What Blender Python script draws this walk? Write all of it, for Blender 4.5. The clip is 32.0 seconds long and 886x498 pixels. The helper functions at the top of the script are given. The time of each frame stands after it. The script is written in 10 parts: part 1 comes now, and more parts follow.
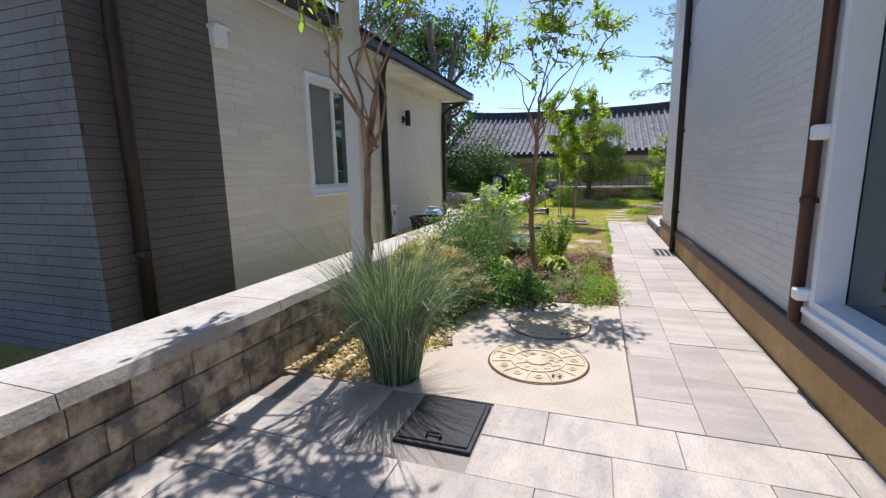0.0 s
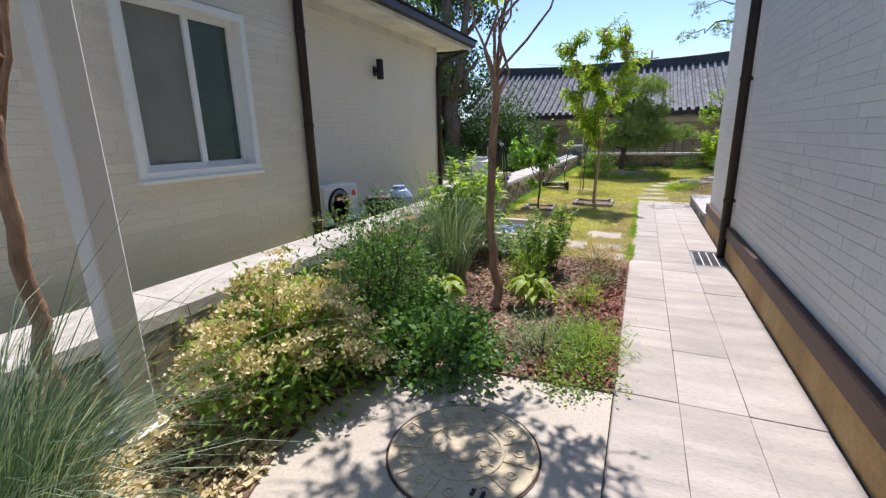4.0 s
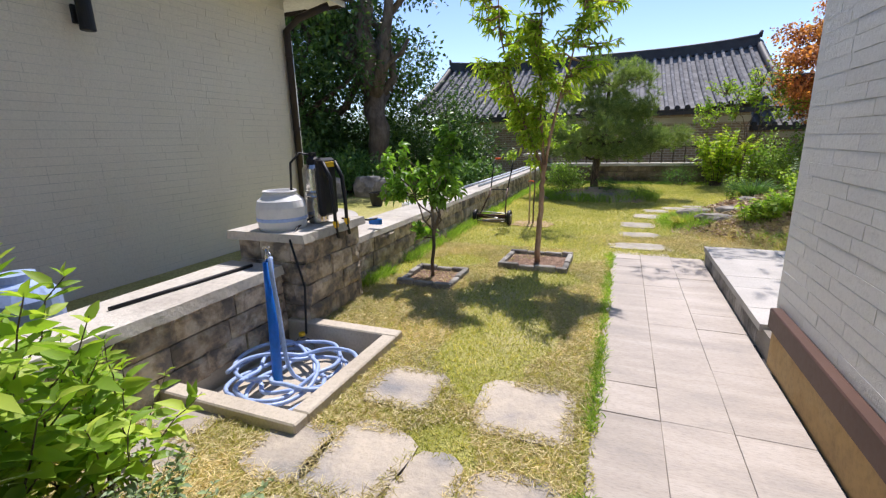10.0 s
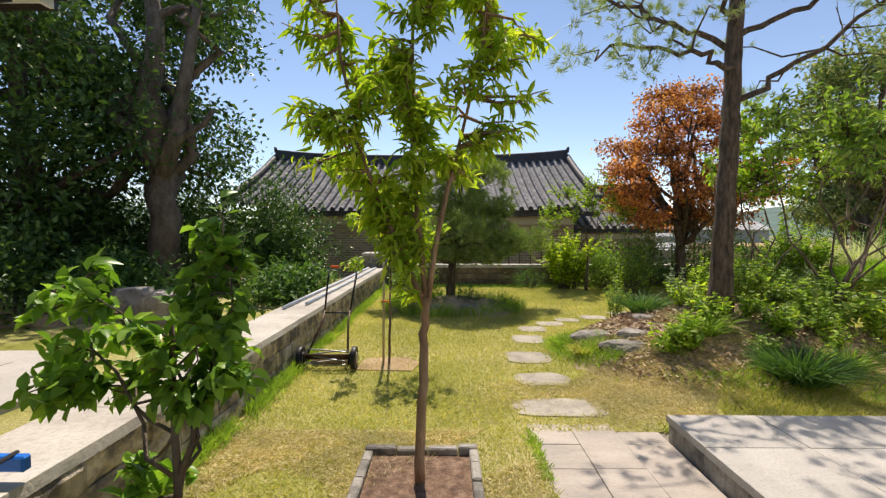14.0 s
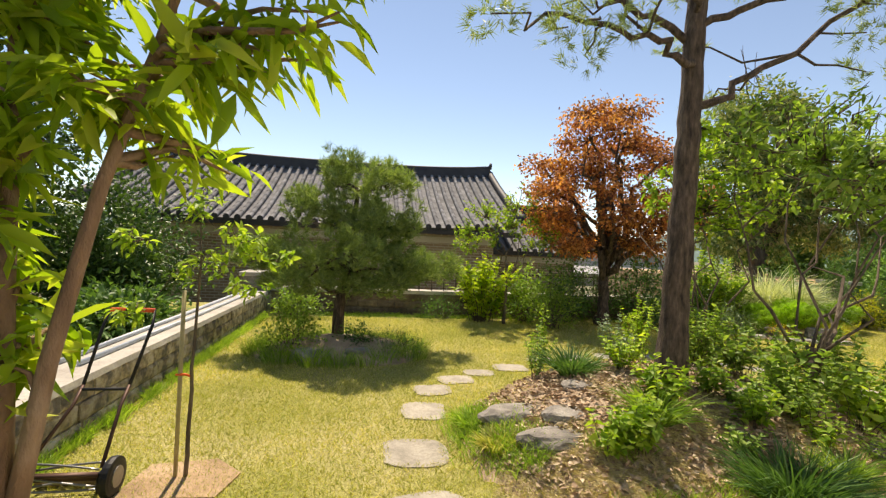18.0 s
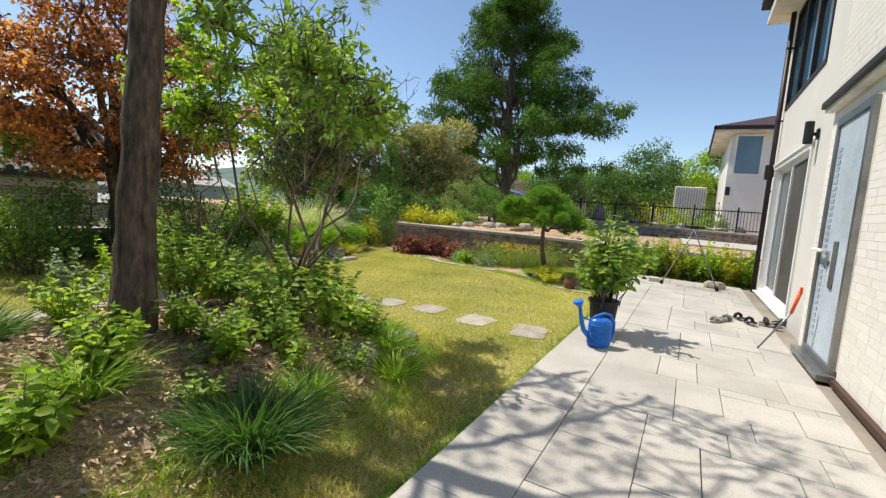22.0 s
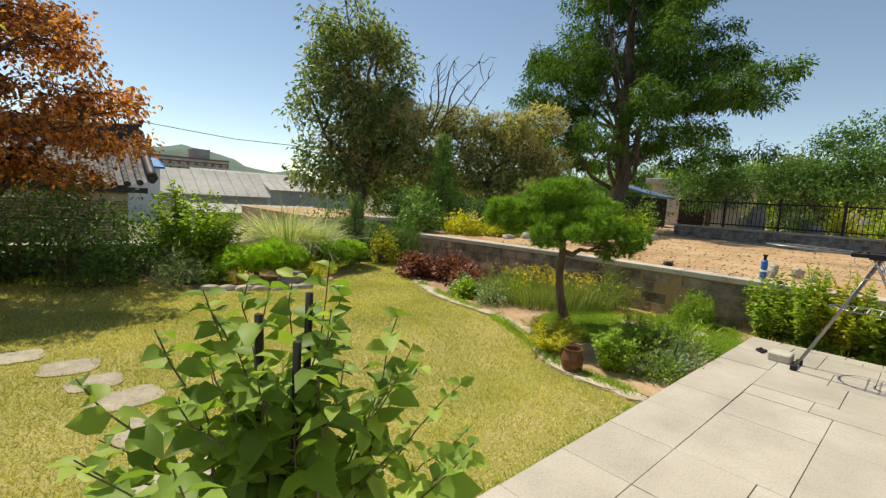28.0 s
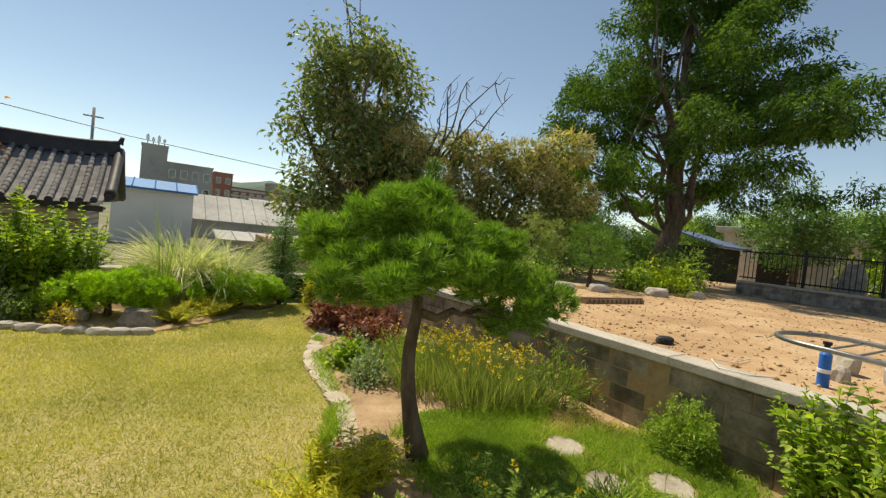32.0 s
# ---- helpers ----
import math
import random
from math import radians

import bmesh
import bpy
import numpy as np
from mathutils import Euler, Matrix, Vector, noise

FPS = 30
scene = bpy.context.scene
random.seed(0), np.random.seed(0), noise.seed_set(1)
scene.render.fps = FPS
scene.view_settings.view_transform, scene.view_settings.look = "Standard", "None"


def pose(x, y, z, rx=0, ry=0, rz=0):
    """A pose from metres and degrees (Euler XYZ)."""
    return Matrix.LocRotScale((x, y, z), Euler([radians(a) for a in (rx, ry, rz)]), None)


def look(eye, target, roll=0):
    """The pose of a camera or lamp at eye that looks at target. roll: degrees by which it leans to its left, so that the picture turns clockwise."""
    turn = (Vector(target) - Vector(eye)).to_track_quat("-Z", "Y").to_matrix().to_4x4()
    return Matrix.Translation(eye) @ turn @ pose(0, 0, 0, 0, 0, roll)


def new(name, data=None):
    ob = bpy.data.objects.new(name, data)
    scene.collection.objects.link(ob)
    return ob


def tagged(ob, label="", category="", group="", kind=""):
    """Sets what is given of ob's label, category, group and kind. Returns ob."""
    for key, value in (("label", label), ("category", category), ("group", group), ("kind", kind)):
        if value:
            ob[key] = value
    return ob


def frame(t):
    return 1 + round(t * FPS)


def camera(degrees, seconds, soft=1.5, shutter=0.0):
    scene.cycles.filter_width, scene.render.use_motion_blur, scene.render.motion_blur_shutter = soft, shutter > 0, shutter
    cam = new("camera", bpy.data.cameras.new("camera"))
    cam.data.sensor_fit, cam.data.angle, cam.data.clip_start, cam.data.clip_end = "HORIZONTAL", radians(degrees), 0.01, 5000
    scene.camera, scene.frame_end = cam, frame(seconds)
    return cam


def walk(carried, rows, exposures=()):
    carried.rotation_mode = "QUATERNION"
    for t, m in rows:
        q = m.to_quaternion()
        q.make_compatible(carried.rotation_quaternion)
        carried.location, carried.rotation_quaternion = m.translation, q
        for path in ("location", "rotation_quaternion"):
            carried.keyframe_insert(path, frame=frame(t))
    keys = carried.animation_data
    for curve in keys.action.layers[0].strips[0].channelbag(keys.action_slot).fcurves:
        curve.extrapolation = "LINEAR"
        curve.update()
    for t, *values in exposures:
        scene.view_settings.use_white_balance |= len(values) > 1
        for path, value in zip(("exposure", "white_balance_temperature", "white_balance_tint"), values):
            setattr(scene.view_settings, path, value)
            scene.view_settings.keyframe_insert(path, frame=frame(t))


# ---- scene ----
cam = camera(90.0, 32.0, soft=1.3)
METRES, EYE, TURN = 19.8, 1.27, 19.1
ROWS = [
    (0.0, 0.0, 0.0, 0.0, -0.2, -9.89, 1.16),
    (0.5, 0.0037, 0.0132, 0.0022, 5.28, -10.07, 1.26),
    (1.0, 0.0142, 0.0222, 0.0012, 12.84, -10.27, 1.48),
    (1.5, 0.0257, 0.0333, 0.0017, 14.81, -11.4, 1.2),
    (2.0, 0.0279, 0.0491, -0.0007, 18.64, -13.98, -1.24),
    (2.5, 0.031, 0.0612, 0.0006, 23.53, -15.11, 0.5),
    (3.0, 0.039, 0.073, 0.0022, 26.16, -15.4, 2.24),
    (3.5, 0.0467, 0.0812, 0.0031, 13.9, -15.07, 4.54),
    (4.0, 0.0492, 0.0941, 0.0029, 4.6, -14.48, 1.24),
    (4.5, 0.0521, 0.1081, 0.0032, 0.41, -13.97, 0.42),
    (6.5, 0.078, 0.174, 0.0004, -0.5, -15.71, 0.84),
    (7.0, 0.087, 0.1907, 0.0017, 0.47, -15.54, 0.26),
    (7.5, 0.0933, 0.2074, 0.0013, 1.26, -15.28, -0.31),
    (8.0, 0.1007, 0.2223, 0.0016, 1.61, -14.81, 1.41),
    (8.5, 0.1075, 0.2399, 0.0016, 3.28, -14.67, 1.77),
    (9.0, 0.11, 0.2579, 0.0014, 3.48, -14.53, 1.71),
    (9.5, 0.112, 0.2725, 0.0012, 3.34, -14.33, 1.92),
    (10.0, 0.1189, 0.2884, 0.0022, 2.56, -13.91, 1.43),
    (10.5, 0.1237, 0.3055, 0.0012, 1.77, -13.48, 1.12),
    (11.0, 0.1275, 0.3244, 0.0018, 1.71, -13.44, 1.06),
    (11.5, 0.1304, 0.3412, 0.0021, 2.29, -13.23, 0.81),
    (12.0, 0.1267, 0.3569, 0.0026, 1.58, -12.18, 1.6),
    (12.5, 0.1242, 0.3691, 0.003, -1.71, -10.72, 1.29),
    (13.0, 0.1267, 0.382, 0.005, -5.31, -7.43, 0.74),
    (13.5, 0.1273, 0.3918, 0.0053, -12.31, -4.84, 0.35),
    (14.0, 0.1252, 0.404, 0.0065, -18.61, -2.33, -0.08),
    (14.5, 0.1281, 0.4138, 0.0052, -20.75, -1.65, -0.25),
    (15.0, 0.1352, 0.4245, 0.0064, -22.19, -0.29, -0.8),
    (15.5, 0.1399, 0.4338, 0.006, -24.69, 0.53, -0.99),
    (17.5, 0.1671, 0.463, 0.0126, -31.93, -0.18, -2.62),
    (18.0, 0.175, 0.4707, 0.0145, -28.34, -0.4, -2.66),
    (18.5, 0.1841, 0.4761, 0.0131, -29.06, -0.53, -3.02),
    (19.0, 0.194, 0.4777, 0.012, -35.68, -0.48, -3.44),
    (19.5, 0.1998, 0.4779, 0.0108, -42.35, -0.77, -3.94),
    (20.0, 0.2023, 0.4764, 0.0102, -49.39, -1.46, -3.95),
    (20.5, 0.2035, 0.476, 0.0097, -53.38, -2.44, -4.1),
    (21.0, 0.2096, 0.4729, 0.0079, -64.67, -3.89, -4.7),
    (21.5, 0.2215, 0.4706, 0.0076, -77.51, -4.6, -5.29),
    (22.0, 0.2327, 0.4702, 0.0088, -79.83, -5.65, -4.52),
    (22.5, 0.2449, 0.4627, 0.0113, -80.53, -5.74, -3.27),
    (23.0, 0.255, 0.4571, 0.0174, -79.28, -6.53, -2.45),
    (23.5, 0.2705, 0.4548, 0.0196, -76.37, -6.09, -1.11),
    (24.0, 0.2869, 0.4481, 0.019, -74.57, -5.43, -1.92),
    (24.5, 0.3049, 0.4371, 0.0191, -72.52, -5.11, -4.11),
    (25.0, 0.3247, 0.4262, 0.0194, -71.88, -4.93, -4.09),
    (25.5, 0.342, 0.4139, 0.0192, -68.74, -5.12, -3.05),
    (27.5, 0.4272, 0.3791, 0.0204, -61.3, -6.66, -3.02),
    (28.0, 0.4505, 0.373, 0.0207, -60.82, -6.4, -3.42),
    (28.5, 0.4731, 0.3658, 0.0217, -59.64, -5.88, -4.33),
    (29.0, 0.4974, 0.3612, 0.0217, -59.21, -4.96, -4.8),
    (29.5, 0.519, 0.3526, 0.0225, -59.13, -3.63, -4.18),
    (30.0, 0.5399, 0.3486, 0.0213, -59.2, -2.78, -3.61),
    (30.5, 0.561, 0.3484, 0.0223, -59.58, -1.77, -3.16),
    (31.0, 0.5798, 0.3465, 0.0219, -59.6, -1.33, -3.7),
    (31.5, 0.6003, 0.343, 0.0211, -56.36, -1.44, -5.35),
    (32.0, 0.6183, 0.3355, 0.0213, -51.96, -1.81, -6.08),
]


def drift(t):
    """Sideways mend of the path at its start."""
    return 0.06 * max(0.0, 1 - t / 6.5)


walk(cam, [(t, pose(drift(t), 0, EYE, 0, 0, TURN) @ pose(METRES * x, METRES * y, METRES * z, 90 + pitch, roll, yaw)) for t, x, y, z, yaw, pitch, roll in ROWS],
     exposures=[(0.0, 0.92, 6000, 19), (8.0, 1.02, 6100, 18), (11.0, 0.84, 6250, 19), (13.0, 0.78, 6600, 15), (15.0, 0.82, 7700, 15), (18.0, 0.99, 8100, 14), (20.5, 0.82, 7700, 12), (22.5, 0.76, 6700, 8), (25.0, 0.66, 7100, 6), (32.0, 0.56, 8300, 7)])

# ---- world, sun ----
SUN_EL, SUN_TURN = radians(60), radians(-4)
world = bpy.data.worlds.new("world")
scene.world = world
world.use_nodes = True
wn = world.node_tree
sky = wn.nodes.new("ShaderNodeTexSky")
sky.sky_type, sky.sun_disc = "NISHITA", False
sky.sun_elevation, sky.sun_rotation = SUN_EL, SUN_TURN
sky.altitude, sky.air_density, sky.dust_density, sky.ozone_density = 1200, 1.0, 0.03, 1.6
wn.links.new(sky.outputs[0], wn.nodes["Background"].inputs[0])
wn.nodes["Background"].inputs[1].default_value = 0.10
sun_way = Vector((math.sin(SUN_TURN) * math.cos(SUN_EL), math.cos(SUN_TURN) * math.cos(SUN_EL), math.sin(SUN_EL)))
sun = new("sun", bpy.data.lights.new("sun", "SUN"))
sun.data.energy, sun.data.angle, sun.data.color = 3.35, radians(0.53), (1.0, 0.95, 0.86)
sun.matrix_world = look(sun_way * 60, (0, 0, 0))

# ---- materials ----


def nodes_of(name):
    m = bpy.data.materials.new(name)
    m.use_nodes = True
    nt = m.node_tree
    return m, nt, nt.nodes["Principled BSDF"]


def add(nt, kind, **inputs):
    n = nt.nodes.new(kind)
    for k, v in inputs.items():
        n.inputs[k.replace("_", " ")].default_value = v
    return n


def ramp(nt, fac, stops):
    r = nt.nodes.new("ShaderNodeValToRGB")
    el = r.color_ramp.elements
    while len(el) < len(stops):
        el.new(0.5)
    for e, (p, c) in zip(el, stops):
        e.position, e.color = p, (*c, 1)
    nt.links.new(fac, r.inputs[0])
    return r.outputs[0]


def mixed(nt, fac, a, b, mode="MIX"):
    n = nt.nodes.new("ShaderNodeMix")
    n.data_type, n.blend_type = "RGBA", mode
    for sock, v in ((n.inputs[0], fac), (n.inputs[6], a), (n.inputs[7], b)):
        if isinstance(v, (int, float)):
            sock.default_value = v
        elif isinstance(v, tuple):
            sock.default_value = (*v, 1)
        else:
            nt.links.new(v, sock)
    return n.outputs[2]


def surface(name, base, dark=None, light=None, rough=0.8, metal=0.0, coarse=1.5, fine=30.0, bump=0.15, spread=0.0, stretch=None, spec=0.3, grain=0.8, span=0.21):
    """A worn surface: stains at a coarse scale, grain at a fine one, relief, and a shift of tone from piece to piece."""
    m, nt, b = nodes_of(name)
    dark = dark or tuple(c * 0.72 for c in base)
    light = light or tuple(min(1, c * 1.18) for c in base)
    co = nt.nodes.new("ShaderNodeTexCoord")
    geo = nt.nodes.new("ShaderNodeNewGeometry")
    pos = geo.outputs["Position"]
    if stretch:
        mp = nt.nodes.new("ShaderNodeMapping")
        mp.inputs["Scale"].default_value = stretch
        nt.links.new(pos, mp.inputs[0])
        pos = mp.outputs[0]
    n1 = add(nt, "ShaderNodeTexNoise", Scale=coarse, Detail=5.0, Roughness=0.6)
    n2 = add(nt, "ShaderNodeTexNoise", Scale=fine, Detail=4.0, Roughness=0.65)
    nt.links.new(pos, n1.inputs["Vector"])
    nt.links.new(pos, n2.inputs["Vector"])
    c1 = ramp(nt, n1.outputs[0], [(0.5 - span, dark), (0.5, base), (0.5 + span, light)])
    c2 = ramp(nt, n2.outputs[0], [(0.28, (0.72, 0.72, 0.72)), (0.5, (1, 1, 1)), (0.75, (1.12, 1.12, 1.12))])
    col = mixed(nt, grain, c1, c2, "MULTIPLY")
    if spread:
        inf = nt.nodes.new("ShaderNodeObjectInfo")
        hue = nt.nodes.new("ShaderNodeHueSaturation")
        mr = nt.nodes.new("ShaderNodeMapRange")
        mr.inputs[3].default_value, mr.inputs[4].default_value = 1 - spread, 1 + spread
        nt.links.new(inf.outputs["Random"], mr.inputs[0])
        nt.links.new(mr.outputs[0], hue.inputs["Value"])
        nt.links.new(col, hue.inputs["Color"])
        col = hue.outputs[0]
    nt.links.new(col, b.inputs["Base Color"])
    rr = nt.nodes.new("ShaderNodeMapRange")
    rr.inputs[3].default_value, rr.inputs[4].default_value = max(0, rough - 0.12), min(1, rough + 0.12)
    nt.links.new(n2.outputs[0], rr.inputs[0])
    nt.links.new(rr.outputs[0], b.inputs["Roughness"])
    b.inputs["Metallic"].default_value = metal
    b.inputs["Specular IOR Level"].default_value = spec
    if bump:
        bp = nt.nodes.new("ShaderNodeBump")
        bp.inputs["Strength"].default_value, bp.inputs["Distance"].default_value = bump, 0.02
        nt.links.new(n2.outputs[0], bp.inputs["Height"])
        nt.links.new(bp.outputs[0], b.inputs["Normal"])
    return m


def leafy(name, a, b_, c, glow=0.35, rough=0.5, clump=1.4, gain=2.05):
    """Leaves: tone by leaf and by clump, light that comes through."""
    a, b_, c = [tuple(min(0.85, v * gain) for v in q) for q in (a, b_, c)]
    m, nt, b = nodes_of(name)
    geo = nt.nodes.new("ShaderNodeNewGeometry")
    n1 = add(nt, "ShaderNodeTexNoise", Scale=clump, Detail=3.0)
    nt.links.new(geo.outputs["Position"], n1.inputs["Vector"])
    c1 = ramp(nt, geo.outputs["Random Per Island"], [(0.0, a), (0.5, b_), (1.0, c)])
    c2 = ramp(nt, n1.outputs[0], [(0.3, (0.72, 0.76, 0.72)), (0.7, (1.2, 1.16, 1.05))])
    col = mixed(nt, 1.0, c1, c2, "MULTIPLY")
    nt.links.new(col, b.inputs["Base Color"])
    b.inputs["Roughness"].default_value = rough
    b.inputs["Specular IOR Level"].default_value = 0.25
    tr = nt.nodes.new("ShaderNodeBsdfTranslucent")
    bright = mixed(nt, 1.0, col, (1.35, 1.45, 0.6), "MULTIPLY")
    nt.links.new(bright, tr.inputs[0])
    mx = nt.nodes.new("ShaderNodeMixShader")
    mx.inputs[0].default_value = glow
    nt.links.new(b.outputs[0], mx.inputs[1])
    nt.links.new(tr.outputs[0], mx.inputs[2])
    nt.links.new(mx.outputs[0], nt.nodes["Material Output"].inputs[0])
    return m


def glassy(name, tint=(0.03, 0.05, 0.055), rough=0.02):
    """A window pane in daylight: a dark room behind a mirror-like sheet."""
    m, nt, b = nodes_of(name)
    geo = nt.nodes.new("ShaderNodeNewGeometry")
    n1 = add(nt, "ShaderNodeTexNoise", Scale=0.7, Detail=2.0)
    nt.links.new(geo.outputs["Position"], n1.inputs["Vector"])
    nt.links.new(ramp(nt, n1.outputs[0], [(0.3, tuple(c * 0.6 for c in tint)), (0.7, tint)]), b.inputs["Base Color"])
    b.inputs["Roughness"].default_value = rough
    b.inputs["IOR"].default_value = 1.6
    b.inputs["Specular IOR Level"].default_value = 0.8
    return m


def clear_glass(name):
    m, nt, b = nodes_of(name)
    b.inputs["Base Color"].default_value = (0.95, 0.97, 0.98, 1)
    b.inputs["Roughness"].default_value = 0.03
    b.inputs["Transmission Weight"].default_value = 1.0
    b.inputs["IOR"].default_value = 1.3
    return m


M_cream = surface("cream brick", (0.72, 0.67, 0.58), dark=(0.68, 0.63, 0.545), light=(0.75, 0.70, 0.61), grain=0.35, rough=0.75, coarse=0.8, fine=60, bump=0.25, spread=0.05)
M_white = surface("white painted brick", (0.74, 0.71, 0.66), dark=(0.70, 0.67, 0.62), light=(0.77, 0.74, 0.69), grain=0.35, rough=0.7, coarse=0.8, fine=50, bump=0.25, spread=0.04)
M_mortar = surface("mortar", (0.60, 0.57, 0.51), grain=0.4, rough=0.9, fine=80)
M_screen = surface("dark insect screen", (0.075, 0.07, 0.065), rough=0.7, fine=300, bump=0.05)
M_mortar_dark = surface("dark mortar", (0.06, 0.056, 0.055), rough=0.9, fine=80)
M_dark = surface("dark grey brick", (0.135, 0.122, 0.115), rough=0.7, coarse=0.9, fine=60, bump=0.25, spread=0.08)
M_bluegrey = surface("grey brick", (0.17, 0.17, 0.185), rough=0.7, fine=60, bump=0.25, spread=0.08)
M_plaster = surface("off-white plaster", (0.62, 0.60, 0.565), dark=(0.57, 0.55, 0.515), light=(0.66, 0.64, 0.60), grain=0.35, rough=0.85, coarse=0.7, fine=90, bump=0.1)
M_found = surface("ochre painted plinth", (0.44, 0.28, 0.11), dark=(0.30, 0.19, 0.085), light=(0.52, 0.37, 0.18), rough=0.75, coarse=2.2, fine=40)
M_brown = surface("dark brown metal", (0.035, 0.026, 0.023), grain=0.4, rough=0.45, metal=0.3, coarse=2, fine=60, bump=0.03)
M_rust = surface("red-brown metal", (0.085, 0.045, 0.033), grain=0.4, rough=0.5, metal=0.3, bump=0.03)
M_pvc = surface("white window plastic", (0.80, 0.80, 0.79), dark=(0.77, 0.77, 0.76), light=(0.82, 0.82, 0.81), grain=0.15, rough=0.4, coarse=1.0, fine=20, bump=0.02)
M_soffit = surface("white soffit", (0.72, 0.70, 0.66), rough=0.6, fine=40, bump=0.03)
M_rooft = surface("dark shingle", (0.035, 0.032, 0.033), rough=0.8, fine=50)
M_glass = glassy("window glass")
M_glass_green = glassy("green-tinted window glass", (0.012, 0.07, 0.058))
M_glass_blue = glassy("window glass with sky blue in its colour", (0.07, 0.16, 0.24))
M_curtain = surface("grey insect screen", (0.21, 0.215, 0.20), rough=0.8, fine=300, bump=0.05)
M_tile = surface("beige veined paving", (0.395, 0.345, 0.295), dark=(0.31, 0.28, 0.25), light=(0.465, 0.415, 0.365), rough=0.75, coarse=2.4, fine=45, bump=0.12, spread=0.10, stretch=(0.7, 2.6, 1))
M_tile_x = surface("grey veined paving", (0.41, 0.365, 0.31), dark=(0.27, 0.26, 0.245), light=(0.50, 0.45, 0.39), rough=0.75, coarse=2.6, fine=45, bump=0.12, spread=0.11, stretch=(2.4, 0.8, 1))
M_terrace = surface("pale grey terrace slab", (0.43, 0.405, 0.37), dark=(0.35, 0.33, 0.30), light=(0.49, 0.47, 0.435), rough=0.75, coarse=1.6, fine=70, bump=0.1, spread=0.06)
M_joint = surface("sandy joint", (0.27, 0.24, 0.20), rough=0.95, fine=90)
M_concrete = surface("fresh beige concrete", (0.48, 0.42, 0.335), dark=(0.42, 0.365, 0.29), light=(0.53, 0.47, 0.385), rough=0.85, coarse=1.8, fine=60, bump=0.12)
M_coping = surface("rough concrete coping", (0.47, 0.435, 0.38), dark=(0.35, 0.315, 0.275), light=(0.545, 0.515, 0.46), rough=0.9, coarse=2.5, fine=35, bump=0.3, spread=0.06)
M_block = surface("split-faced stone block", (0.42, 0.335, 0.245), dark=(0.20, 0.175, 0.155), light=(0.58, 0.50, 0.40), rough=0.95, coarse=7, fine=34, bump=0.9, spread=0.25, span=0.1)
M_block_g = surface("grey split-faced block", (0.27, 0.25, 0.22), dark=(0.15, 0.14, 0.125), light=(0.36, 0.335, 0.295), rough=0.95, coarse=5, fine=28, bump=0.9, spread=0.2, span=0.12)
M_block_n = surface("dark brown stone block", (0.17, 0.13, 0.095), dark=(0.09, 0.07, 0.055), light=(0.25, 0.20, 0.15), rough=0.95, coarse=5, fine=28, bump=0.8, spread=0.2)
M_block_w = surface("brown-grey concrete block", (0.27, 0.225, 0.175), dark=(0.17, 0.145, 0.115), light=(0.36, 0.305, 0.24), rough=0.95, coarse=5, fine=30, bump=0.8, spread=0.3, span=0.12)
M_rock = surface("weathered rock", (0.27, 0.245, 0.215), dark=(0.13, 0.12, 0.11), light=(0.40, 0.37, 0.33), rough=0.95, coarse=5, fine=30, bump=0.8)
M_stone = surface("flat stepping stone", (0.37, 0.335, 0.275), dark=(0.27, 0.245, 0.20), light=(0.45, 0.41, 0.34), rough=0.9, coarse=5, fine=40, bump=0.35, spread=0.08)
M_stone_bk = surface("dusty slate slab", grain=0.5, base=(0.39, 0.34, 0.28), dark=(0.23, 0.225, 0.225), light=(0.50, 0.43, 0.34), rough=0.9, coarse=3.5, fine=40, bump=0.4, spread=0.1)
M_edging = surface("pale broken edging stone", (0.50, 0.43, 0.345), dark=(0.36, 0.30, 0.24), light=(0.60, 0.535, 0.44), rough=0.9, coarse=6, fine=40, bump=0.4, spread=0.12)
M_brass = surface("ochre cast cover", (0.52, 0.435, 0.29), dark=(0.40, 0.325, 0.21), light=(0.60, 0.515, 0.36), rough=0.7, coarse=4, fine=50, bump=0.2)
M_iron = surface("black plastic cover", (0.022, 0.022, 0.025), rough=0.6, coarse=3, fine=60, bump=0.1)
M_steel = surface("galvanised steel", (0.30, 0.30, 0.30), rough=0.4, metal=0.85, coarse=3, fine=60, bump=0.05)
M_chrome = surface("stainless steel", (0.60, 0.57, 0.52), rough=0.22, metal=1.0, coarse=3, fine=40, bump=0.02)
M_black = surface("black plastic", (0.018, 0.018, 0.02), rough=0.5, coarse=3, fine=50, bump=0.04)
M_blue = surface("blue plastic", (0.015, 0.16, 0.62), rough=0.35, coarse=3, fine=40, bump=0.02)
M_hose = surface("pale blue hose", (0.36, 0.47, 0.74), rough=0.35, coarse=3, fine=40, bump=0.02)
M_tarp = surface("faded blue tarpaulin", (0.10, 0.155, 0.27), rough=0.6, coarse=1.5, fine=20, bump=0.1)
M_hosepale = surface("pale blue-grey plastic", (0.55, 0.60, 0.66), rough=0.4, coarse=3, fine=40, bump=0.02)
M_jar = surface("white plastic tub", (0.74, 0.73, 0.72), dark=(0.68, 0.67, 0.66), grain=0.25, rough=0.45, coarse=4, fine=30, bump=0.02)
M_clay = surface("brown glazed jar", (0.16, 0.075, 0.042), rough=0.25, coarse=6, fine=30, bump=0.05)
M_orange = surface("orange plastic", (0.80, 0.12, 0.03), rough=0.4, coarse=3, fine=30, bump=0.02)
M_yellow = surface("yellow plastic", (0.80, 0.50, 0.02), rough=0.4, coarse=3, fine=30, bump=0.02)
M_door = surface("pale blue painted steel", (0.42, 0.49, 0.56), rough=0.5, coarse=1, fine=40, bump=0.04)
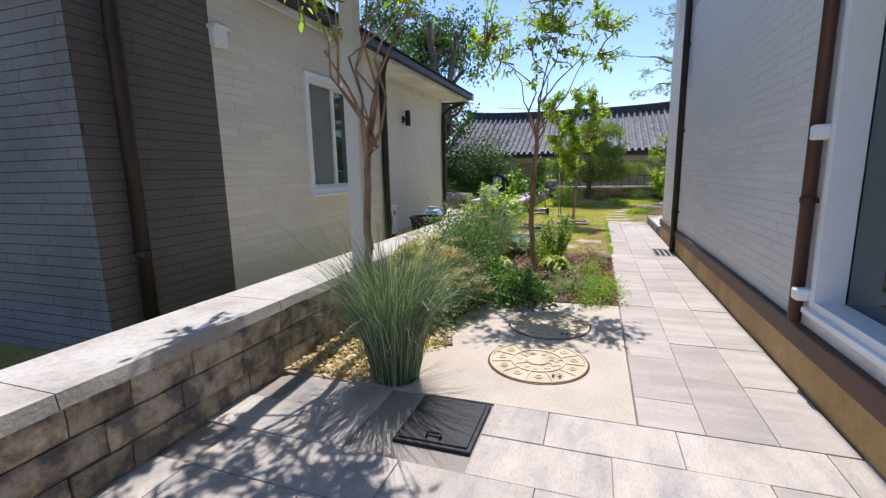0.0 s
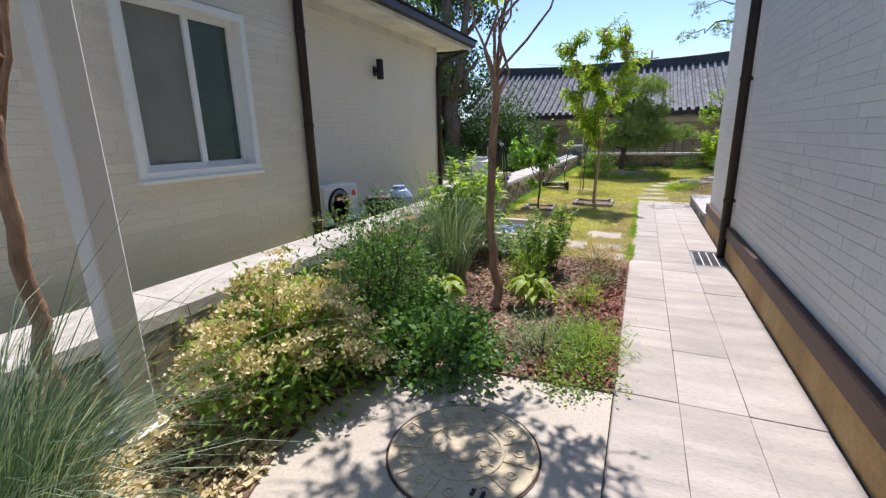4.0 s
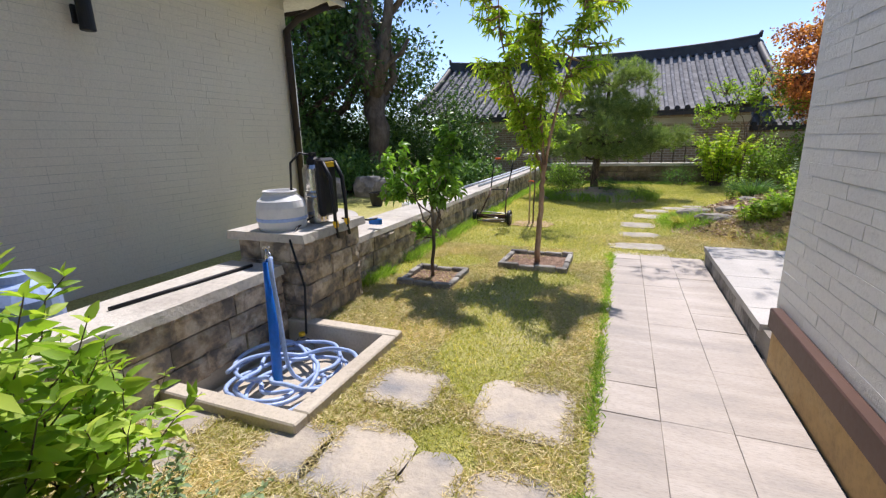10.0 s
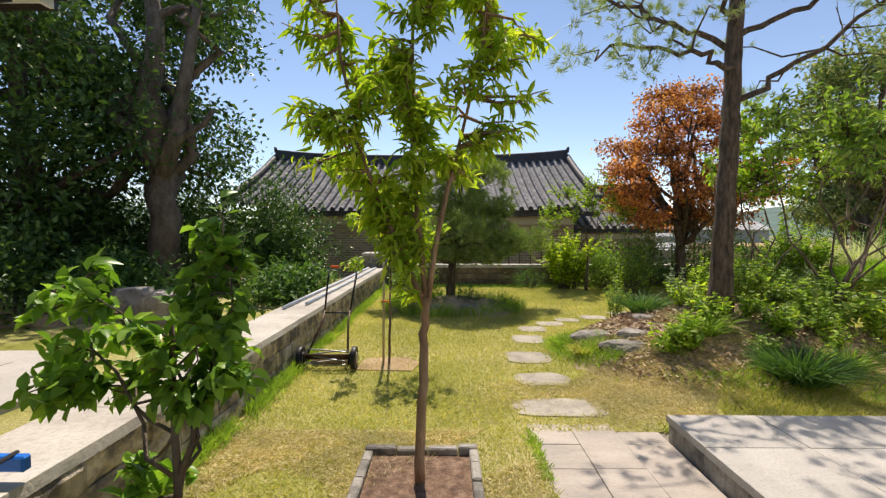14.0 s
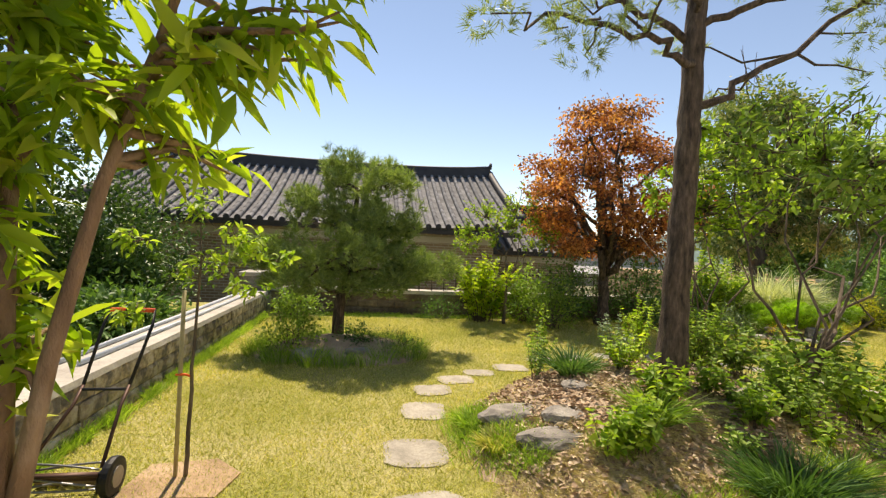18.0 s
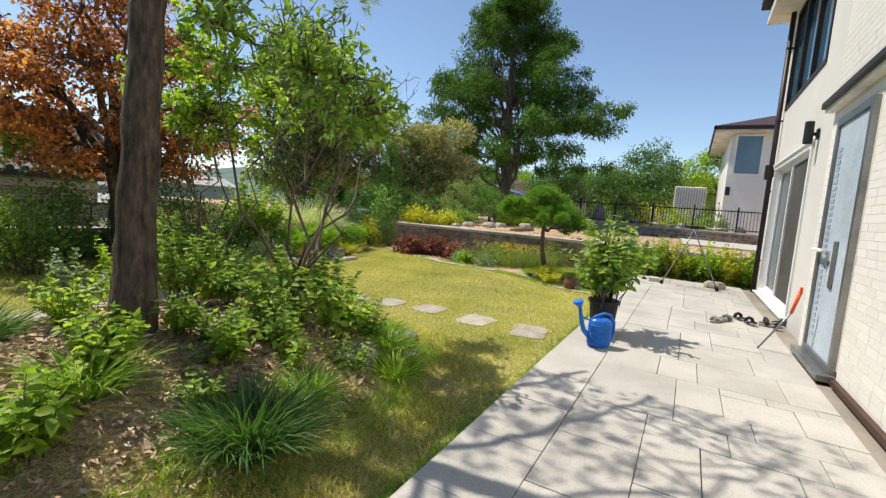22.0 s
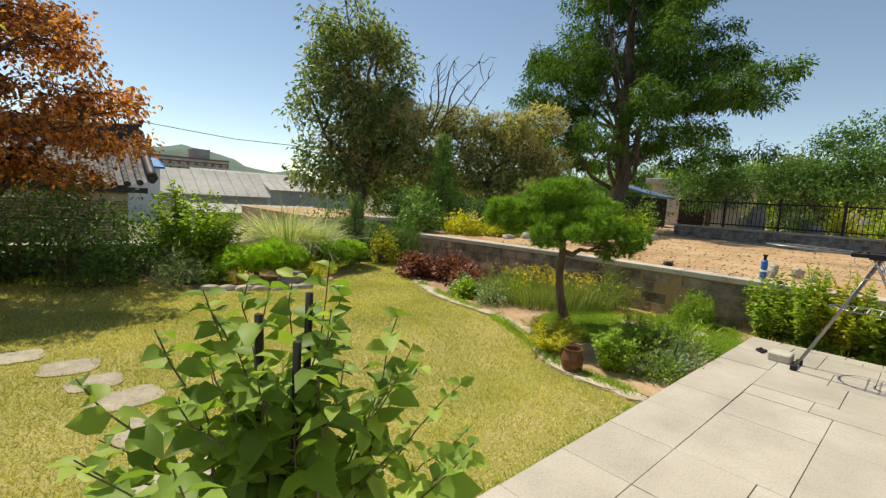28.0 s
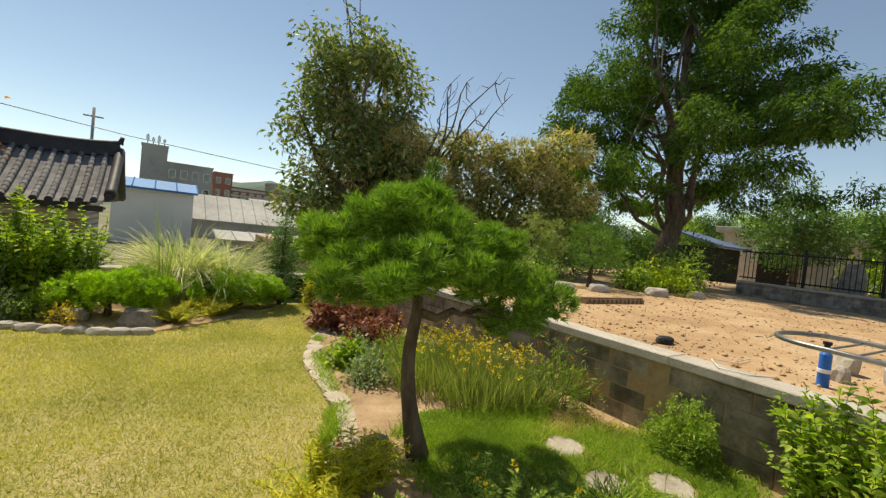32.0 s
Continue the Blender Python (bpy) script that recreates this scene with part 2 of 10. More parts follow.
M_wood = surface("weathered wood", (0.28, 0.20, 0.125), rough=0.8, coarse=4, fine=60, stretch=(3, 3, 0.5), bump=0.2)
M_bamboo = surface("bamboo stake", (0.42, 0.36, 0.20), rough=0.6, fine=40)
M_bark = surface("grey-brown bark", (0.15, 0.115, 0.085), dark=(0.075, 0.058, 0.045), light=(0.235, 0.19, 0.145), rough=0.95, coarse=8, fine=40, bump=0.8, stretch=(1, 1, 0.35))
M_bark_red = surface("red-brown flaking bark", (0.30, 0.185, 0.115), dark=(0.15, 0.095, 0.065), light=(0.44, 0.31, 0.21), rough=0.9, coarse=9, fine=40, bump=0.7, stretch=(1, 1, 0.4))
M_bark_dark = surface("dark furrowed pine bark", (0.105, 0.078, 0.06), dark=(0.03, 0.024, 0.02), light=(0.20, 0.15, 0.115), rough=0.95, coarse=20, fine=45, bump=1.0, stretch=(1.4, 1.4, 0.35))
M_soil = surface("dry sandy soil", (0.42, 0.29, 0.175), dark=(0.29, 0.195, 0.115), light=(0.53, 0.39, 0.26), rough=0.98, coarse=2.2, fine=35, bump=0.7)
M_humus = surface("sandy garden soil", (0.43, 0.32, 0.22), dark=(0.30, 0.215, 0.145), light=(0.54, 0.42, 0.30), rough=0.98, coarse=4, fine=45, bump=0.8)
M_plot = surface("bare tilled soil", (0.47, 0.315, 0.18), dark=(0.35, 0.225, 0.125), light=(0.56, 0.41, 0.26), rough=0.98, coarse=0.9, fine=14, bump=1.0)
M_mulch = surface("bark mulch", (0.22, 0.135, 0.09), dark=(0.10, 0.062, 0.045), light=(0.38, 0.26, 0.18), rough=0.95, coarse=20, fine=90, bump=0.9)
M_earth = surface("far earth and fields", (0.20, 0.19, 0.11), dark=(0.10, 0.12, 0.06), light=(0.30, 0.26, 0.17), rough=1.0, coarse=0.05, fine=1.5, bump=0.1)
M_litter = leafy("pale dry leaf litter", (0.27, 0.18, 0.13), (0.45, 0.33, 0.24), (0.66, 0.53, 0.41), glow=0.0, rough=0.9, gain=1.0)
M_chip = leafy("bark chips", (0.15, 0.085, 0.06), (0.33, 0.21, 0.15), (0.55, 0.41, 0.30), glow=0.0, rough=0.9, gain=1.0)
M_chip_red = leafy("red bark chips", (0.16, 0.055, 0.045), (0.28, 0.11, 0.085), (0.40, 0.22, 0.17), glow=0.0, rough=0.9, gain=1.0)
M_straw = leafy("dry straw", (0.40, 0.32, 0.185), (0.52, 0.43, 0.265), (0.64, 0.56, 0.38), glow=0.2, rough=0.8, gain=1.2)


def lawn_material():
    m, nt, b = nodes_of("lawn turf")
    geo = nt.nodes.new("ShaderNodeNewGeometry")
    n1 = add(nt, "ShaderNodeTexNoise", Scale=0.7, Detail=5.0, Roughness=0.62)
    n2 = add(nt, "ShaderNodeTexNoise", Scale=55.0, Detail=4.0, Roughness=0.7)
    for n in (n1, n2):
        nt.links.new(geo.outputs["Position"], n.inputs["Vector"])
    c1 = ramp(nt, n1.outputs[0], [(0.32, (0.285, 0.295, 0.075)), (0.48, (0.425, 0.40, 0.15)), (0.68, (0.56, 0.49, 0.27))])
    c2 = ramp(nt, n2.outputs[0], [(0.3, (0.5, 0.5, 0.45)), (0.6, (1.1, 1.1, 1.0))])
    nt.links.new(mixed(nt, 1.0, c1, c2, "MULTIPLY"), b.inputs["Base Color"])
    b.inputs["Roughness"].default_value = 0.95
    b.inputs["Specular IOR Level"].default_value = 0.1
    bp = nt.nodes.new("ShaderNodeBump")
    bp.inputs["Strength"].default_value, bp.inputs["Distance"].default_value = 0.8, 0.03
    nt.links.new(n2.outputs[0], bp.inputs["Height"])
    nt.links.new(bp.outputs[0], b.inputs["Normal"])
    return m


M_lawn = lawn_material()
L_grass = leafy("grass blades", (0.215, 0.24, 0.05), (0.36, 0.345, 0.115), (0.56, 0.48, 0.245), glow=0.35, clump=0.8, gain=1.4)
L_grass_green = leafy("lush grass blades", (0.08, 0.14, 0.02), (0.13, 0.20, 0.035), (0.22, 0.28, 0.065), glow=0.4, gain=2.1)
L_pampas = leafy("silver grass blades", (0.028, 0.054, 0.033), (0.06, 0.092, 0.06), (0.23, 0.25, 0.185), glow=0.2, gain=2.3)
L_varieg = leafy("cream-striped grass blades", (0.24, 0.29, 0.16), (0.45, 0.47, 0.32), (0.68, 0.68, 0.54), glow=0.3, gain=1.25)
L_green = leafy("mid-green leaves", (0.06, 0.10, 0.022), (0.09, 0.145, 0.03), (0.165, 0.215, 0.055), glow=0.4, gain=2.4)
L_fresh = leafy("fresh yellow-green leaves", (0.085, 0.15, 0.02), (0.145, 0.22, 0.03), (0.27, 0.325, 0.06), glow=0.45, gain=1.9)
L_bright = leafy("bright lime leaves", (0.13, 0.205, 0.02), (0.215, 0.295, 0.03), (0.36, 0.385, 0.06), glow=0.48, gain=1.65)
L_stand = leafy("grey-green stems and leaves", (0.085, 0.115, 0.04), (0.13, 0.165, 0.06), (0.22, 0.235, 0.10), glow=0.35, gain=1.9)
L_dark = leafy("dark glossy leaves", (0.018, 0.04, 0.012), (0.032, 0.065, 0.018), (0.06, 0.10, 0.03), glow=0.25, rough=0.4, gain=2.2)
L_deep = leafy("deep green leaves", (0.032, 0.07, 0.022), (0.05, 0.10, 0.03), (0.085, 0.145, 0.045), glow=0.3)
L_grey = leafy("grey-green leaves", (0.09, 0.135, 0.085), (0.15, 0.20, 0.13), (0.20, 0.25, 0.15), glow=0.3, gain=1.75)
L_maple = leafy("red maple leaves", (0.10, 0.035, 0.028), (0.22, 0.085, 0.04), (0.42, 0.19, 0.075), glow=0.45, gain=2.0)
L_red = leafy("dark red leaves", (0.11, 0.03, 0.032), (0.20, 0.065, 0.055), (0.34, 0.16, 0.125), glow=0.25, gain=1.2)
L_yellow = leafy("golden leaves", (0.20, 0.23, 0.025), (0.33, 0.33, 0.03), (0.47, 0.42, 0.06), glow=0.35, gain=1.5)
L_needle = leafy("pine needles", (0.045, 0.10, 0.022), (0.075, 0.15, 0.03), (0.13, 0.22, 0.045), glow=0.2)
L_needle_b = leafy("bright fresh pine needles", (0.085, 0.15, 0.022), (0.14, 0.23, 0.03), (0.23, 0.32, 0.05), glow=0.35, gain=2.3)
L_needle_i = leafy("grey-green pine needles", (0.055, 0.085, 0.03), (0.09, 0.125, 0.045), (0.15, 0.185, 0.07), glow=0.3, gain=2.4)
L_needle_m = leafy("clipped pine needles", (0.05, 0.105, 0.018), (0.085, 0.165, 0.026), (0.15, 0.24, 0.045), glow=0.3, gain=2.1)
L_needle_p = leafy("pale pine needles", (0.10, 0.14, 0.05), (0.15, 0.19, 0.075), (0.23, 0.265, 0.115), glow=0.25)
L_needle_d = leafy("dark conifer needles", (0.028, 0.066, 0.016), (0.048, 0.105, 0.022), (0.115, 0.185, 0.04), glow=0.35, rough=0.85, gain=1.55)
L_chest = leafy("chestnut leaves with cream catkins", (0.05, 0.08, 0.028), (0.085, 0.12, 0.04), (0.25, 0.235, 0.11), glow=0.3, gain=2.1)
L_catkin = leafy("chestnut leaves thick with catkins", (0.06, 0.085, 0.03), (0.14, 0.155, 0.06), (0.34, 0.30, 0.14), glow=0.3)
L_fruit = leafy("glossy fruit tree leaves", (0.05, 0.10, 0.015), (0.085, 0.165, 0.025), (0.17, 0.27, 0.045), glow=0.35, rough=0.35)
L_hosta = leafy("lime hosta leaves", (0.24, 0.31, 0.05), (0.36, 0.42, 0.10), (0.52, 0.54, 0.22), glow=0.3, gain=1.05)
P_cream = leafy("cream flowers", (0.60, 0.47, 0.25), (0.72, 0.61, 0.39), (0.80, 0.73, 0.54), glow=0.2, gain=1.0)
P_catkin = leafy("cream catkins", (0.42, 0.34, 0.16), (0.56, 0.47, 0.25), (0.68, 0.60, 0.38), glow=0.25, gain=1.0)
P_pink = leafy("faded pink flowers", (0.45, 0.25, 0.27), (0.58, 0.38, 0.38), (0.66, 0.54, 0.46), glow=0.2, gain=1.0)
P_magenta = leafy("magenta flowers", (0.50, 0.06, 0.28), (0.62, 0.12, 0.36), (0.68, 0.22, 0.42), glow=0.2, gain=1.0)
P_yellow = leafy("yellow flowers", (0.70, 0.48, 0.03), (0.78, 0.60, 0.05), (0.82, 0.70, 0.16), glow=0.2, gain=1.0)
P_red = leafy("orange-red flowers", (0.62, 0.07, 0.02), (0.72, 0.12, 0.03), (0.78, 0.22, 0.05), glow=0.2, gain=1.0)

# ---- builders ----


def world_of(ob):
    return ob.matrix_basis if ob.parent is None else world_of(ob.parent) @ ob.matrix_parent_inverse @ ob.matrix_basis


def link_mesh(name, me, material, parent=None, label=""):
    if material is not None:
        me.materials.append(material)
    ob = new(name, me)
    if parent is not None:
        ob.parent = parent
        ob.matrix_parent_inverse = world_of(parent).inverted()
    if label:
        ob["label"] = label
    return ob


def part(name, bm, material, parent=None, label="", smooth=False):
    me = bpy.data.meshes.new(name)
    if smooth:
        for f in bm.faces:
            f.smooth = True
    bm.to_mesh(me)
    bm.free()
    return link_mesh(name, me, material, parent, label)


def from_arrays(name, V, F, material, parent=None, label="", smooth=False):
    """One mesh of arrays: V (n, 3), F (m, 3 or 4)."""
    V, F = np.asarray(V, dtype=np.float32), np.asarray(F, dtype=np.int32)
    me = bpy.data.meshes.new(name)
    m, k = F.shape
    me.vertices.add(len(V))
    me.vertices.foreach_set("co", V.ravel())
    me.loops.add(m * k)
    me.loops.foreach_set("vertex_index", F.ravel())
    me.polygons.add(m)
    me.polygons.foreach_set("loop_start", np.arange(0, m * k, k, dtype=np.int32))
    me.update(calc_edges=True)
    if smooth:
        me.polygons.foreach_set("use_smooth", np.ones(m, dtype=bool))
    return link_mesh(name, me, material, parent, label)


def thing(name, x, y, z, label, category, group="", rz=0.0):
    ob = new(name)
    ob.empty_display_size = 0.1
    ob.matrix_basis = pose(x, y, z, 0, 0, rz)
    return tagged(ob, label, category, group)


def setting(ob, label="", category=""):
    return tagged(ob, label, category, "", "structure")


def box(x0, x1, y0, y1, z0, z1, bevel=0.0, bm=None):
    own = bm is None
    bm = bm or bmesh.new()
    vs = [bm.verts.new((x, y, z)) for x in (x0, x1) for y in (y0, y1) for z in (z0, z1)]
    fs = [bm.faces.new([vs[i] for i in f]) for f in ((0, 1, 3, 2), (4, 6, 7, 5), (0, 4, 5, 1), (2, 3, 7, 6), (0, 2, 6, 4), (1, 5, 7, 3))]
    if bevel and own:
        bmesh.ops.bevel(bm, geom=bm.edges[:], offset=bevel, segments=1, affect="EDGES")
    return bm


def slab(points, z0, z1, bm=None):
    """A prism over a flat outline (anticlockwise)."""
    bm = bm or bmesh.new()
    lo = [bm.verts.new((x, y, z0)) for x, y in points]
    hi = [bm.verts.new((x, y, z1)) for x, y in points]
    n = len(points)
    bm.faces.new(hi)
    bm.faces.new(lo[::-1])
    for i in range(n):
        j = (i + 1) % n
        bm.faces.new((lo[i], lo[j], hi[j], hi[i]))
    return bm


def lathe(profile, seg=24, at=(0, 0, 0), bm=None):
    bm = bm or bmesh.new()
    rings = []
    for r, z in profile:
        rings.append([bm.verts.new((at[0] + r * math.cos(2 * math.pi * k / seg), at[1] + r * math.sin(2 * math.pi * k / seg), at[2] + z)) for k in range(seg)])
    for a, b in zip(rings, rings[1:]):
        for k in range(seg):
            j = (k + 1) % seg
            bm.faces.new((a[k], a[j], b[j], b[k]))
    if profile[0][0] > 0:
        bm.faces.new(rings[0][::-1])
    if profile[-1][0] > 0:
        bm.faces.new(rings[-1])
    return bm


def tube_arrays(points, radii, seg=7):
    """Verts and quads of a tapering tube along a line."""
    P = np.array(points, dtype=float)
    R = np.interp(np.linspace(0, 1, len(P)), np.linspace(0, 1, len(radii)), radii)
    T = np.gradient(P, axis=0)
    T /= np.linalg.norm(T, axis=1)[:, None] + 1e-9
    ref = np.array([0.0, 0, 1]) if abs(T[0][2]) < 0.8 else np.array([1.0, 0, 0])
    V = []
    for p, t, r in zip(P, T, R):
        a = np.cross(t, ref)
        a /= np.linalg.norm(a) + 1e-9
        b = np.cross(t, a)
        an = np.arange(seg) * 2 * math.pi / seg
        V.append(p + r * (np.cos(an)[:, None] * a + np.sin(an)[:, None] * b))
    V = np.concatenate(V)
    k = np.arange(seg)
    F = np.concatenate([np.stack([i * seg + k, i * seg + (k + 1) % seg, (i + 1) * seg + (k + 1) % seg, (i + 1) * seg + k], 1) for i in range(len(P) - 1)])
    return V, F


def join_arrays(pieces):
    V, F, n = [], [], 0
    for v, f in pieces:
        V.append(v)
        F.append(f + n)
        n += len(v)
    return np.concatenate(V), np.concatenate(F)


def tube(name, points, radii, material, parent=None, label="", seg=8, smooth=True, caps=True):
    V, F = tube_arrays(points, radii if isinstance(radii, (list, tuple)) else [radii, radii], seg)
    ob = from_arrays(name, V, F, material, parent, label, smooth)
    if caps:
        bm = bmesh.new()
        bm.from_mesh(ob.data)
        bm.verts.ensure_lookup_table()
        n = len(bm.verts)
        try:
            bm.faces.new([bm.verts[i] for i in range(seg)][::-1])
            bm.faces.new([bm.verts[n - seg + i] for i in range(seg)])
        except ValueError:
            pass
        bmesh.ops.recalc_face_normals(bm, faces=bm.faces[:])
        bm.to_mesh(ob.data)
        bm.free()
    return ob


def unit(a):
    return a / (np.linalg.norm(a, axis=1)[:, None] + 1e-9)


def leaf_arrays(C, D, length, width, rng, fold=0.25, droop=0.0):
    """Pointed, folded leaves: C their bases, D the way they grow."""
    n = len(C)
    D = unit(D + np.array([0, 0, -droop]))
    side = unit(np.cross(D, np.array([0, 0, 0.9]) + 0.75 * rng.normal(size=(n, 3))))
    up = np.cross(side, D)
    L = (length * rng.uniform(0.7, 1.25, n))[:, None]
    W = L * width / length * rng.uniform(0.8, 1.2, n)[:, None]
    mid = C + D * L * 0.45
    V = np.stack([C, mid + side * W * 0.5 + up * W * fold, C + D * L, mid - side * W * 0.5 + up * W * fold], 1).reshape(-1, 3)
    i = np.arange(n)[:, None] * 4
    F = np.concatenate([i + np.array([0, 1, 2]), i + np.array([0, 2, 3])])
    return V, F


def rich_leaf_arrays(C, D, length, width, rng, fold=0.2, droop=0.0, curl=0.35):
    """Broad leaves with a midrib, rounded sides and a curl."""
    n = len(C)
    D = unit(D + np.array([0, 0, -droop]))
    side = unit(np.cross(D, np.array([0, 0, 1.0]) + 0.5 * rng.normal(size=(n, 3))))
    up = np.cross(side, D)
    L = (length * rng.uniform(0.65, 1.25, n))[:, None]
    W = L * width / length * rng.uniform(0.85, 1.2, n)[:, None]
    K = (curl * rng.uniform(0.0, 1.6, n))[:, None]
    rows = [C[:, None]]
    for f, w in ((0.28, 0.46), (0.62, 0.42)):
        m = C + D * L * f - up * L * K * f * f
        rows.append(np.stack([m - side * W * w + up * W * fold, m, m + side * W * w + up * W * fold], 1))
    rows.append((C + D * L - up * L * K)[:, None])
    V = np.concatenate(rows, 1).reshape(-1, 3)
    i = np.arange(n)[:, None] * 8
    F = np.concatenate([i + np.array(t) for t in ((0, 2, 1), (0, 3, 2), (1, 2, 5), (1, 5, 4), (2, 3, 6), (2, 6, 5), (4, 5, 7), (5, 6, 7))])
    return V, F


def blade_arrays(C, D, length, width, rng, bend=0.5, steps=3):
    """Grass blades and needles: ribbons that arch over."""
    n = len(C)
    D = unit(D)
    flat = unit(D * np.array([1, 1, 0]) + 1e-4 * rng.normal(size=(n, 3)))
    side = unit(np.cross(D, rng.normal(size=(n, 3))))
    L = (length * rng.uniform(0.65, 1.15, n))[:, None]
    B = (bend * rng.uniform(0.4, 1.3, n))[:, None]
    rows = []
    for s in range(steps + 1):
        f = s / steps
        p = C + D * L * f + (flat * 0.5 - np.array([0, 0, 1.0]) * 0.55) * L * B * f ** (2.7 if steps > 4 else 2.0)
        w = width * (1 - f) * 0.5 if s == steps else width * 0.5 * (1 - 0.5 * f)
        if s == steps:
            rows.append(p[:, None])
        else:
            rows.append(np.stack([p - side * w, p + side * w], 1))
    V = np.concatenate(rows, 1)
    k = V.shape[1]
    i = np.arange(n)[:, None] * k
    F = []
    for s in range(steps - 1):
        a = 2 * s
        F += [i + np.array([a, a + 1, a + 3]), i + np.array([a, a + 3, a + 2])]
    a = 2 * (steps - 1)
    F.append(i + np.array([a, a + 1, a + 2]))
    return V.reshape(-1, 3), np.concatenate(F)


def ball_points(n, rng, shell=0.5):
    """Points in a unit ball, crowded to its skin as shell goes to one."""
    d = unit(rng.normal(size=(n, 3)))
    return d * (shell + (1 - shell) * rng.uniform(0, 1, n))[:, None] ** 0.7


def crown_tips(clumps, n, rng, shell=0.45):
    """Twig tips in a crown of overlapping clumps (x, y, z, rx, ry, rz)."""
    K = np.array(clumps, dtype=float)
    vol = K[:, 3] * K[:, 4] * K[:, 5]
    pick = rng.choice(len(K), n, p=vol ** 0.75 / (vol ** 0.75).sum())
    off = ball_points(n, rng, shell)
    return K[pick, :3] + off * K[pick, 3:], off, pick


def wander(a, b, rng, n=6, kink=0.08):
    a, b = np.array(a, float), np.array(b, float)
    d = np.linalg.norm(b - a)
    P = a + (b - a) * np.linspace(0, 1, n)[:, None]
    P[1:-1] += rng.normal(size=(n - 2, 3)) * d * kink
    return P


def tree(name, x, y, z, label, category, trunk, radii, clumps, leaves, leaf, bark, foliage, seed, limbs=6, twigs=120, leaf_droop=0.25, per=6, sigma=0.12, shell=0.45, start=0.45, group="", limb_r=0.4, fold=0.25, along=False, rise=0.0, stems=()):
    """A tree: a trunk along given points, forked stems, limbs out to the clumps, twigs, and a crown of single leaves."""
    rng = np.random.default_rng(seed)
    root = thing(name, x, y, z, label, category, group)
    o = np.array([x, y, z])
    T = np.array(trunk, float)
    fine = np.stack([np.interp(np.linspace(0, 1, 14), np.linspace(0, 1, len(T)), T[:, k]) for k in range(3)], 1)
    fine[1:-1] += rng.normal(size=(12, 3)) * radii[0] * 0.22
    tube("trunk", fine + o, list(radii), bark, root, seg=10)
    K = np.array(clumps, float)
    order = rng.permutation(len(K))[:limbs] if limbs <= len(K) else np.concatenate([np.arange(len(K)), rng.integers(0, len(K), limbs - len(K))])
    base_pts = [fine]
    for stem in stems:
        P = np.array(stem)
        tube("limb", P + o, [radii[-1] * 0.8, radii[-1] * 0.16], bark, root, seg=8)
        base_pts.append(np.stack([np.interp(np.linspace(0, 1, 24), np.linspace(0, 1, len(P)), P[:, k]) for k in range(3)], 1)[3:])
    for c in order:
        f = rng.uniform(start, 0.95)
        i = int(f * 13)
        tip = K[c, :3] + ball_points(1, rng, 0.2)[0] * K[c, 3:] * 0.7
        P = wander(fine[i], tip, rng, 7, 0.05)
        bow = np.sin(np.linspace(0, math.pi, 7))[:, None] * np.linalg.norm(tip - fine[i]) * rise
        P = P + bow * unit(np.array([[fine[i][0] - tip[0], fine[i][1] - tip[1], 0.0]])) + bow * np.array([0, 0, 0.35])
        r0 = np.interp(f, np.linspace(0, 1, len(radii)), radii) * limb_r / 0.6
        tube("limb", P + o, [min(r0, radii[0] * 0.55), r0 * 0.2], bark, root, seg=6)
        base_pts.append(np.stack([np.interp(np.linspace(0, 1, 12), np.linspace(0, 1, 7), P[:, k]) for k in range(3)], 1)[3:])
    S = np.concatenate(base_pts)
    tips, off, _ = crown_tips(clumps, max(twigs, leaves // per), rng, shell)
    pieces, shoots = [], []
    for t in tips[:twigs]:
        s = S[np.argmin(((S - t) ** 2).sum(1) + 0.3 * np.maximum(0, S[:, 2] - t[2]))]
        Q = wander(s, t, rng, 4, 0.07)
        shoots.append(Q)
        v, f = tube_arrays(Q, [min(0.012, radii[-1] * 0.4 + 0.002), 0.0025], 4)
        pieces.append((v, f))
    if pieces:
        V, F = join_arrays(pieces)
        tagged(from_arrays("twig_growth", V + o, F, bark, root), kind="stuff")
    C = np.repeat(tips, per, 0)
    G = unit(np.repeat(off, per, 0) + 0.9 * rng.normal(size=C.shape) + np.array([0, 0, 0.15]))
    C = C + rng.normal(size=C.shape) * sigma
    if along:
        Q, pick, f = np.array(shoots), rng.integers(0, len(shoots), leaves), rng.uniform(0.25, 1.0, leaves) * 3
        i = np.minimum(2, f.astype(int))
        w = (f - i)[:, None]
        C = Q[pick, i] * (1 - w) + Q[pick, i + 1] * w + rng.normal(size=(leaves, 3)) * sigma * 0.4
        G = unit(unit(Q[pick, 3] - Q[pick, 0]) * 0.6 + 0.75 * rng.normal(size=C.shape) + np.array([0, 0, 0.1]))
    V, F = (rich_leaf_arrays if 0.055 <= leaf[0] < 0.12 and leaf[1] > 0.015 else leaf_arrays)(C + o, G, leaf[0], leaf[1], rng, fold=fold, droop=leaf_droop)
    tagged(from_arrays("crown", V, F, foliage, root), kind="stuff")
    return root


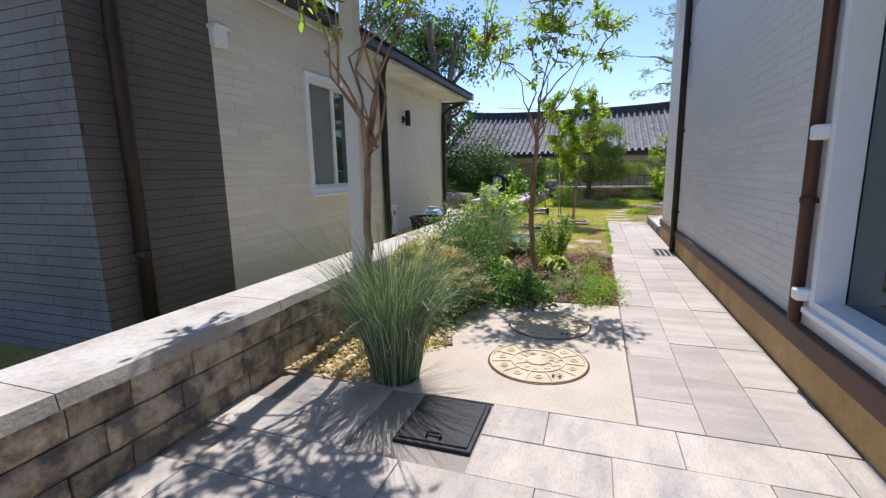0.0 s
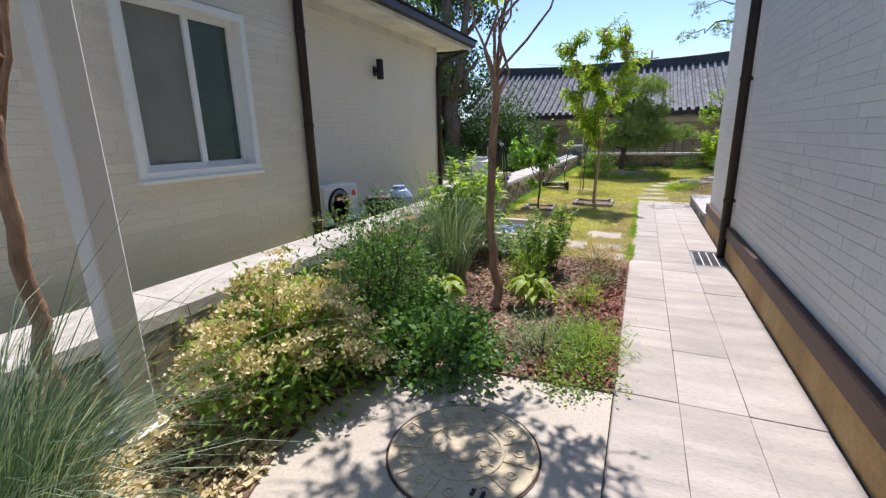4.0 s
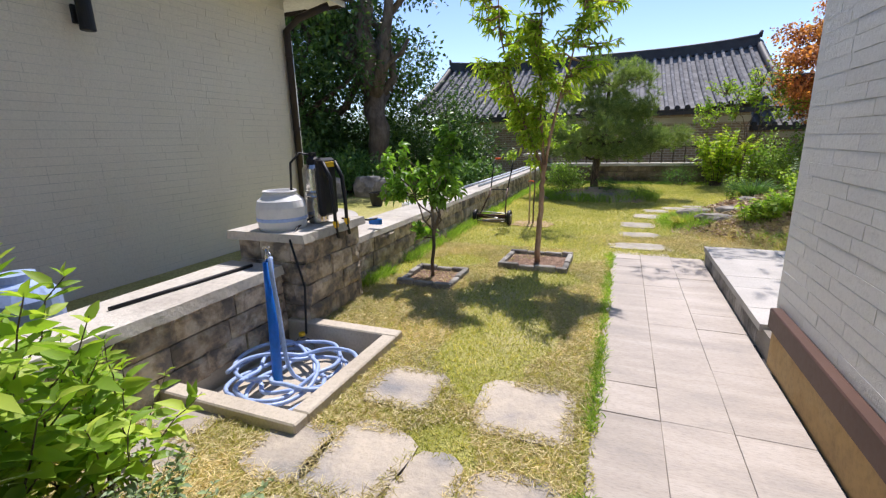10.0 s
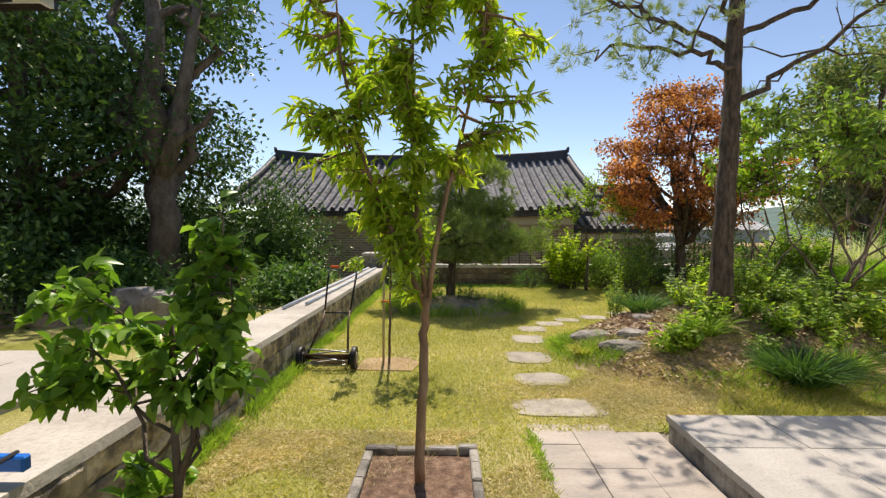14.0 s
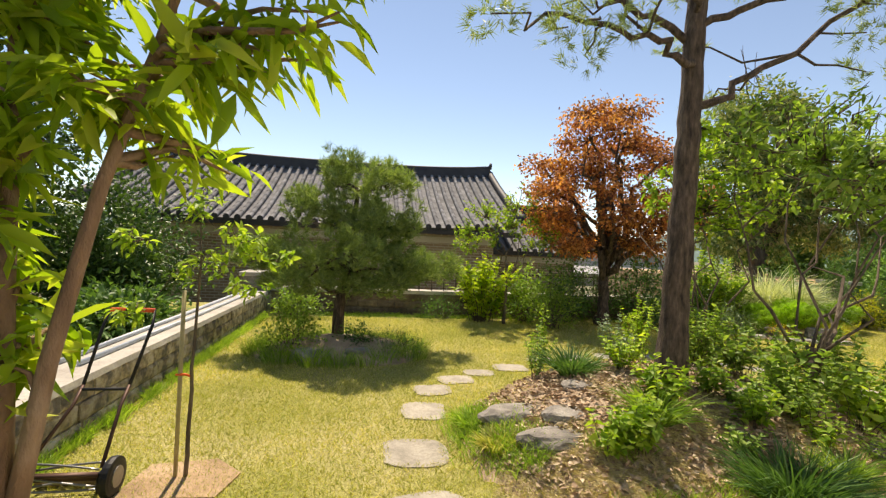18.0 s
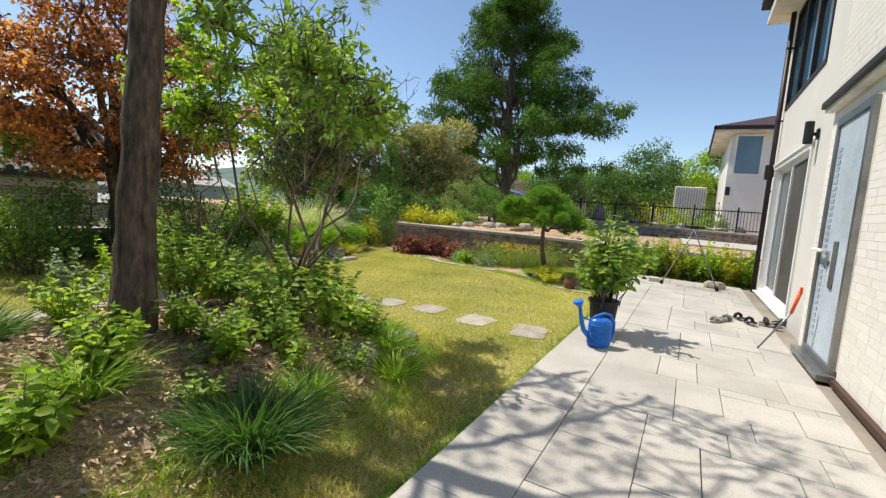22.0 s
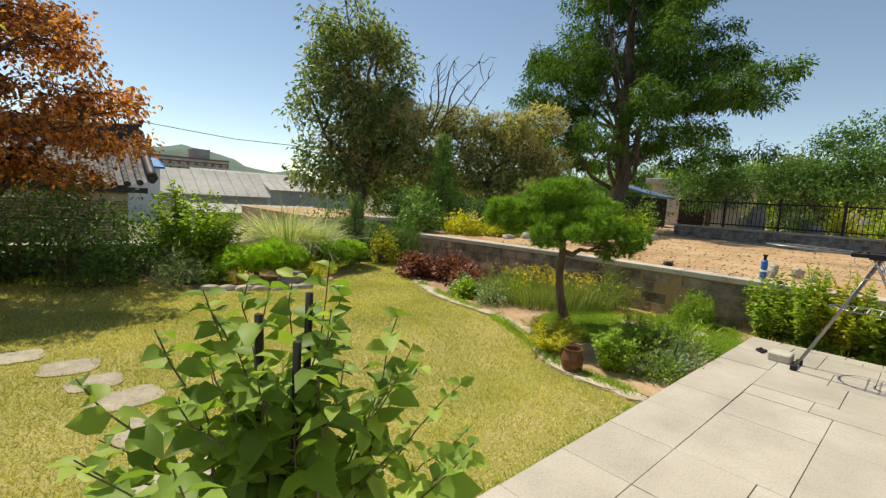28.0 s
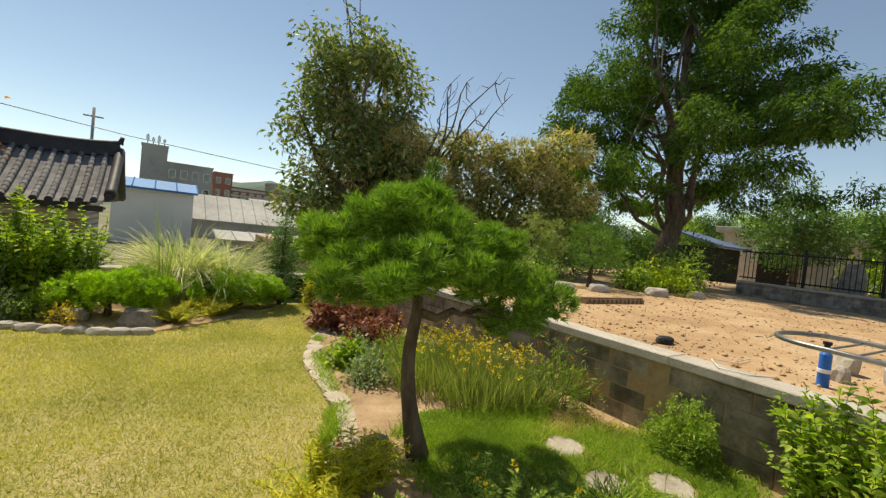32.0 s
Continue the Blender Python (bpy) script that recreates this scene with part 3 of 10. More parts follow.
def shrub(name, x, y, z, label, category, r, h, n, leaf, foliage, seed, stems=9, per=6, droop=0.1, group="", flowers=None, squash=1.0, stem_mat=None, sigma=0.05, low=0.12):
    """A bush: stems from one foot, leaves in sprays over an uneven dome, and flower heads if it has any."""
    rng = np.random.default_rng(seed)
    root = thing(name, x, y, z, label, category, group)
    o = np.array([x, y, z])
    m = max(8, n // per)
    d = unit(rng.normal(size=(m, 3)))
    d[:, 2] = np.abs(d[:, 2])
    bump = 1 + 0.22 * np.sin(3.1 * np.arctan2(d[:, 1], d[:, 0]) + seed) + 0.12 * rng.normal(size=m)
    rad = (0.35 + 0.65 * rng.uniform(0, 1, m) ** 0.5) * bump
    tips = np.stack([d[:, 0] * rad * r, d[:, 1] * rad * r * squash, low * h + d[:, 2] * rad * h * (1 - low)], 1)
    pieces = []
    for t in tips[:stems * 3]:
        P = wander((rng.normal() * r * 0.12, rng.normal() * r * 0.12, -0.02), t, rng, 5, 0.05)
        pieces.append(tube_arrays(P, [0.012 if h > 0.6 else 0.006, 0.003], 4))
    V, F = join_arrays(pieces)
    tagged(from_arrays("stem_growth", V + o, F, stem_mat or M_bark, root), kind="stuff")
    C = np.repeat(tips, per, 0) + rng.normal(size=(m * per, 3)) * sigma
    C[:, 2] = np.maximum(C[:, 2], 0.01)
    G = unit(np.repeat(d, per, 0) + 0.8 * rng.normal(size=C.shape) + np.array([0, 0, 0.3]))
    V, F = (rich_leaf_arrays if 0.055 <= leaf[0] < 0.12 and leaf[1] > 0.015 else leaf_arrays)(C + o, G, leaf[0], leaf[1], rng, droop=droop)
    tagged(from_arrays("foliage", V, F, foliage, root), kind="stuff")
    if flowers:
        mat, count, size, petals = flowers
        top = tips[np.argsort(-(tips[:, 2] / h + 0.6 * np.linalg.norm(tips[:, :2], axis=1) / r + 0.25 * rng.normal(size=m)))[:count]]
        C = np.repeat(top + d[:1] * 0 + np.array([0, 0, size * 0.4]), petals, 0) + rng.normal(size=(len(top) * petals, 3)) * np.array([size, size, size * 0.18]) * 0.34
        V, F = leaf_arrays(C + o, rng.normal(size=C.shape) + np.array([0, 0, 0.8]), max(0.014, size * 0.19), max(0.012, size * 0.16), rng)
        tagged(from_arrays("bloom", V, F, mat, root), kind="stuff")
    return root


def shoot_bush(name, x, y, z, label, category, r, h, shoots, leaf, foliage, seed, gap=0.05, bare=0.35, lean=0.8, whorl=3, group="", stem_mat=None, stem_r=0.005, droop=0.15, flowers=None):
    """A bush of separate stems that rise and lean out; leaves in whorls up each stem, small and crowded at the tip."""
    rng = np.random.default_rng(seed)
    root = thing(name, x, y, z, label, category, group)
    o = np.array([x, y, z])
    stems, C, G, S, tops = [], [], [], [], []
    for k in range(shoots):
        a = rng.uniform(0, 2 * math.pi)
        q = rng.uniform(0, 1) ** 0.6
        base = np.array([math.cos(a), math.sin(a), 0]) * r * 0.3 * rng.uniform(0, 1) + np.array([0, 0, -0.02])
        tip = np.array([math.cos(a) * r * q * lean / 0.8, math.sin(a) * r * q * lean / 0.8, h * rng.uniform(0.62, 1.05) * (1 - 0.3 * q * q)])
        f = np.linspace(0, 1, 9)[:, None]
        P = base + (tip - base) * np.concatenate([f ** 1.35, f ** 1.35, f ** 0.85], 1)
        P[1:-1] += rng.normal(size=(7, 3)) * 0.012 * h
        stems.append(tube_arrays(P, [stem_r * rng.uniform(0.8, 1.2), stem_r * 0.35], 4))
        tops.append(tip)
        length = np.linalg.norm(np.diff(P, axis=0), axis=1).sum()
        n = max(3, int(length * (1 - bare) / gap))
        spin = rng.uniform(0, 6.28)
        for i in range(n):
            u = bare + (1 - bare) * (i + 0.6) / n
            c = np.array([np.interp(u * 8, np.arange(9), P[:, j]) for j in range(3)])
            for w in range(whorl):
                b = spin + 2 * math.pi * w / whorl + i * 0.9
                up = 0.25 + 0.9 * max(0.0, (u - 0.7) / 0.3)
                C.append(c)
                G.append((math.cos(b) + 0.25 * rng.normal(), math.sin(b) + 0.25 * rng.normal(), up + 0.2 * rng.normal()))
                S.append((0.62 if i == n - 1 else 0.85 if i == n - 2 else 1.0) * rng.uniform(0.75, 1.15))
    V, F = join_arrays(stems)
    tagged(from_arrays("stem_growth", V + o, F, stem_mat or M_bark, root), kind="stuff")
    C, G, S = np.array(C), unit(np.array(G)), np.array(S)
    V, F = rich_leaf_arrays(C + o, G, leaf[0], leaf[1], rng, droop=droop)
    k = 8
    V = (V.reshape(-1, k, 3) - (C + o)[:, None]) * S[:, None, None] + (C + o)[:, None]
    tagged(from_arrays("foliage", V.reshape(-1, 3), F, foliage, root), kind="stuff")
    if flowers:
        mat, count, size, petals = flowers
        T = np.array(tops)[rng.permutation(len(tops))[:count]]
        B = np.repeat(T + np.array([0, 0, size * 0.3]), petals, 0) + rng.normal(size=(len(T) * petals, 3)) * size * 0.22
        V, F = leaf_arrays(B + o, rng.normal(size=B.shape) + np.array([0, 0, 0.8]), size * 0.4, size * 0.32, rng)
        tagged(from_arrays("bloom", V, F, mat, root), kind="stuff")
    return root


def tuft(name, x, y, z, label, category, r, h, n, width, foliage, seed, bend=0.6, spread=0.5, group="", layers=((1.0, 1.0, 1.0, 1.0),), fans=1):
    """A clump of grass-like blades from one crown; layers: shares of the blades with their own height, spread and bend."""
    rng = np.random.default_rng(seed)
    root = thing(name, x, y, z, label, category, group)
    share = np.array([l[0] for l in layers])
    K = np.array(layers)[rng.choice(len(layers), n, p=share / share.sum())]
    a, q = rng.uniform(0, 2 * math.pi, n), rng.uniform(0, 1, n) ** 0.5
    C = np.stack([np.cos(a) * q * r, np.sin(a) * q * r, np.zeros(n)], 1)
    a2 = a + rng.normal(size=n) * 0.5
    out = spread * K[:, 2] * (0.15 + q) * rng.uniform(0.3, 1.2, n)
    D = np.stack([np.cos(a2) * out, np.sin(a2) * out, np.ones(n)], 1)
    for k in range(fans):
        s = slice(k, None, fans)
        V, F = blade_arrays(C[s] + np.array([x, y, z]), D[s], h * K[s, 1], width, rng, bend * K[s, 3], 5 if h > 0.5 else 3)
        tagged(from_arrays("blade_growth" if fans == 1 else "leaf_fan", V, F, foliage, root), kind="stuff" if fans == 1 else "")
    return root


def rock(name, x, y, z, sx, sy, sz, seed, label, category="rock", material=None, parent=None, group="", sub=3, amp=0.22):
    bm = bmesh.new()
    bmesh.ops.create_icosphere(bm, subdivisions=sub, radius=1.0)
    for v in bm.verts:
        k = 1 + amp * noise.noise(v.co * 1.3 + Vector((seed * 7.1, seed, 0))) + amp * 0.5 * noise.noise(v.co * 3.1 + Vector((seed, 3, 1)))
        c = v.co * k
        c.z = max(-0.45, min(0.75, c.z))
        v.co = Vector((x + c.x * sx, y + c.y * sy, z + (c.z + 0.3) * sz))
    ob = part(name, bm, material or M_rock, parent, "" if parent is None else "")
    return ob if parent is not None else tagged(ob, label, category, group)


def stone_slab(name, x, y, z, sx, sy, seed, material, label, thick=0.035, rz=0.0, group="", category="stepping stone"):
    """A flat slab with a broken outline and a worn rim."""
    rng = np.random.default_rng(seed)
    n = 20
    pts = []
    for k in range(n):
        a = 2 * math.pi * k / n
        c, s = math.cos(a), math.sin(a)
        q = (abs(c) ** 8 + abs(s) ** 8) ** (-1 / 8) * (1 + 0.05 * rng.normal())
        u, v = c * q * sx / 2, s * q * sy / 2
        pts.append((x + u * math.cos(rz) - v * math.sin(rz), y + u * math.sin(rz) + v * math.cos(rz)))
    bm = slab(pts, z - 0.03, z + thick)
    top = [e for e in bm.edges if all(v.co.z > z for v in e.verts)]
    bmesh.ops.bevel(bm, geom=top, offset=0.012, segments=2, affect="EDGES")
    SLAB_PLACES.append((x, y, sx, sy))
    ob = part(name, bm, material)
    return tagged(ob, label, category, group)


SLAB_PLACES = []


def brick_wall(parent, o, u, length, z0, z1, step, course, material, mortar_depth=0.0012, holes=(), near=None, limit=300, joint=0.008, seed=1, name="brick", depth=0.02):
    """Courses of bricks on the face of a wall: o a corner on the face, u the way along it; the face looks to the right of u.
    holes: (from, to, low, high) along the wall. The bricks between near[0] and near[1] are single objects, the rest one mesh."""
    rng = random.Random(seed)
    ux, uy = u
    nx, ny = uy, -ux
    cache, rest, count = {}, bmesh.new(), 0
    rows = int((z1 - z0) / course)
    for r in range(rows):
        za, zb = z0 + r * course + joint / 2, z0 + (r + 1) * course - joint / 2
        a = -rng.random() * step if r % 2 else -0.5 * step * (r % 3)
        while a < length:
            spans = [(max(0, a + 0.002), min(length, a + step - 0.002))]
            for h0, h1, hz0, hz1 in holes:
                if zb > hz0 and za < hz1:
                    cut = []
                    for s0, s1 in spans:
                        if s1 <= h0 or s0 >= h1:
                            cut.append((s0, s1))
                        else:
                            if s0 < h0:
                                cut.append((s0, h0))
                            if s1 > h1:
                                cut.append((h1, s1))
                    spans = cut
            a += step
            for s0, s1 in spans:
                if s1 - s0 < 0.02:
                    continue
                out = mortar_depth + rng.uniform(0, 0.0012)
                if near and near[0] <= s0 <= near[1] and near[2] <= za <= near[3] and count < limit:
                    key = round((s1 - s0) / 0.01)
                    if key not in cache:
                        w = s1 - s0
                        cache[key] = bpy.data.meshes.new(name)
                        b = box(0, w, -depth, 0, 0, zb - za)
                        b.to_mesh(cache[key])
                        b.free()
                        cache[key].materials.append(material)
                    ob = new(name, cache[key])
                    ob.matrix_basis = Matrix.Translation((o[0] + ux * s0 + nx * out, o[1] + uy * s0 + ny * out, za)) @ Matrix.Rotation(math.atan2(uy, ux), 4, "Z") @ Matrix.Translation((0, depth, 0))
                    ob.parent = parent
                    ob.matrix_parent_inverse = world_of(parent).inverted()
                    count += 1
                else:
                    c = [(o[0] + ux * s + nx * d, o[1] + uy * s + ny * d) for s, d in ((s0, out - depth), (s1, out - depth), (s1, out), (s0, out))]
                    lo = [rest.verts.new((p[0], p[1], za)) for p in c]
                    hi = [rest.verts.new((p[0], p[1], zb)) for p in c]
                    rest.faces.new((lo[2], lo[3], hi[3], hi[2]))
                    rest.faces.new((hi[0], hi[1], hi[2], hi[3]))
                    rest.faces.new((lo[1], lo[2], hi[2], hi[1]))
                    rest.faces.new((lo[3], lo[0], hi[0], hi[3]))
                    rest.faces.new((lo[0], lo[3], lo[2], lo[1]))
    tagged(part("brickwork", rest, material, parent), kind="stuff")

# ---- ground ----
setting(part("ground", box(-900, 900, -600, 1500, -1.4, -0.6), M_earth), "far earth and fields round the gardens", "ground")
WALL_X = -1.86   # face of the low stone wall along the garden
NORTH_Y = 19.7   # face of the wall at the garden's end
T_Z = 0.17       # top of the terrace


def patch(name, pts, z0, z1, mat, label, cat):
    return setting(part(name, slab(pts, z0, z1), mat), label, cat)


patch("lawn", [(WALL_X - 0.2, 6.9), (0.3, 6.9), (0.3, 11.42), (1.4, 11.42), (1.4, 11.2), (13.5, 11.2), (13.5, 20.5), (WALL_X - 0.2, 20.5), (WALL_X - 0.2, 8.64), (-0.98, 8.64), (-0.98, 7.56), (WALL_X - 0.2, 7.56)], -0.6, 0.0, M_lawn, "mown garden lawn with dry patches", "lawn")
patch("bed_ground", [(WALL_X - 0.2, 2.95), (-0.9, 2.95), (-1.02, 3.3), (-1.05, 3.65), (-0.93, 4.0), (-0.4, 4.26), (0.3, 4.3), (0.3, 6.9), (WALL_X - 0.2, 6.9)], -0.6, 0.012, M_mulch, "planting bed covered with bark mulch", "bed")
patch("paving_base", [(WALL_X - 0.2, -5.0), (1.3, -5.0), (1.3, 11.42), (0.3, 11.42), (0.3, 2.23), (WALL_X - 0.2, 2.23)], -0.6, -0.012, M_joint, "sandy bedding under the paving", "paving")
patch("concrete_pad", [(-1.35, 2.23), (0.295, 2.23), (0.295, 4.30), (-0.4, 4.26), (-0.93, 4.0), (-1.05, 3.65), (-1.02, 3.3), (-0.9, 2.95), (-1.35, 2.95)], -0.6, 0.0, M_concrete, "smooth beige concrete pad round two covers", "pavement")
patch("soil_under_grass", [(WALL_X - 0.2, 2.23), (-1.35, 2.23), (-1.35, 2.95), (WALL_X - 0.2, 2.95)], -0.6, 0.005, M_soil, "dry soil under the silver grass", "ground")
patch("terrace_base", [(1.22, 9.0), (12.85, 9.0), (12.85, 11.30), (1.22, 11.30)], -0.6, T_Z - 0.03, M_joint, "mortar bed under the terrace slabs", "terrace")
patch("neighbour_ground", [(-30, -8), (WALL_X - 0.3, -8), (WALL_X - 0.3, 20.2), (-30, 20.2)], -0.6, 0.10, M_lawn, "neighbour's grass behind the low wall", "ground")
patch("plot_ground", [(13.55, 2), (60, 2), (60, 34), (13.6, 34), (13.3, 19.5), (13.45, 16)], -0.6, 0.74, M_plot, "raised plot of bare sandy soil", "ground")
patch("east_bed", [(10.02, 11.31), (13.5, 11.31), (13.5, 18.6), (12.3, 18.4), (11.75, 17.2), (11.4, 16.2), (11.05, 14.9), (10.95, 14.0), (10.6, 13.2), (10.12, 12.5)], -0.6, 0.02, M_soil, "sandy flower bed behind stone edging", "bed")
patch("north_bed", [(7.9, 17.6), (8.6, 17.25), (9.35, 17.1), (10.1, 17.6), (11.2, 18.6), (11.7, 19.7), (7.2, 19.7), (7.2, 18.6)], -0.6, 0.02, M_soil, "bed with dwarf pines behind pale edging stones", "bed")
# strip of dark gravel beside the house
patch("gravel_strip", [(1.2, -5), (1.3, -5), (1.3, 9.3), (1.2, 9.3)], -0.6, -0.01, M_mortar_dark, "dark gravel strip at the foot of the wall", "ground")


def mound(name, cx, cy, rx, ry, h, seed, mat, label, power=1.5):
    n = 40
    bm = bmesh.new()
    grid = []
    for i in range(n + 1):
        row = []
        for j in range(n + 1):
            u, v = i / n * 2 - 1, j / n * 2 - 1
            x, y = cx + u * rx, cy + v * ry
            d = math.hypot(u, v) * (1 + 0.15 * noise.noise(Vector((x * 0.9, y * 0.9, seed))))
            z = h * max(0, 1 - d ** 2) ** power + 0.02 * noise.noise(Vector((x * 4, y * 4, seed))) * max(0, 1 - d)
            row.append(bm.verts.new((x, y, z + 0.004 if d < 1 else -0.05)))
        grid.append(row)
    for i in range(n):
        for j in range(n):
            bm.faces.new((grid[i][j], grid[i + 1][j], grid[i + 1][j + 1], grid[i][j + 1]))
    return setting(part(name, bm, mat, smooth=True), label, "mound")


def mound_z(x, y, cx=3.05, cy=13.55, rx=2.1, ry=1.65, h=0.5, power=1.2):
    d = math.hypot((x - cx) / rx, (y - cy) / ry) * (1 + 0.15 * noise.noise(Vector((x * 0.9, y * 0.9, 2.0))))
    return h * max(0, 1 - d * d) ** power + 0.02 * noise.noise(Vector((x * 4, y * 4, 2.0))) * max(0, 1 - d)


mound("mound", 3.05, 13.55, 2.1, 1.65, 0.5, 2.0, M_humus, "low soil mound under the tall pine", 1.2)
mound("island_bed", -0.15, 16.35, 1.15, 0.8, 0.22, 5.0, M_humus, "small raised bed under the garden pine", 1.0)

# ---- paving: single slabs ----


def slab_mesh(name, w, d, t, mat, bev=0.004):
    me = bpy.data.meshes.new(name)
    bm = box(0, w, 0, d, -t, 0)
    top = [e for e in bm.edges if all(v.co.z > -1e-6 for v in e.verts)]
    bmesh.ops.bevel(bm, geom=top, offset=bev, segments=1, affect="EDGES")
    bm.to_mesh(me)
    bm.free()
    me.materials.append(mat)
    return me


def lay(parent, mesh, x, y, z, name):
    ob = new(name, mesh)
    ob.matrix_basis = Matrix.Translation((x, y, z + random.uniform(-0.002, 0.002))) @ Euler((random.uniform(-0.003, 0.003), random.uniform(-0.003, 0.003), random.uniform(-0.003, 0.003))).to_matrix().to_4x4()
    ob.parent = parent
    ob.matrix_parent_inverse = world_of(parent).inverted()
    return ob


def walkway():
    random.seed(11)
    root = setting(thing("pavement", 0.75, 6.8, 0, "straight garden path of beige veined slabs in three columns", "path"))
    full = slab_mesh("slab", 0.2975, 0.5975, 0.05, M_tile, 0.002)
    half = slab_mesh("slab", 0.2975, 0.2975, 0.05, M_tile, 0.002)
    for c, x in enumerate((0.305, 0.605, 0.905)):
        y = 2.235 + (0.0, 0.0, 0.0)[c]
        k = 0
        while y < 11.3:
            small = (c == 0 and k in (0, 5, 11, 16)) or (c == 1 and k in (3, 8, 14)) or (c == 2 and k in (2, 7, 13, 15)) or y > 11.05
            if c == 2 and 7.1 <= y < 7.55 and not small:
                small = True
            if c == 2 and 6.98 <= y < 7.32:
                y += 0.3 if small else 0.6
                k += 1
                continue
            lay(root, half if small else full, x, y, 0.0, "slab")
            y += 0.3 if small else 0.6
            k += 1
    return root


def forecourt():
    random.seed(12)
    root = setting(thing("forecourt_paving", -0.3, 0, 0, "forecourt of grey and beige veined slabs laid in bond", "paving"))
    full = slab_mesh("slab", 0.597, 0.297, 0.05, M_tile_x, 0.0025)
    half = slab_mesh("slab", 0.297, 0.297, 0.05, M_tile_x, 0.0025)
    r = 0
    y = 1.93
    while y > -3.2:
        x = -1.86 - (0.3 if r % 2 else 0.0)
        off = 0.23
        x += off - 0.3
        while x < 1.15:
            if x < -1.88:
                lay(root, half, x + 0.3, y, 0.0, "slab")
            elif x > 0.95:
                lay(root, half, x, y, 0.0, "slab")
            elif not (x < -0.47 and x + 0.6 > -0.82 and y > 1.55):
                lay(root, full, x, y, 0.0, "slab")
            else:
                if x < -1.1:
                    lay(root, half, x, y, 0.0, "slab")
                if x + 0.3 > -0.5:
                    lay(root, half, x + 0.3, y, 0.0, "slab")
            x += 0.6
        y -= 0.3
        r += 1
    return root


def terrace():
    random.seed(13)
    root = setting(thing("terrace", 7, 10.2, T_Z, "raised terrace of pale grey slabs in mixed sizes", "terrace"))
    U = 0.15
    nx, ny = 77, 14
    taken = np.zeros((nx, ny), bool)
    x0, ytop = 1.20, 11.31
    cache = {}
    sizes = [(4, 3), (4, 4), (3, 3), (6, 4), (2, 3), (4, 2), (3, 2), (2, 2), (1, 2), (2, 1), (1, 1)]
    weight = [8, 3, 4, 3, 4, 4, 3]
    for j in range(ny):
        for i in range(nx):
            if taken[i, j]:
                continue
            first = [(4, 3)] if j == 0 else random.choices(sizes[:7], weight, k=4)
            for w, d in first + sizes[4:]:
                if i + w <= nx and j + d <= ny and not taken[i:i + w, j:j + d].any():
                    break
            taken[i:i + w, j:j + d] = True
            if (w, d) not in cache:
                cache[(w, d)] = slab_mesh("slab", w * U - 0.005, d * U - 0.005, 0.045, M_terrace, 0.002)
            lay(root, cache[(w, d)], x0 + i * U, ytop - (j + d) * U, T_Z, "slab")
    # facing blocks under its west and north rims
    y = 11.30
    while y > 9.4:
        ob = part("edging_block", box(1.215, 1.24, y - 0.195, y, -0.05, T_Z - 0.05, 0.004), M_block_g, root)
        y -= 0.2
    x = 1.24
    while x < 12.6:
        part("edging_block", box(x, x + 0.395, 11.27, 11.295, -0.05, T_Z - 0.05, 0.004), M_coping, root)
        x += 0.4
    return root


# ---- low stone wall ----


def block_course_wall(root, xf, y0, y1, z0, heights, widths, mat, seed, axis="y", face=1, depth=0.12):
    """Split-faced blocks in courses along an axis; face: the side they look to."""
    rng = random.Random(seed)
    z = z0
    for h in heights:
        a = y0 - rng.random() * widths[0]
        while a < y1:
            w = rng.uniform(*widths)
            s0, s1 = max(a, y0), min(a + w, y1)
            a += w
            if s1 - s0 < 0.05:
                continue
            g, bulge = 0.0035, rng.uniform(0.0, 0.018)
            bm = bmesh.new()
            n, m = 9, 5
            grid = []
            for i in range(n + 1):
                row = []
                for j in range(m + 1):
                    s = s0 + g + (s1 - s0 - 2 * g) * i / n
                    zz = z + g + (h - 2 * g) * j / m
                    rim = i in (0, n) or j in (0, m)
                    d = xf + face * ((0.0 if rim else 0.012) + bulge + (0.006 if rim else 0.016) * noise.noise(Vector((s * 11, zz * 13, seed + z))) + (0.0 if rim else 0.009) * noise.noise(Vector((s * 27, zz * 31, seed))))
                    row.append(bm.verts.new((d, s, zz) if axis == "y" else (s, d, zz)))
                grid.append(row)
            for i in range(n):
                for j in range(m):
                    bm.faces.new((grid[i][j], grid[i + 1][j], grid[i + 1][j + 1], grid[i][j + 1]))
            rim = [grid[i][0] for i in range(n + 1)] + [grid[n][j] for j in range(1, m + 1)] + [grid[i][m] for i in range(n - 1, -1, -1)] + [grid[0][j] for j in range(m - 1, 0, -1)]
            back = []
            for v in rim:
                c = v.co.copy()
                if axis == "y":
                    c.x = xf - face * depth
                else:
                    c.y = xf - face * depth
                back.append(bm.verts.new(c))
            k = len(rim)
            for i in range(k):
                bm.faces.new((rim[i], back[i], back[(i + 1) % k], rim[(i + 1) % k]))
            bmesh.ops.recalc_face_normals(bm, faces=bm.faces[:])
            part("block", bm, mat, root)
        z += h


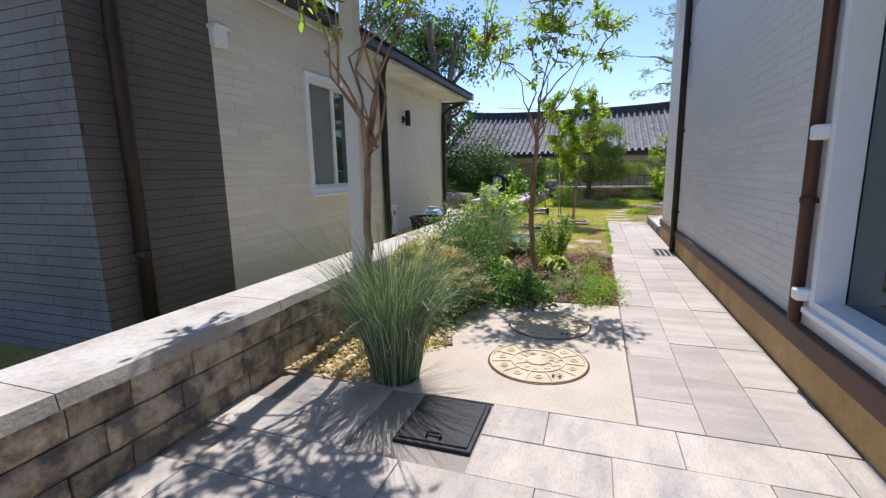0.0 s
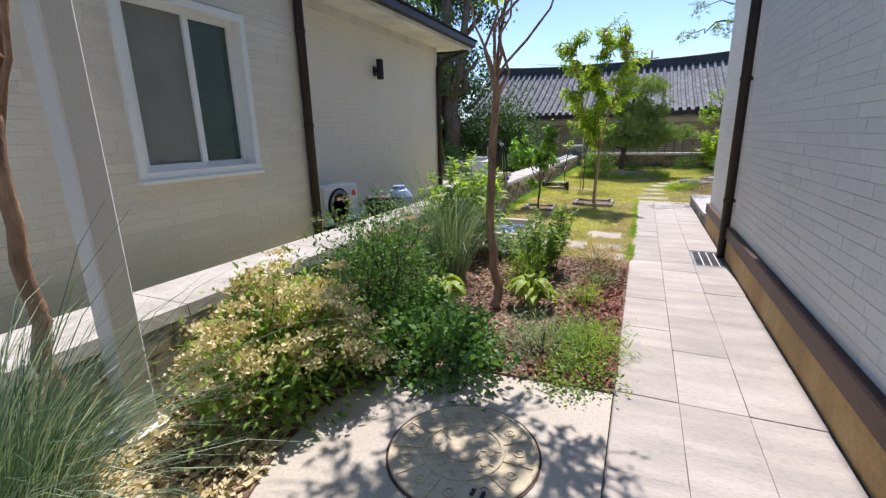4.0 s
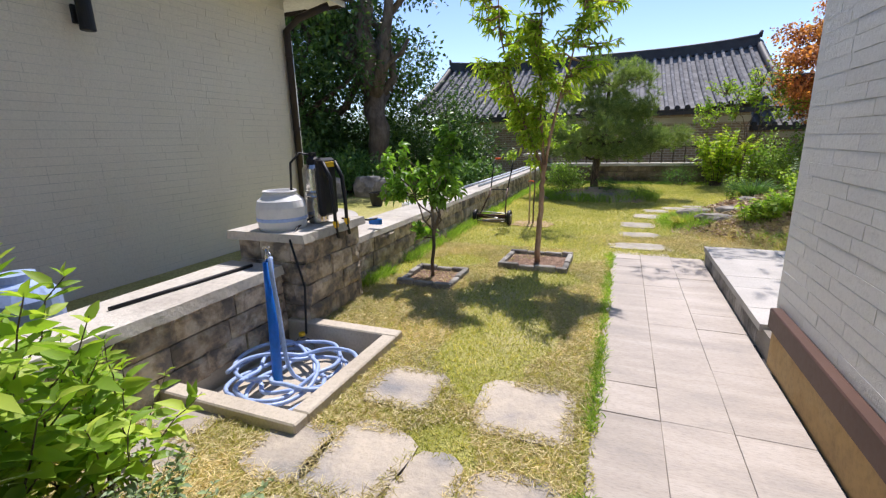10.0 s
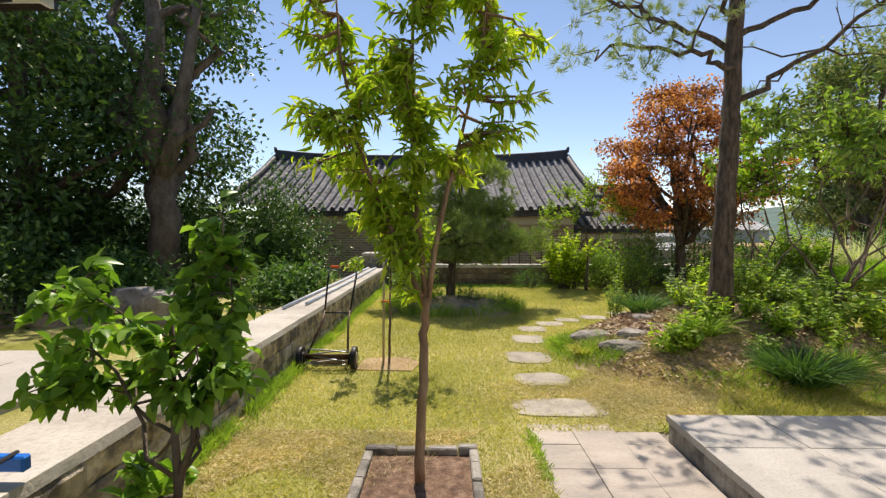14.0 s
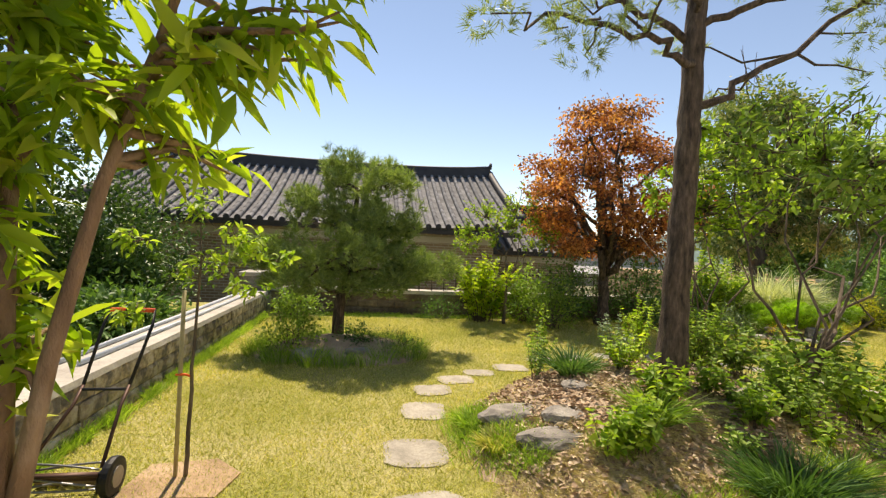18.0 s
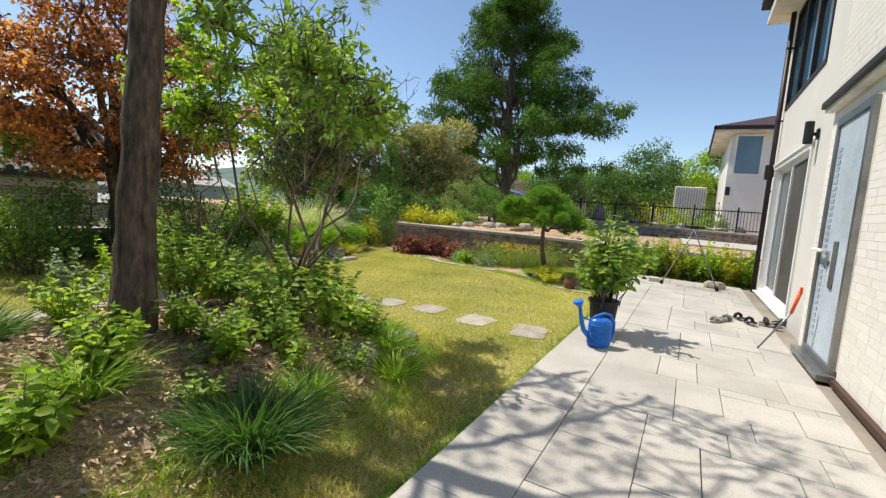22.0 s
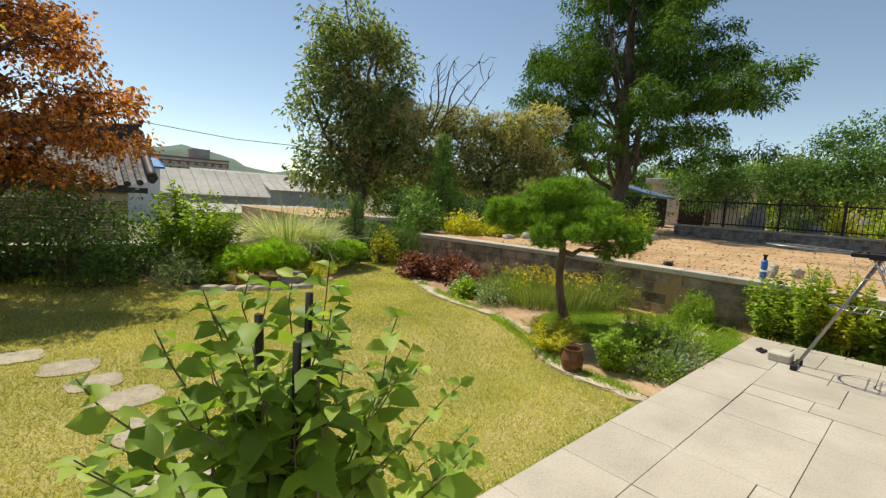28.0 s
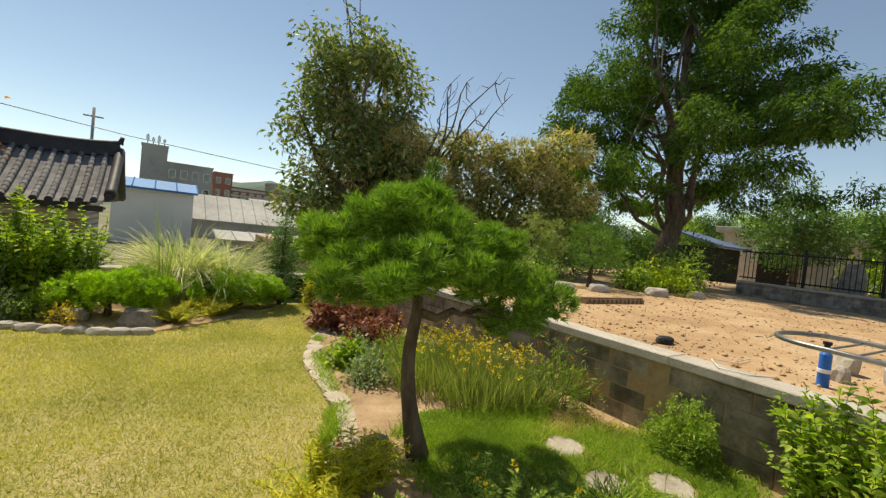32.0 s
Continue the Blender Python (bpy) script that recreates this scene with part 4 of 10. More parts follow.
def coping_run(root, axis, c0, c1, a0, a1, z0, z1, step, seed, mat=None):
    """Coping stones with a rough, broken front edge."""
    rng = random.Random(seed)
    a = a0
    while a < a1 - 0.02:
        b = min(a1, a + step * rng.uniform(0.9, 1.1))
        bm = bmesh.new()
        n = 10
        lo, hi = [], []
        for side in (0, 1):
            for i in range(n + 1):
                s = a + 0.003 + (b - a - 0.006) * (i if side == 0 else n - i) / n
                c = c0 if side == 0 else c1
                wob = 0.012 * noise.noise(Vector((s * 14, side * 5, seed)))
                p = (c + wob, s) if axis == "y" else (s, c + wob)
                lo.append(bm.verts.new((p[0], p[1], z0 + 0.006 * noise.noise(Vector((s * 17, 2, side))))))
                q = (c + wob * 0.4 + (0.012 if side == 0 else -0.012), s) if axis == "y" else (s, c + wob * 0.4 + (0.012 if side == 0 else -0.012))
                hi.append(bm.verts.new((q[0], q[1], z1)))
        k = len(lo)
        bm.faces.new(hi)
        bm.faces.new(lo[::-1])
        for i in range(k):
            bm.faces.new((lo[i], lo[(i + 1) % k], hi[(i + 1) % k], hi[i]))
        bmesh.ops.recalc_face_normals(bm, faces=bm.faces[:])
        part("coping_stone", bm, mat or M_coping, root)
        a = b


def low_wall():
    root = setting(thing("wall_west", WALL_X, 8, 0, "low garden wall of split-faced stone blocks with a pale coping", "wall"))
    part("core", box(-2.28, WALL_X - 0.05, -3.5, 19.95, -0.6, 0.40), M_mortar, root)
    block_course_wall(root, WALL_X, -1.5, 8.55, -0.02, (0.14, 0.145, 0.145), (0.24, 0.42), M_block, 21)
    block_course_wall(root, WALL_X, 9.3, 19.6, -0.02, (0.14, 0.145, 0.145), (0.28, 0.46), M_block, 22)
    coping_run(root, "y", -2.33, WALL_X + 0.03, -1.5, 8.55, 0.41, 0.475, 1.2, 5)
    coping_run(root, "y", -2.33, WALL_X + 0.03, 9.3, 19.6, 0.41, 0.46, 1.3, 6)
    return root


def wall_pier():
    root = tagged(thing("wall_pier", -1.98, 8.95, 0, "square split-faced stone pier with a flat cap", "pier"))
    part("core", box(-2.27, -1.70, 8.62, 9.28, -0.3, 0.64), M_mortar, root)
    block_course_wall(root, -1.69, 8.60, 9.30, 0.0, (0.16, 0.16, 0.16, 0.16), (0.26, 0.42), M_block, 31)
    block_course_wall(root, 8.61, -2.28, -1.68, 0.0, (0.16, 0.16, 0.16, 0.16), (0.26, 0.42), M_block, 32, axis="x", face=-1)
    block_course_wall(root, 9.29, -2.28, -1.68, 0.0, (0.16, 0.16, 0.16, 0.16), (0.26, 0.42), M_block, 33, axis="x", face=1)
    coping_run(root, "y", -2.34, -1.63, 8.55, 9.35, 0.64, 0.70, 0.42, 8)
    return root


def north_wall():
    root = setting(thing("wall_north", 4, NORTH_Y, 0, "low dark stone wall with a pale coping at the end of the lawn", "wall"))
    part("core", box(-2.3, 13.4, NORTH_Y + 0.05, NORTH_Y + 0.3, -0.6, 0.46), M_mortar_dark, root)
    block_course_wall(root, NORTH_Y, -1.8, 7.4, 0.0, (0.155, 0.155, 0.155), (0.34, 0.5), M_block_n, 41, axis="x", face=-1)
    coping_run(root, "x", NORTH_Y - 0.05, NORTH_Y + 0.33, -1.8, 13.3, 0.465, 0.54, 1.3, 9)
    return root


def corner_pillar():
    root = tagged(thing("stone_pillar", -2.0, 19.95, 0, "squat grey stone pillar with a flat cap at the wall's corner", "pillar"))
    block_course_wall(root, 19.72, -2.4, -1.62, 0.0, (0.19, 0.19, 0.19, 0.17), (0.36, 0.42), M_block_g, 51, axis="x", face=-1)
    part("core", box(-2.39, -1.63, 19.76, 20.35, -0.6, 0.745), M_block_g, root)
    part("cap", box(-2.45, -1.57, 19.66, 20.4, 0.745, 0.83, 0.012), M_coping, root)
    return root


# ---- plot wall and far fence ----


def plot_wall():
    root = setting(thing("wall_plot", 13.5, 14, 0, "retaining wall of grey blocks with a thick concrete coping", "wall"))
    pts = [(13.47, 8.8), (13.5, 12.5), (13.48, 14.3), (13.32, 16.1), (13.12, 17.6), (12.95, 18.4)]
    rng = random.Random(4)
    for (xa, ya), (xb, yb) in zip(pts, pts[1:]):
        L = math.hypot(xb - xa, yb - ya)
        ang = math.atan2(yb - ya, xb - xa)
        M = Matrix.Translation((xa, ya, 0)) @ Matrix.Rotation(ang, 4, "Z")
        z = 0.02
        for r in range(4):
            a = -0.2 * (r % 2)
            while a < L:
                s0, s1 = max(0, a), min(L, a + 0.4)
                a += 0.4
                if s1 - s0 < 0.04:
                    continue
                b = rng.uniform(0, 0.012)
                bm2 = box(s0 + 0.006, s1 - 0.006, -0.16, 0.02 + b, z + 0.004, z + 0.166, 0.006)
                bm2.transform(M)
                part("block", bm2, M_block_w, root)
            z += 0.17
        bm = box(0, L, -0.15, 0.0, -0.3, 0.7)
        bm.transform(M)
        part("core", bm, M_mortar_dark, root)
        n = max(1, round(L / 1.6))
        for k in range(n):
            bm = box(L * k / n + 0.003, L * (k + 1) / n - 0.003, -0.24, 0.06, 0.71, 0.80, 0.01)
            bm.transform(M)
            part("coping_stone", bm, M_coping, root)
    return root


def far_fence():
    root = setting(thing("wall_far", 26, 12, 0.74, "far block wall that carries an iron fence", "wall"))
    part("core", box(26.02, 26.3, 3, 17.4, 0.5, 1.18), M_mortar, root)
    rng = random.Random(9)
    for r in range(3):
        y = 3.0 - 0.2 * (r % 2)
        while y < 17.4:
            part("block", box(25.96 + rng.uniform(0, 0.02), 26.05, max(3, y) + 0.006, min(17.4, y + 0.4) - 0.006, 0.62 + r * 0.18, 0.79 + r * 0.18), M_block_g, root)
            y += 0.4
    part("coping_stone", box(25.93, 26.36, 3, 17.4, 1.165, 1.235, 0.01), M_coping, root)
    f = tagged(thing("iron_fence", 26.15, 10, 1.235, "black iron fence of upright bars on the far wall", "fence"))
    y = 3.0
    while y < 17.4:
        part("post", box(26.1, 26.17, y, y + 0.07, 1.235, 2.42), M_black, f)
        y += 1.8
    for z in (1.34, 2.2):
        part("rail", box(26.12, 26.15, 3, 17.4, z, z + 0.045), M_black, f)
    bm = bmesh.new()
    y = 3.1
    while y < 17.4:
        box(26.125, 26.145, y, y + 0.02, 1.3, 2.3, bm=bm)
        y += 0.13
    tagged(part("railing", bm, M_black, f), kind="stuff")
    return root


low_wall()
wall_pier()
north_wall()
corner_pillar()
plot_wall()
far_fence()

# ---- the two houses beside the path ----


def frame_bars(root, axis, c, a0, a1, z0, z1, w, d, mat, name="window_frame", mull=()):
    """A window frame of bars in a wall at c (its outer face); d: depth with its sign."""
    bm = bmesh.new()
    lo, hi = min(c, c + d), max(c, c + d)

    def bar(p0, p1, q0, q1):
        if axis == "x":
            box(lo, hi, p0, p1, q0, q1, bm=bm)
        else:
            box(p0, p1, lo, hi, q0, q1, bm=bm)
    bar(a0, a1, z0, z0 + w)
    bar(a0, a1, z1 - w, z1)
    bar(a0, a0 + w, z0 + w, z1 - w)
    bar(a1 - w, a1, z0 + w, z1 - w)
    for m in mull:
        bar(m - w * 0.6, m + w * 0.6, z0 + w, z1 - w)
    return part(name, bm, mat, root)


def wall_lamp(x, y, z, facing, label):
    """An up-and-down wall lamp: a back plate and an upright tube."""
    root = tagged(thing("wall_lamp", x, y, z, label, "lamp", "wall lamps"))
    nx, ny = facing
    part("back_plate", box(x - 0.04 if nx == 0 else min(x, x + nx * 0.03), x + 0.04 if nx == 0 else max(x, x + nx * 0.03), y - 0.04 if ny == 0 else min(y, y + ny * 0.03), y + 0.04 if ny == 0 else max(y, y + ny * 0.03), z + 0.06, z + 0.2, 0.004), M_black, root)
    part("arm", lathe([(0.018, 0.0), (0.018, 0.03)], 10, (x + nx * 0.055, y + ny * 0.055, z + 0.12)), M_black, root)
    part("lamp_body", lathe([(0.046, 0.0), (0.055, 0.004), (0.055, 0.296), (0.046, 0.3)], 20, (x + nx * 0.115, y + ny * 0.115, z)), M_black, root)
    part("bracket", box(x + min(0, nx * 0.1) - (0.012 if nx == 0 else 0), x + max(0, nx * 0.1) + (0.012 if nx == 0 else 0), y + min(0, ny * 0.1) - (0.012 if ny == 0 else 0), y + max(0, ny * 0.1) + (0.012 if ny == 0 else 0), z + 0.11, z + 0.15), M_black, root)
    return root


def downpipe(x, y, z0, z1, mat, label, away=(0.06, 0), clips=3, r=0.045, elbow=None):
    root = tagged(thing("downpipe", x, y, z0, label, "downpipe", "downpipes"))
    pts = [(x, y, z0), (x, y, z1)]
    if elbow:
        pts = [(x, y, z0), (x, y, z1 - 0.15), (x + elbow[0] * 0.3, y + elbow[1] * 0.3, z1), (x + elbow[0], y + elbow[1], z1 + 0.16)]
    tube("pipe", pts, r, mat, root, seg=12, smooth=True)
    for k in range(clips):
        z = z0 + (z1 - z0) * (k + 0.5) / clips
        part("clip", lathe([(r + 0.006, 0), (r + 0.006, 0.035)], 12, (x, y, z)), mat, root)
        ax, ay = away
        part("clip_arm", box(min(x, x + ax) - (0.012 if ax == 0 else 0), max(x, x + ax) + (0.012 if ax == 0 else 0), min(y, y + ay) - (0.012 if ay == 0 else 0), max(y, y + ay) + (0.012 if ay == 0 else 0), z, z + 0.03), mat, root)
    return root


def left_house():
    root = tagged(thing("house", -6, 6, 0.1, "neighbour's cream and dark grey brick house with a dark roof", "house"))
    XA, XB, CZ = -2.83, -3.78, 2.86
    # walls with the window's hole left open
    for q in ((XA, 1.86, 4.07, 0.05, 2.9), (XA, 5.11, 5.86, 0.05, 2.9), (XA, 4.07, 5.11, 0.05, 1.08), (XA, 4.07, 5.11, 2.30, 2.9), (XA - 0.16, 4.07, 5.11, 1.08, 2.30)):
        part("wall", box(-9, *q), M_mortar, root)
    part("wall", box(-9, XB, 5.86, 11.2, 0.05, 3.15), M_mortar, root)
    hole = (4.07, 5.11, 1.08, 2.30)
    brick_wall(root, (XA, 2.90), (0, 1), 2.96, 0.1, 2.9, 0.40, 0.068, M_cream, holes=[(hole[0] - 2.90, hole[1] - 2.90, hole[2], hole[3])], near=(0, 2.9, 0.5, 2.3), limit=290, joint=0.005, seed=3)
    brick_wall(root, (XA, 1.86), (0, 1), 1.04, 0.1, 2.9, 0.40, 0.068, M_dark, near=None, joint=0.007, seed=4)
    brick_wall(root, (-6.5, 1.86), (1, 0), 3.67, 0.1, 2.9, 0.40, 0.068, M_bluegrey, holes=[(1.5, 2.38, 1.1, 1.86)], joint=0.007, seed=6)
    brick_wall(root, (XB, 5.86), (0, 1), 5.34, 0.1, 3.0, 0.40, 0.068, M_cream, near=None, joint=0.005, seed=5)
    part("pilaster", box(XB, XA + 0.01, 5.86, 5.93, 0.1, 2.95, 0.004), M_cream, root, "plain cream return of the wall")
    part("mortar_bed", box(XA - 0.01, XA + 0.0008, 1.86, 2.90, 0.1, 2.9), M_mortar_dark, root)
    part("mortar_bed", box(-6.5, -5.0, 1.8592, 1.87, 0.1, 2.9), M_mortar_dark, root)
    part("mortar_bed", box(-4.12, XA, 1.8592, 1.87, 0.1, 2.9), M_mortar_dark, root)
    # window towards the path
    w = part("window", box(XA - 0.15, XA - 0.145, 4.08, 5.10, 1.09, 2.29), M_curtain, root, "white sliding window with a screen and green glass")
    frame_bars(w, "x", XA + 0.035, 4.05, 5.13, 1.06, 2.32, 0.055, -0.15, M_pvc)
    frame_bars(w, "x", XA - 0.01, 4.11, 4.63, 1.115, 2.265, 0.045, -0.05, M_pvc, "sash")
    frame_bars(w, "x", XA - 0.06, 4.59, 5.07, 1.115, 2.265, 0.045, -0.05, M_pvc, "sash")
    part("pane", box(XA - 0.04, XA - 0.035, 4.155, 4.585, 1.16, 2.22), M_curtain, w, "grey insect screen")
    part("pane", box(XA - 0.09, XA - 0.085, 4.635, 5.025, 1.16, 2.22), M_glass_green, w, "green-tinted pane")
    part("window_sill", box(XA - 0.02, XA + 0.06, 4.04, 5.14, 1.03, 1.06, 0.004), M_pvc, w)
    # window in the grey gable
    w2 = part("window", box(-5.0, -4.12, 1.845, 1.85, 1.1, 1.86), M_glass, root, "white-framed window in the grey wall")
    frame_bars(w2, "y", 1.81, -5.0, -4.12, 1.1, 1.86, 0.07, 0.06, M_pvc)
    # eaves and roof: the front part comes further down than the recessed one
    def eave(x, z, y0, y1, inner):
        part("soffit", box(inner, x - 0.03, y0, y1, z - 0.02, z + 0.01), M_soffit, root)
        part("fascia", box(x - 0.03, x, y0, y1, z - 0.06, z + 0.10), M_soffit, root)
        part("gutter", box(x, x + 0.10, y0 - 0.02, y1 + 0.02, z + 0.0, z + 0.12, 0.01), M_brown, root)
        bm = bmesh.new()
        xr, zr = -6.2, z + 0.12 + (x + 0.12 + 6.2) * 0.5
        v = [bm.verts.new(c) for c in ((x + 0.12, y0 - 0.05, z + 0.12), (x + 0.12, y1 + 0.06, z + 0.12), (xr, y1 + 0.06, zr), (xr, y0 - 0.05, zr), (2 * xr - x, y0 - 0.05, z + 0.12), (2 * xr - x, y1 + 0.06, z + 0.12))]
        for f in ((0, 1, 2, 3), (3, 2, 5, 4), (1, 5, 2), (0, 3, 4)):
            bm.faces.new([v[i] for i in f])
        part("roof", bm, M_rooft, root)
        for k in range(10):
            f = k / 10
            xx, zz = x + 0.12 + (xr - x - 0.12) * f, z + 0.12 + (zr - z - 0.12) * f
            part("shingle_course", box(xx - 0.3, xx + 0.01, y0 - 0.06, y1 + 0.07, zz + 0.006, zz + 0.022), M_rooft, root)
    eave(-2.74, 2.82, 1.5, 5.9, XA - 0.02)
    eave(-3.19, 3.10, 5.9, 11.7, XB - 0.02)
    part("soffit", box(-9, -3.22, 11.3, 11.7, 3.09, 3.11), M_soffit, root)
    part("fascia", box(-9, -3.19, 11.70, 11.73, 3.04, 3.22), M_brown, root)
    downpipe(XA + 0.075, 2.08, 0.1, 2.75, M_brown, "dark brown downpipe on the dark brick wall", (-0.07, 0), 2, elbow=(0.1, 0))
    downpipe(XA + 0.05, 5.80, 0.1, 2.75, M_brown, "dark brown downpipe at the recess of the cream wall", (-0.05, 0), 3, elbow=(0.12, 0))
    downpipe(XB + 0.06, 11.14, 0.1, 2.85, M_brown, "dark brown downpipe at the house's far corner", (-0.05, 0), 3, elbow=(0.45, 0.3))
    # no pipe here: a white tube added for the corner edge that catches the sun
    downpipe(XB + 0.03, 11.23, 0.1, 2.6, M_pvc, "thin white tube added for the sunlit edge of the far corner", (-0.05, 0), 2, r=0.018)
    wall_lamp(XB + 0.005, 8.7, 2.22, (1, 0), "black up-and-down lamp on the neighbour's cream wall")
    vb = tagged(thing("vent_box", XA, 2.92, 2.3, "small white vent box on the cream wall", "vent"))
    part("vent_body", box(XA, XA + 0.07, 2.88, 3.02, 2.27, 2.42, 0.012), M_pvc, vb)
    part("vent_hood", box(XA, XA + 0.09, 2.87, 3.03, 2.40, 2.43, 0.005), M_pvc, vb)
    # outdoor unit
    ac = tagged(thing("outdoor_unit", -3.5, 7.1, 0.1, "white air-conditioner outdoor unit with a round black grille", "air conditioner"))
    part("casing", box(-3.72, -3.42, 6.75, 7.5, 0.16, 0.68, 0.012), M_pvc, ac)
    bm = lathe([(0.235, 0), (0.235, 0.012), (0.215, 0.016)], 28)
    bm.transform(Matrix.Translation((-3.42, 7.03, 0.42)) @ Matrix.Rotation(math.pi / 2, 4, "Y"))
    g = part("grille", bm, M_black, ac)
    for k in range(5):
        bm = lathe([(0.04 + 0.04 * k, 0), (0.047 + 0.04 * k, 0.004), (0.04 + 0.04 * k, 0.008)], 24)
        bm.transform(Matrix.Translation((-3.402, 7.03, 0.42)) @ Matrix.Rotation(math.pi / 2, 4, "Y"))
        part("ring", bm, M_steel, g)
    bm = lathe([(0.045, 0), (0.045, 0.004)], 16)
    bm.transform(Matrix.Translation((-3.42, 7.38, 0.55)) @ Matrix.Rotation(math.pi / 2, 4, "Y"))
    part("badge", bm, M_orange, ac, "red round sticker")
    for y in (6.85, 7.4):
        part("foot", box(-3.7, -3.45, y - 0.03, y + 0.03, 0.1, 0.16), M_black, ac)
    return root


def right_house():
    # darker copy of the door's blue: shade of the louvres put into the colour
    M_door_dark = surface("shaded blue steel", (0.33, 0.39, 0.46), rough=0.5, bump=0.04)
    root = tagged(thing("house", 6, 5, 0, "white brick house with an ochre plinth and large windows", "house"))
    XW, YF, YP, XB, WX0, WX1, YC = 1.25, 9.06, 8.92, 7.75, 9.42, 12.45, 9.14
    SW0, SW1, SZ0, SZ1 = 1.0, 2.96, 0.46, 2.35
    for q in ((XW, XB, -6, SW0, 0.3, 6.2), (XW, XB, SW1, YF, 0.3, 6.2), (XW, XW + 0.42, YF, YC, 0.3, 6.2), (XW, XB, SW0, SW1, 0.3, SZ0), (XW, XB, SW0, SW1, SZ1, 6.2), (XW + 0.3, XB, SW0, SW1, SZ0, SZ1)):
        part("wall", box(*q), M_mortar, root)
    for q in ((XB, 12.95, -6, YP, 0.0, 0.2), (XB, WX0, -6, YP, 0.2, 6.2), (WX1, 12.95, -6, YP, 0.2, 6.2), (WX0, WX1, -6, YP, 2.70, 3.86), (WX0, WX1, -6, YP, 5.7, 6.2), (WX0, WX1, -6, YP - 0.3, 0.2, 2.70), (WX0, WX1, -6, YP - 0.3, 3.86, 5.7)):
        part("wall", box(*q), M_plaster, root, "off-white plastered wall")
    part("plinth", box(XW - 0.035, XB, -6, YF - 0.02, -0.3, 0.215), M_found, root, "ochre painted plinth")
    part("plinth_cap", box(XW - 0.055, XW + 0.02, -6, YF, 0.215, 0.335, 0.006), M_rust, root, "broad red-brown metal cap of the plinth")
    brick_wall(root, (XW, YC), (0, -1), 12.0, 0.34, 3.4, 0.40, 0.068, M_white, holes=[(YC - SW1, YC - SW0, SZ0, SZ1)], near=(0.0, 5.8, 0.34, 1.7), limit=300, joint=0.005, seed=7)
    # bricks of the front, round the door
    D0, D1, DZ0, DZ1 = 6.36, 7.24, 0.28, 2.56
    part("door_recess", box(D0 - 0.12, D1 + 0.12, YF - 0.01, YF + 0.004, DZ0, DZ1 + 0.1), M_mortar, root)
    brick_wall(root, (XB, YF), (-1, 0), XB - XW - 0.42, 0.17, 2.80, 0.23, 0.07, M_white, holes=[(XB - D1 - 0.12, XB - D0 + 0.12, 0.1, DZ1 + 0.1)], near=(0.0, 4.2, 0.17, 2.8), limit=300, joint=0.005, seed=8)
    brick_wall(root, (XB, YF), (-1, 0), XB - XW - 0.42, 2.94, 5.7, 0.23, 0.07, M_white, near=None, joint=0.005, seed=9)
    part("cornice", box(1.7, XB + 0.05, YF, YF + 0.12, 2.84, 2.91, 0.006), M_brown, root, "dark metal ledge over the door")
    part("cornice", box(1.7, XB + 0.05, YF, YF + 0.08, 2.80, 2.84), M_soffit, root)
    part("skirting", box(1.7, D0 - 0.16, YF, YF + 0.05, 0.17, 0.22, 0.004), M_rust, root, "brown metal skirting")
    # steel door
    d = part("door", box(D0, D1, YF + 0.006, YF + 0.03, DZ0, DZ1, 0.004), M_door, root, "pale blue steel door with louvred strip")
    frame_bars(d, "y", YF + 0.05, D0 - 0.09, D1 + 0.09, DZ0 - 0.05, DZ1 + 0.07, 0.07, -0.05, M_steel, "door_frame")
    for k in range(30):
        part("louvre", box(D0 + 0.70, D0 + 0.82, YF + 0.03, YF + 0.036, DZ0 + 0.15 + k * 0.064, DZ0 + 0.185 + k * 0.064), M_door_dark, d)
    part("door_handle", box(D0 + 0.56, D0 + 0.60, YF + 0.03, YF + 0.05, 1.12, 1.3, 0.004), M_chrome, d)
    part("lever", box(D0 + 0.5, D0 + 0.9, YF + 0.09, YF + 0.115, 1.28, 1.31, 0.006), M_pvc, d)
    part("lever_post", box(D0 + 0.83, D0 + 0.87, YF + 0.03, YF + 0.1, 1.28, 1.31), M_pvc, d)
    part("keypad", box(D0 + 0.3, D0 + 0.40, YF + 0.03, YF + 0.05, 0.95, 1.40, 0.006), M_steel, d)
    part("door_sill", box(D0 - 0.12, D1 + 0.12, YF, YF + 0.14, 0.17, 0.235, 0.005), M_steel, root)
    # sliding terrace window
    w = part("window", box(WX0 + 0.02, WX1 - 0.02, YP - 0.16, YP - 0.15, 0.25, 2.66), M_glass, root, "wide white-framed sliding terrace window")
    frame_bars(w, "y", YP + 0.03, WX0 - 0.06, WX1 + 0.06, 0.18, 2.74, 0.075, -0.2, M_pvc)
    frame_bars(w, "y", YP - 0.02, WX0 + 0.02, WX0 + 1.54, 0.25, 2.66, 0.07, -0.05, M_pvc, "sash")
    frame_bars(w, "y", YP - 0.08, WX0 + 1.47, WX1 - 0.02, 0.25, 2.66, 0.07, -0.05, M_pvc, "sash")
    part("pane", box(WX0 + 0.09, WX0 + 1.45, YP - 0.05, YP - 0.045, 0.31, 2.58), M_screen, w, "dark insect screen")
    part("pane", box(WX0 + 1.54, WX1 - 0.09, YP - 0.11, YP - 0.105, 0.31, 2.58), M_glass, w)
    part("window_sill", box(WX0 - 0.1, WX1 + 0.1, YP, YP + 0.1, 0.17, 0.2, 0.004), M_plaster, w)
    part("drip_cap", box(WX0 - 0.1, WX1 + 0.1, YP, YP + 0.06, 2.74, 2.78, 0.004), M_pvc, w)
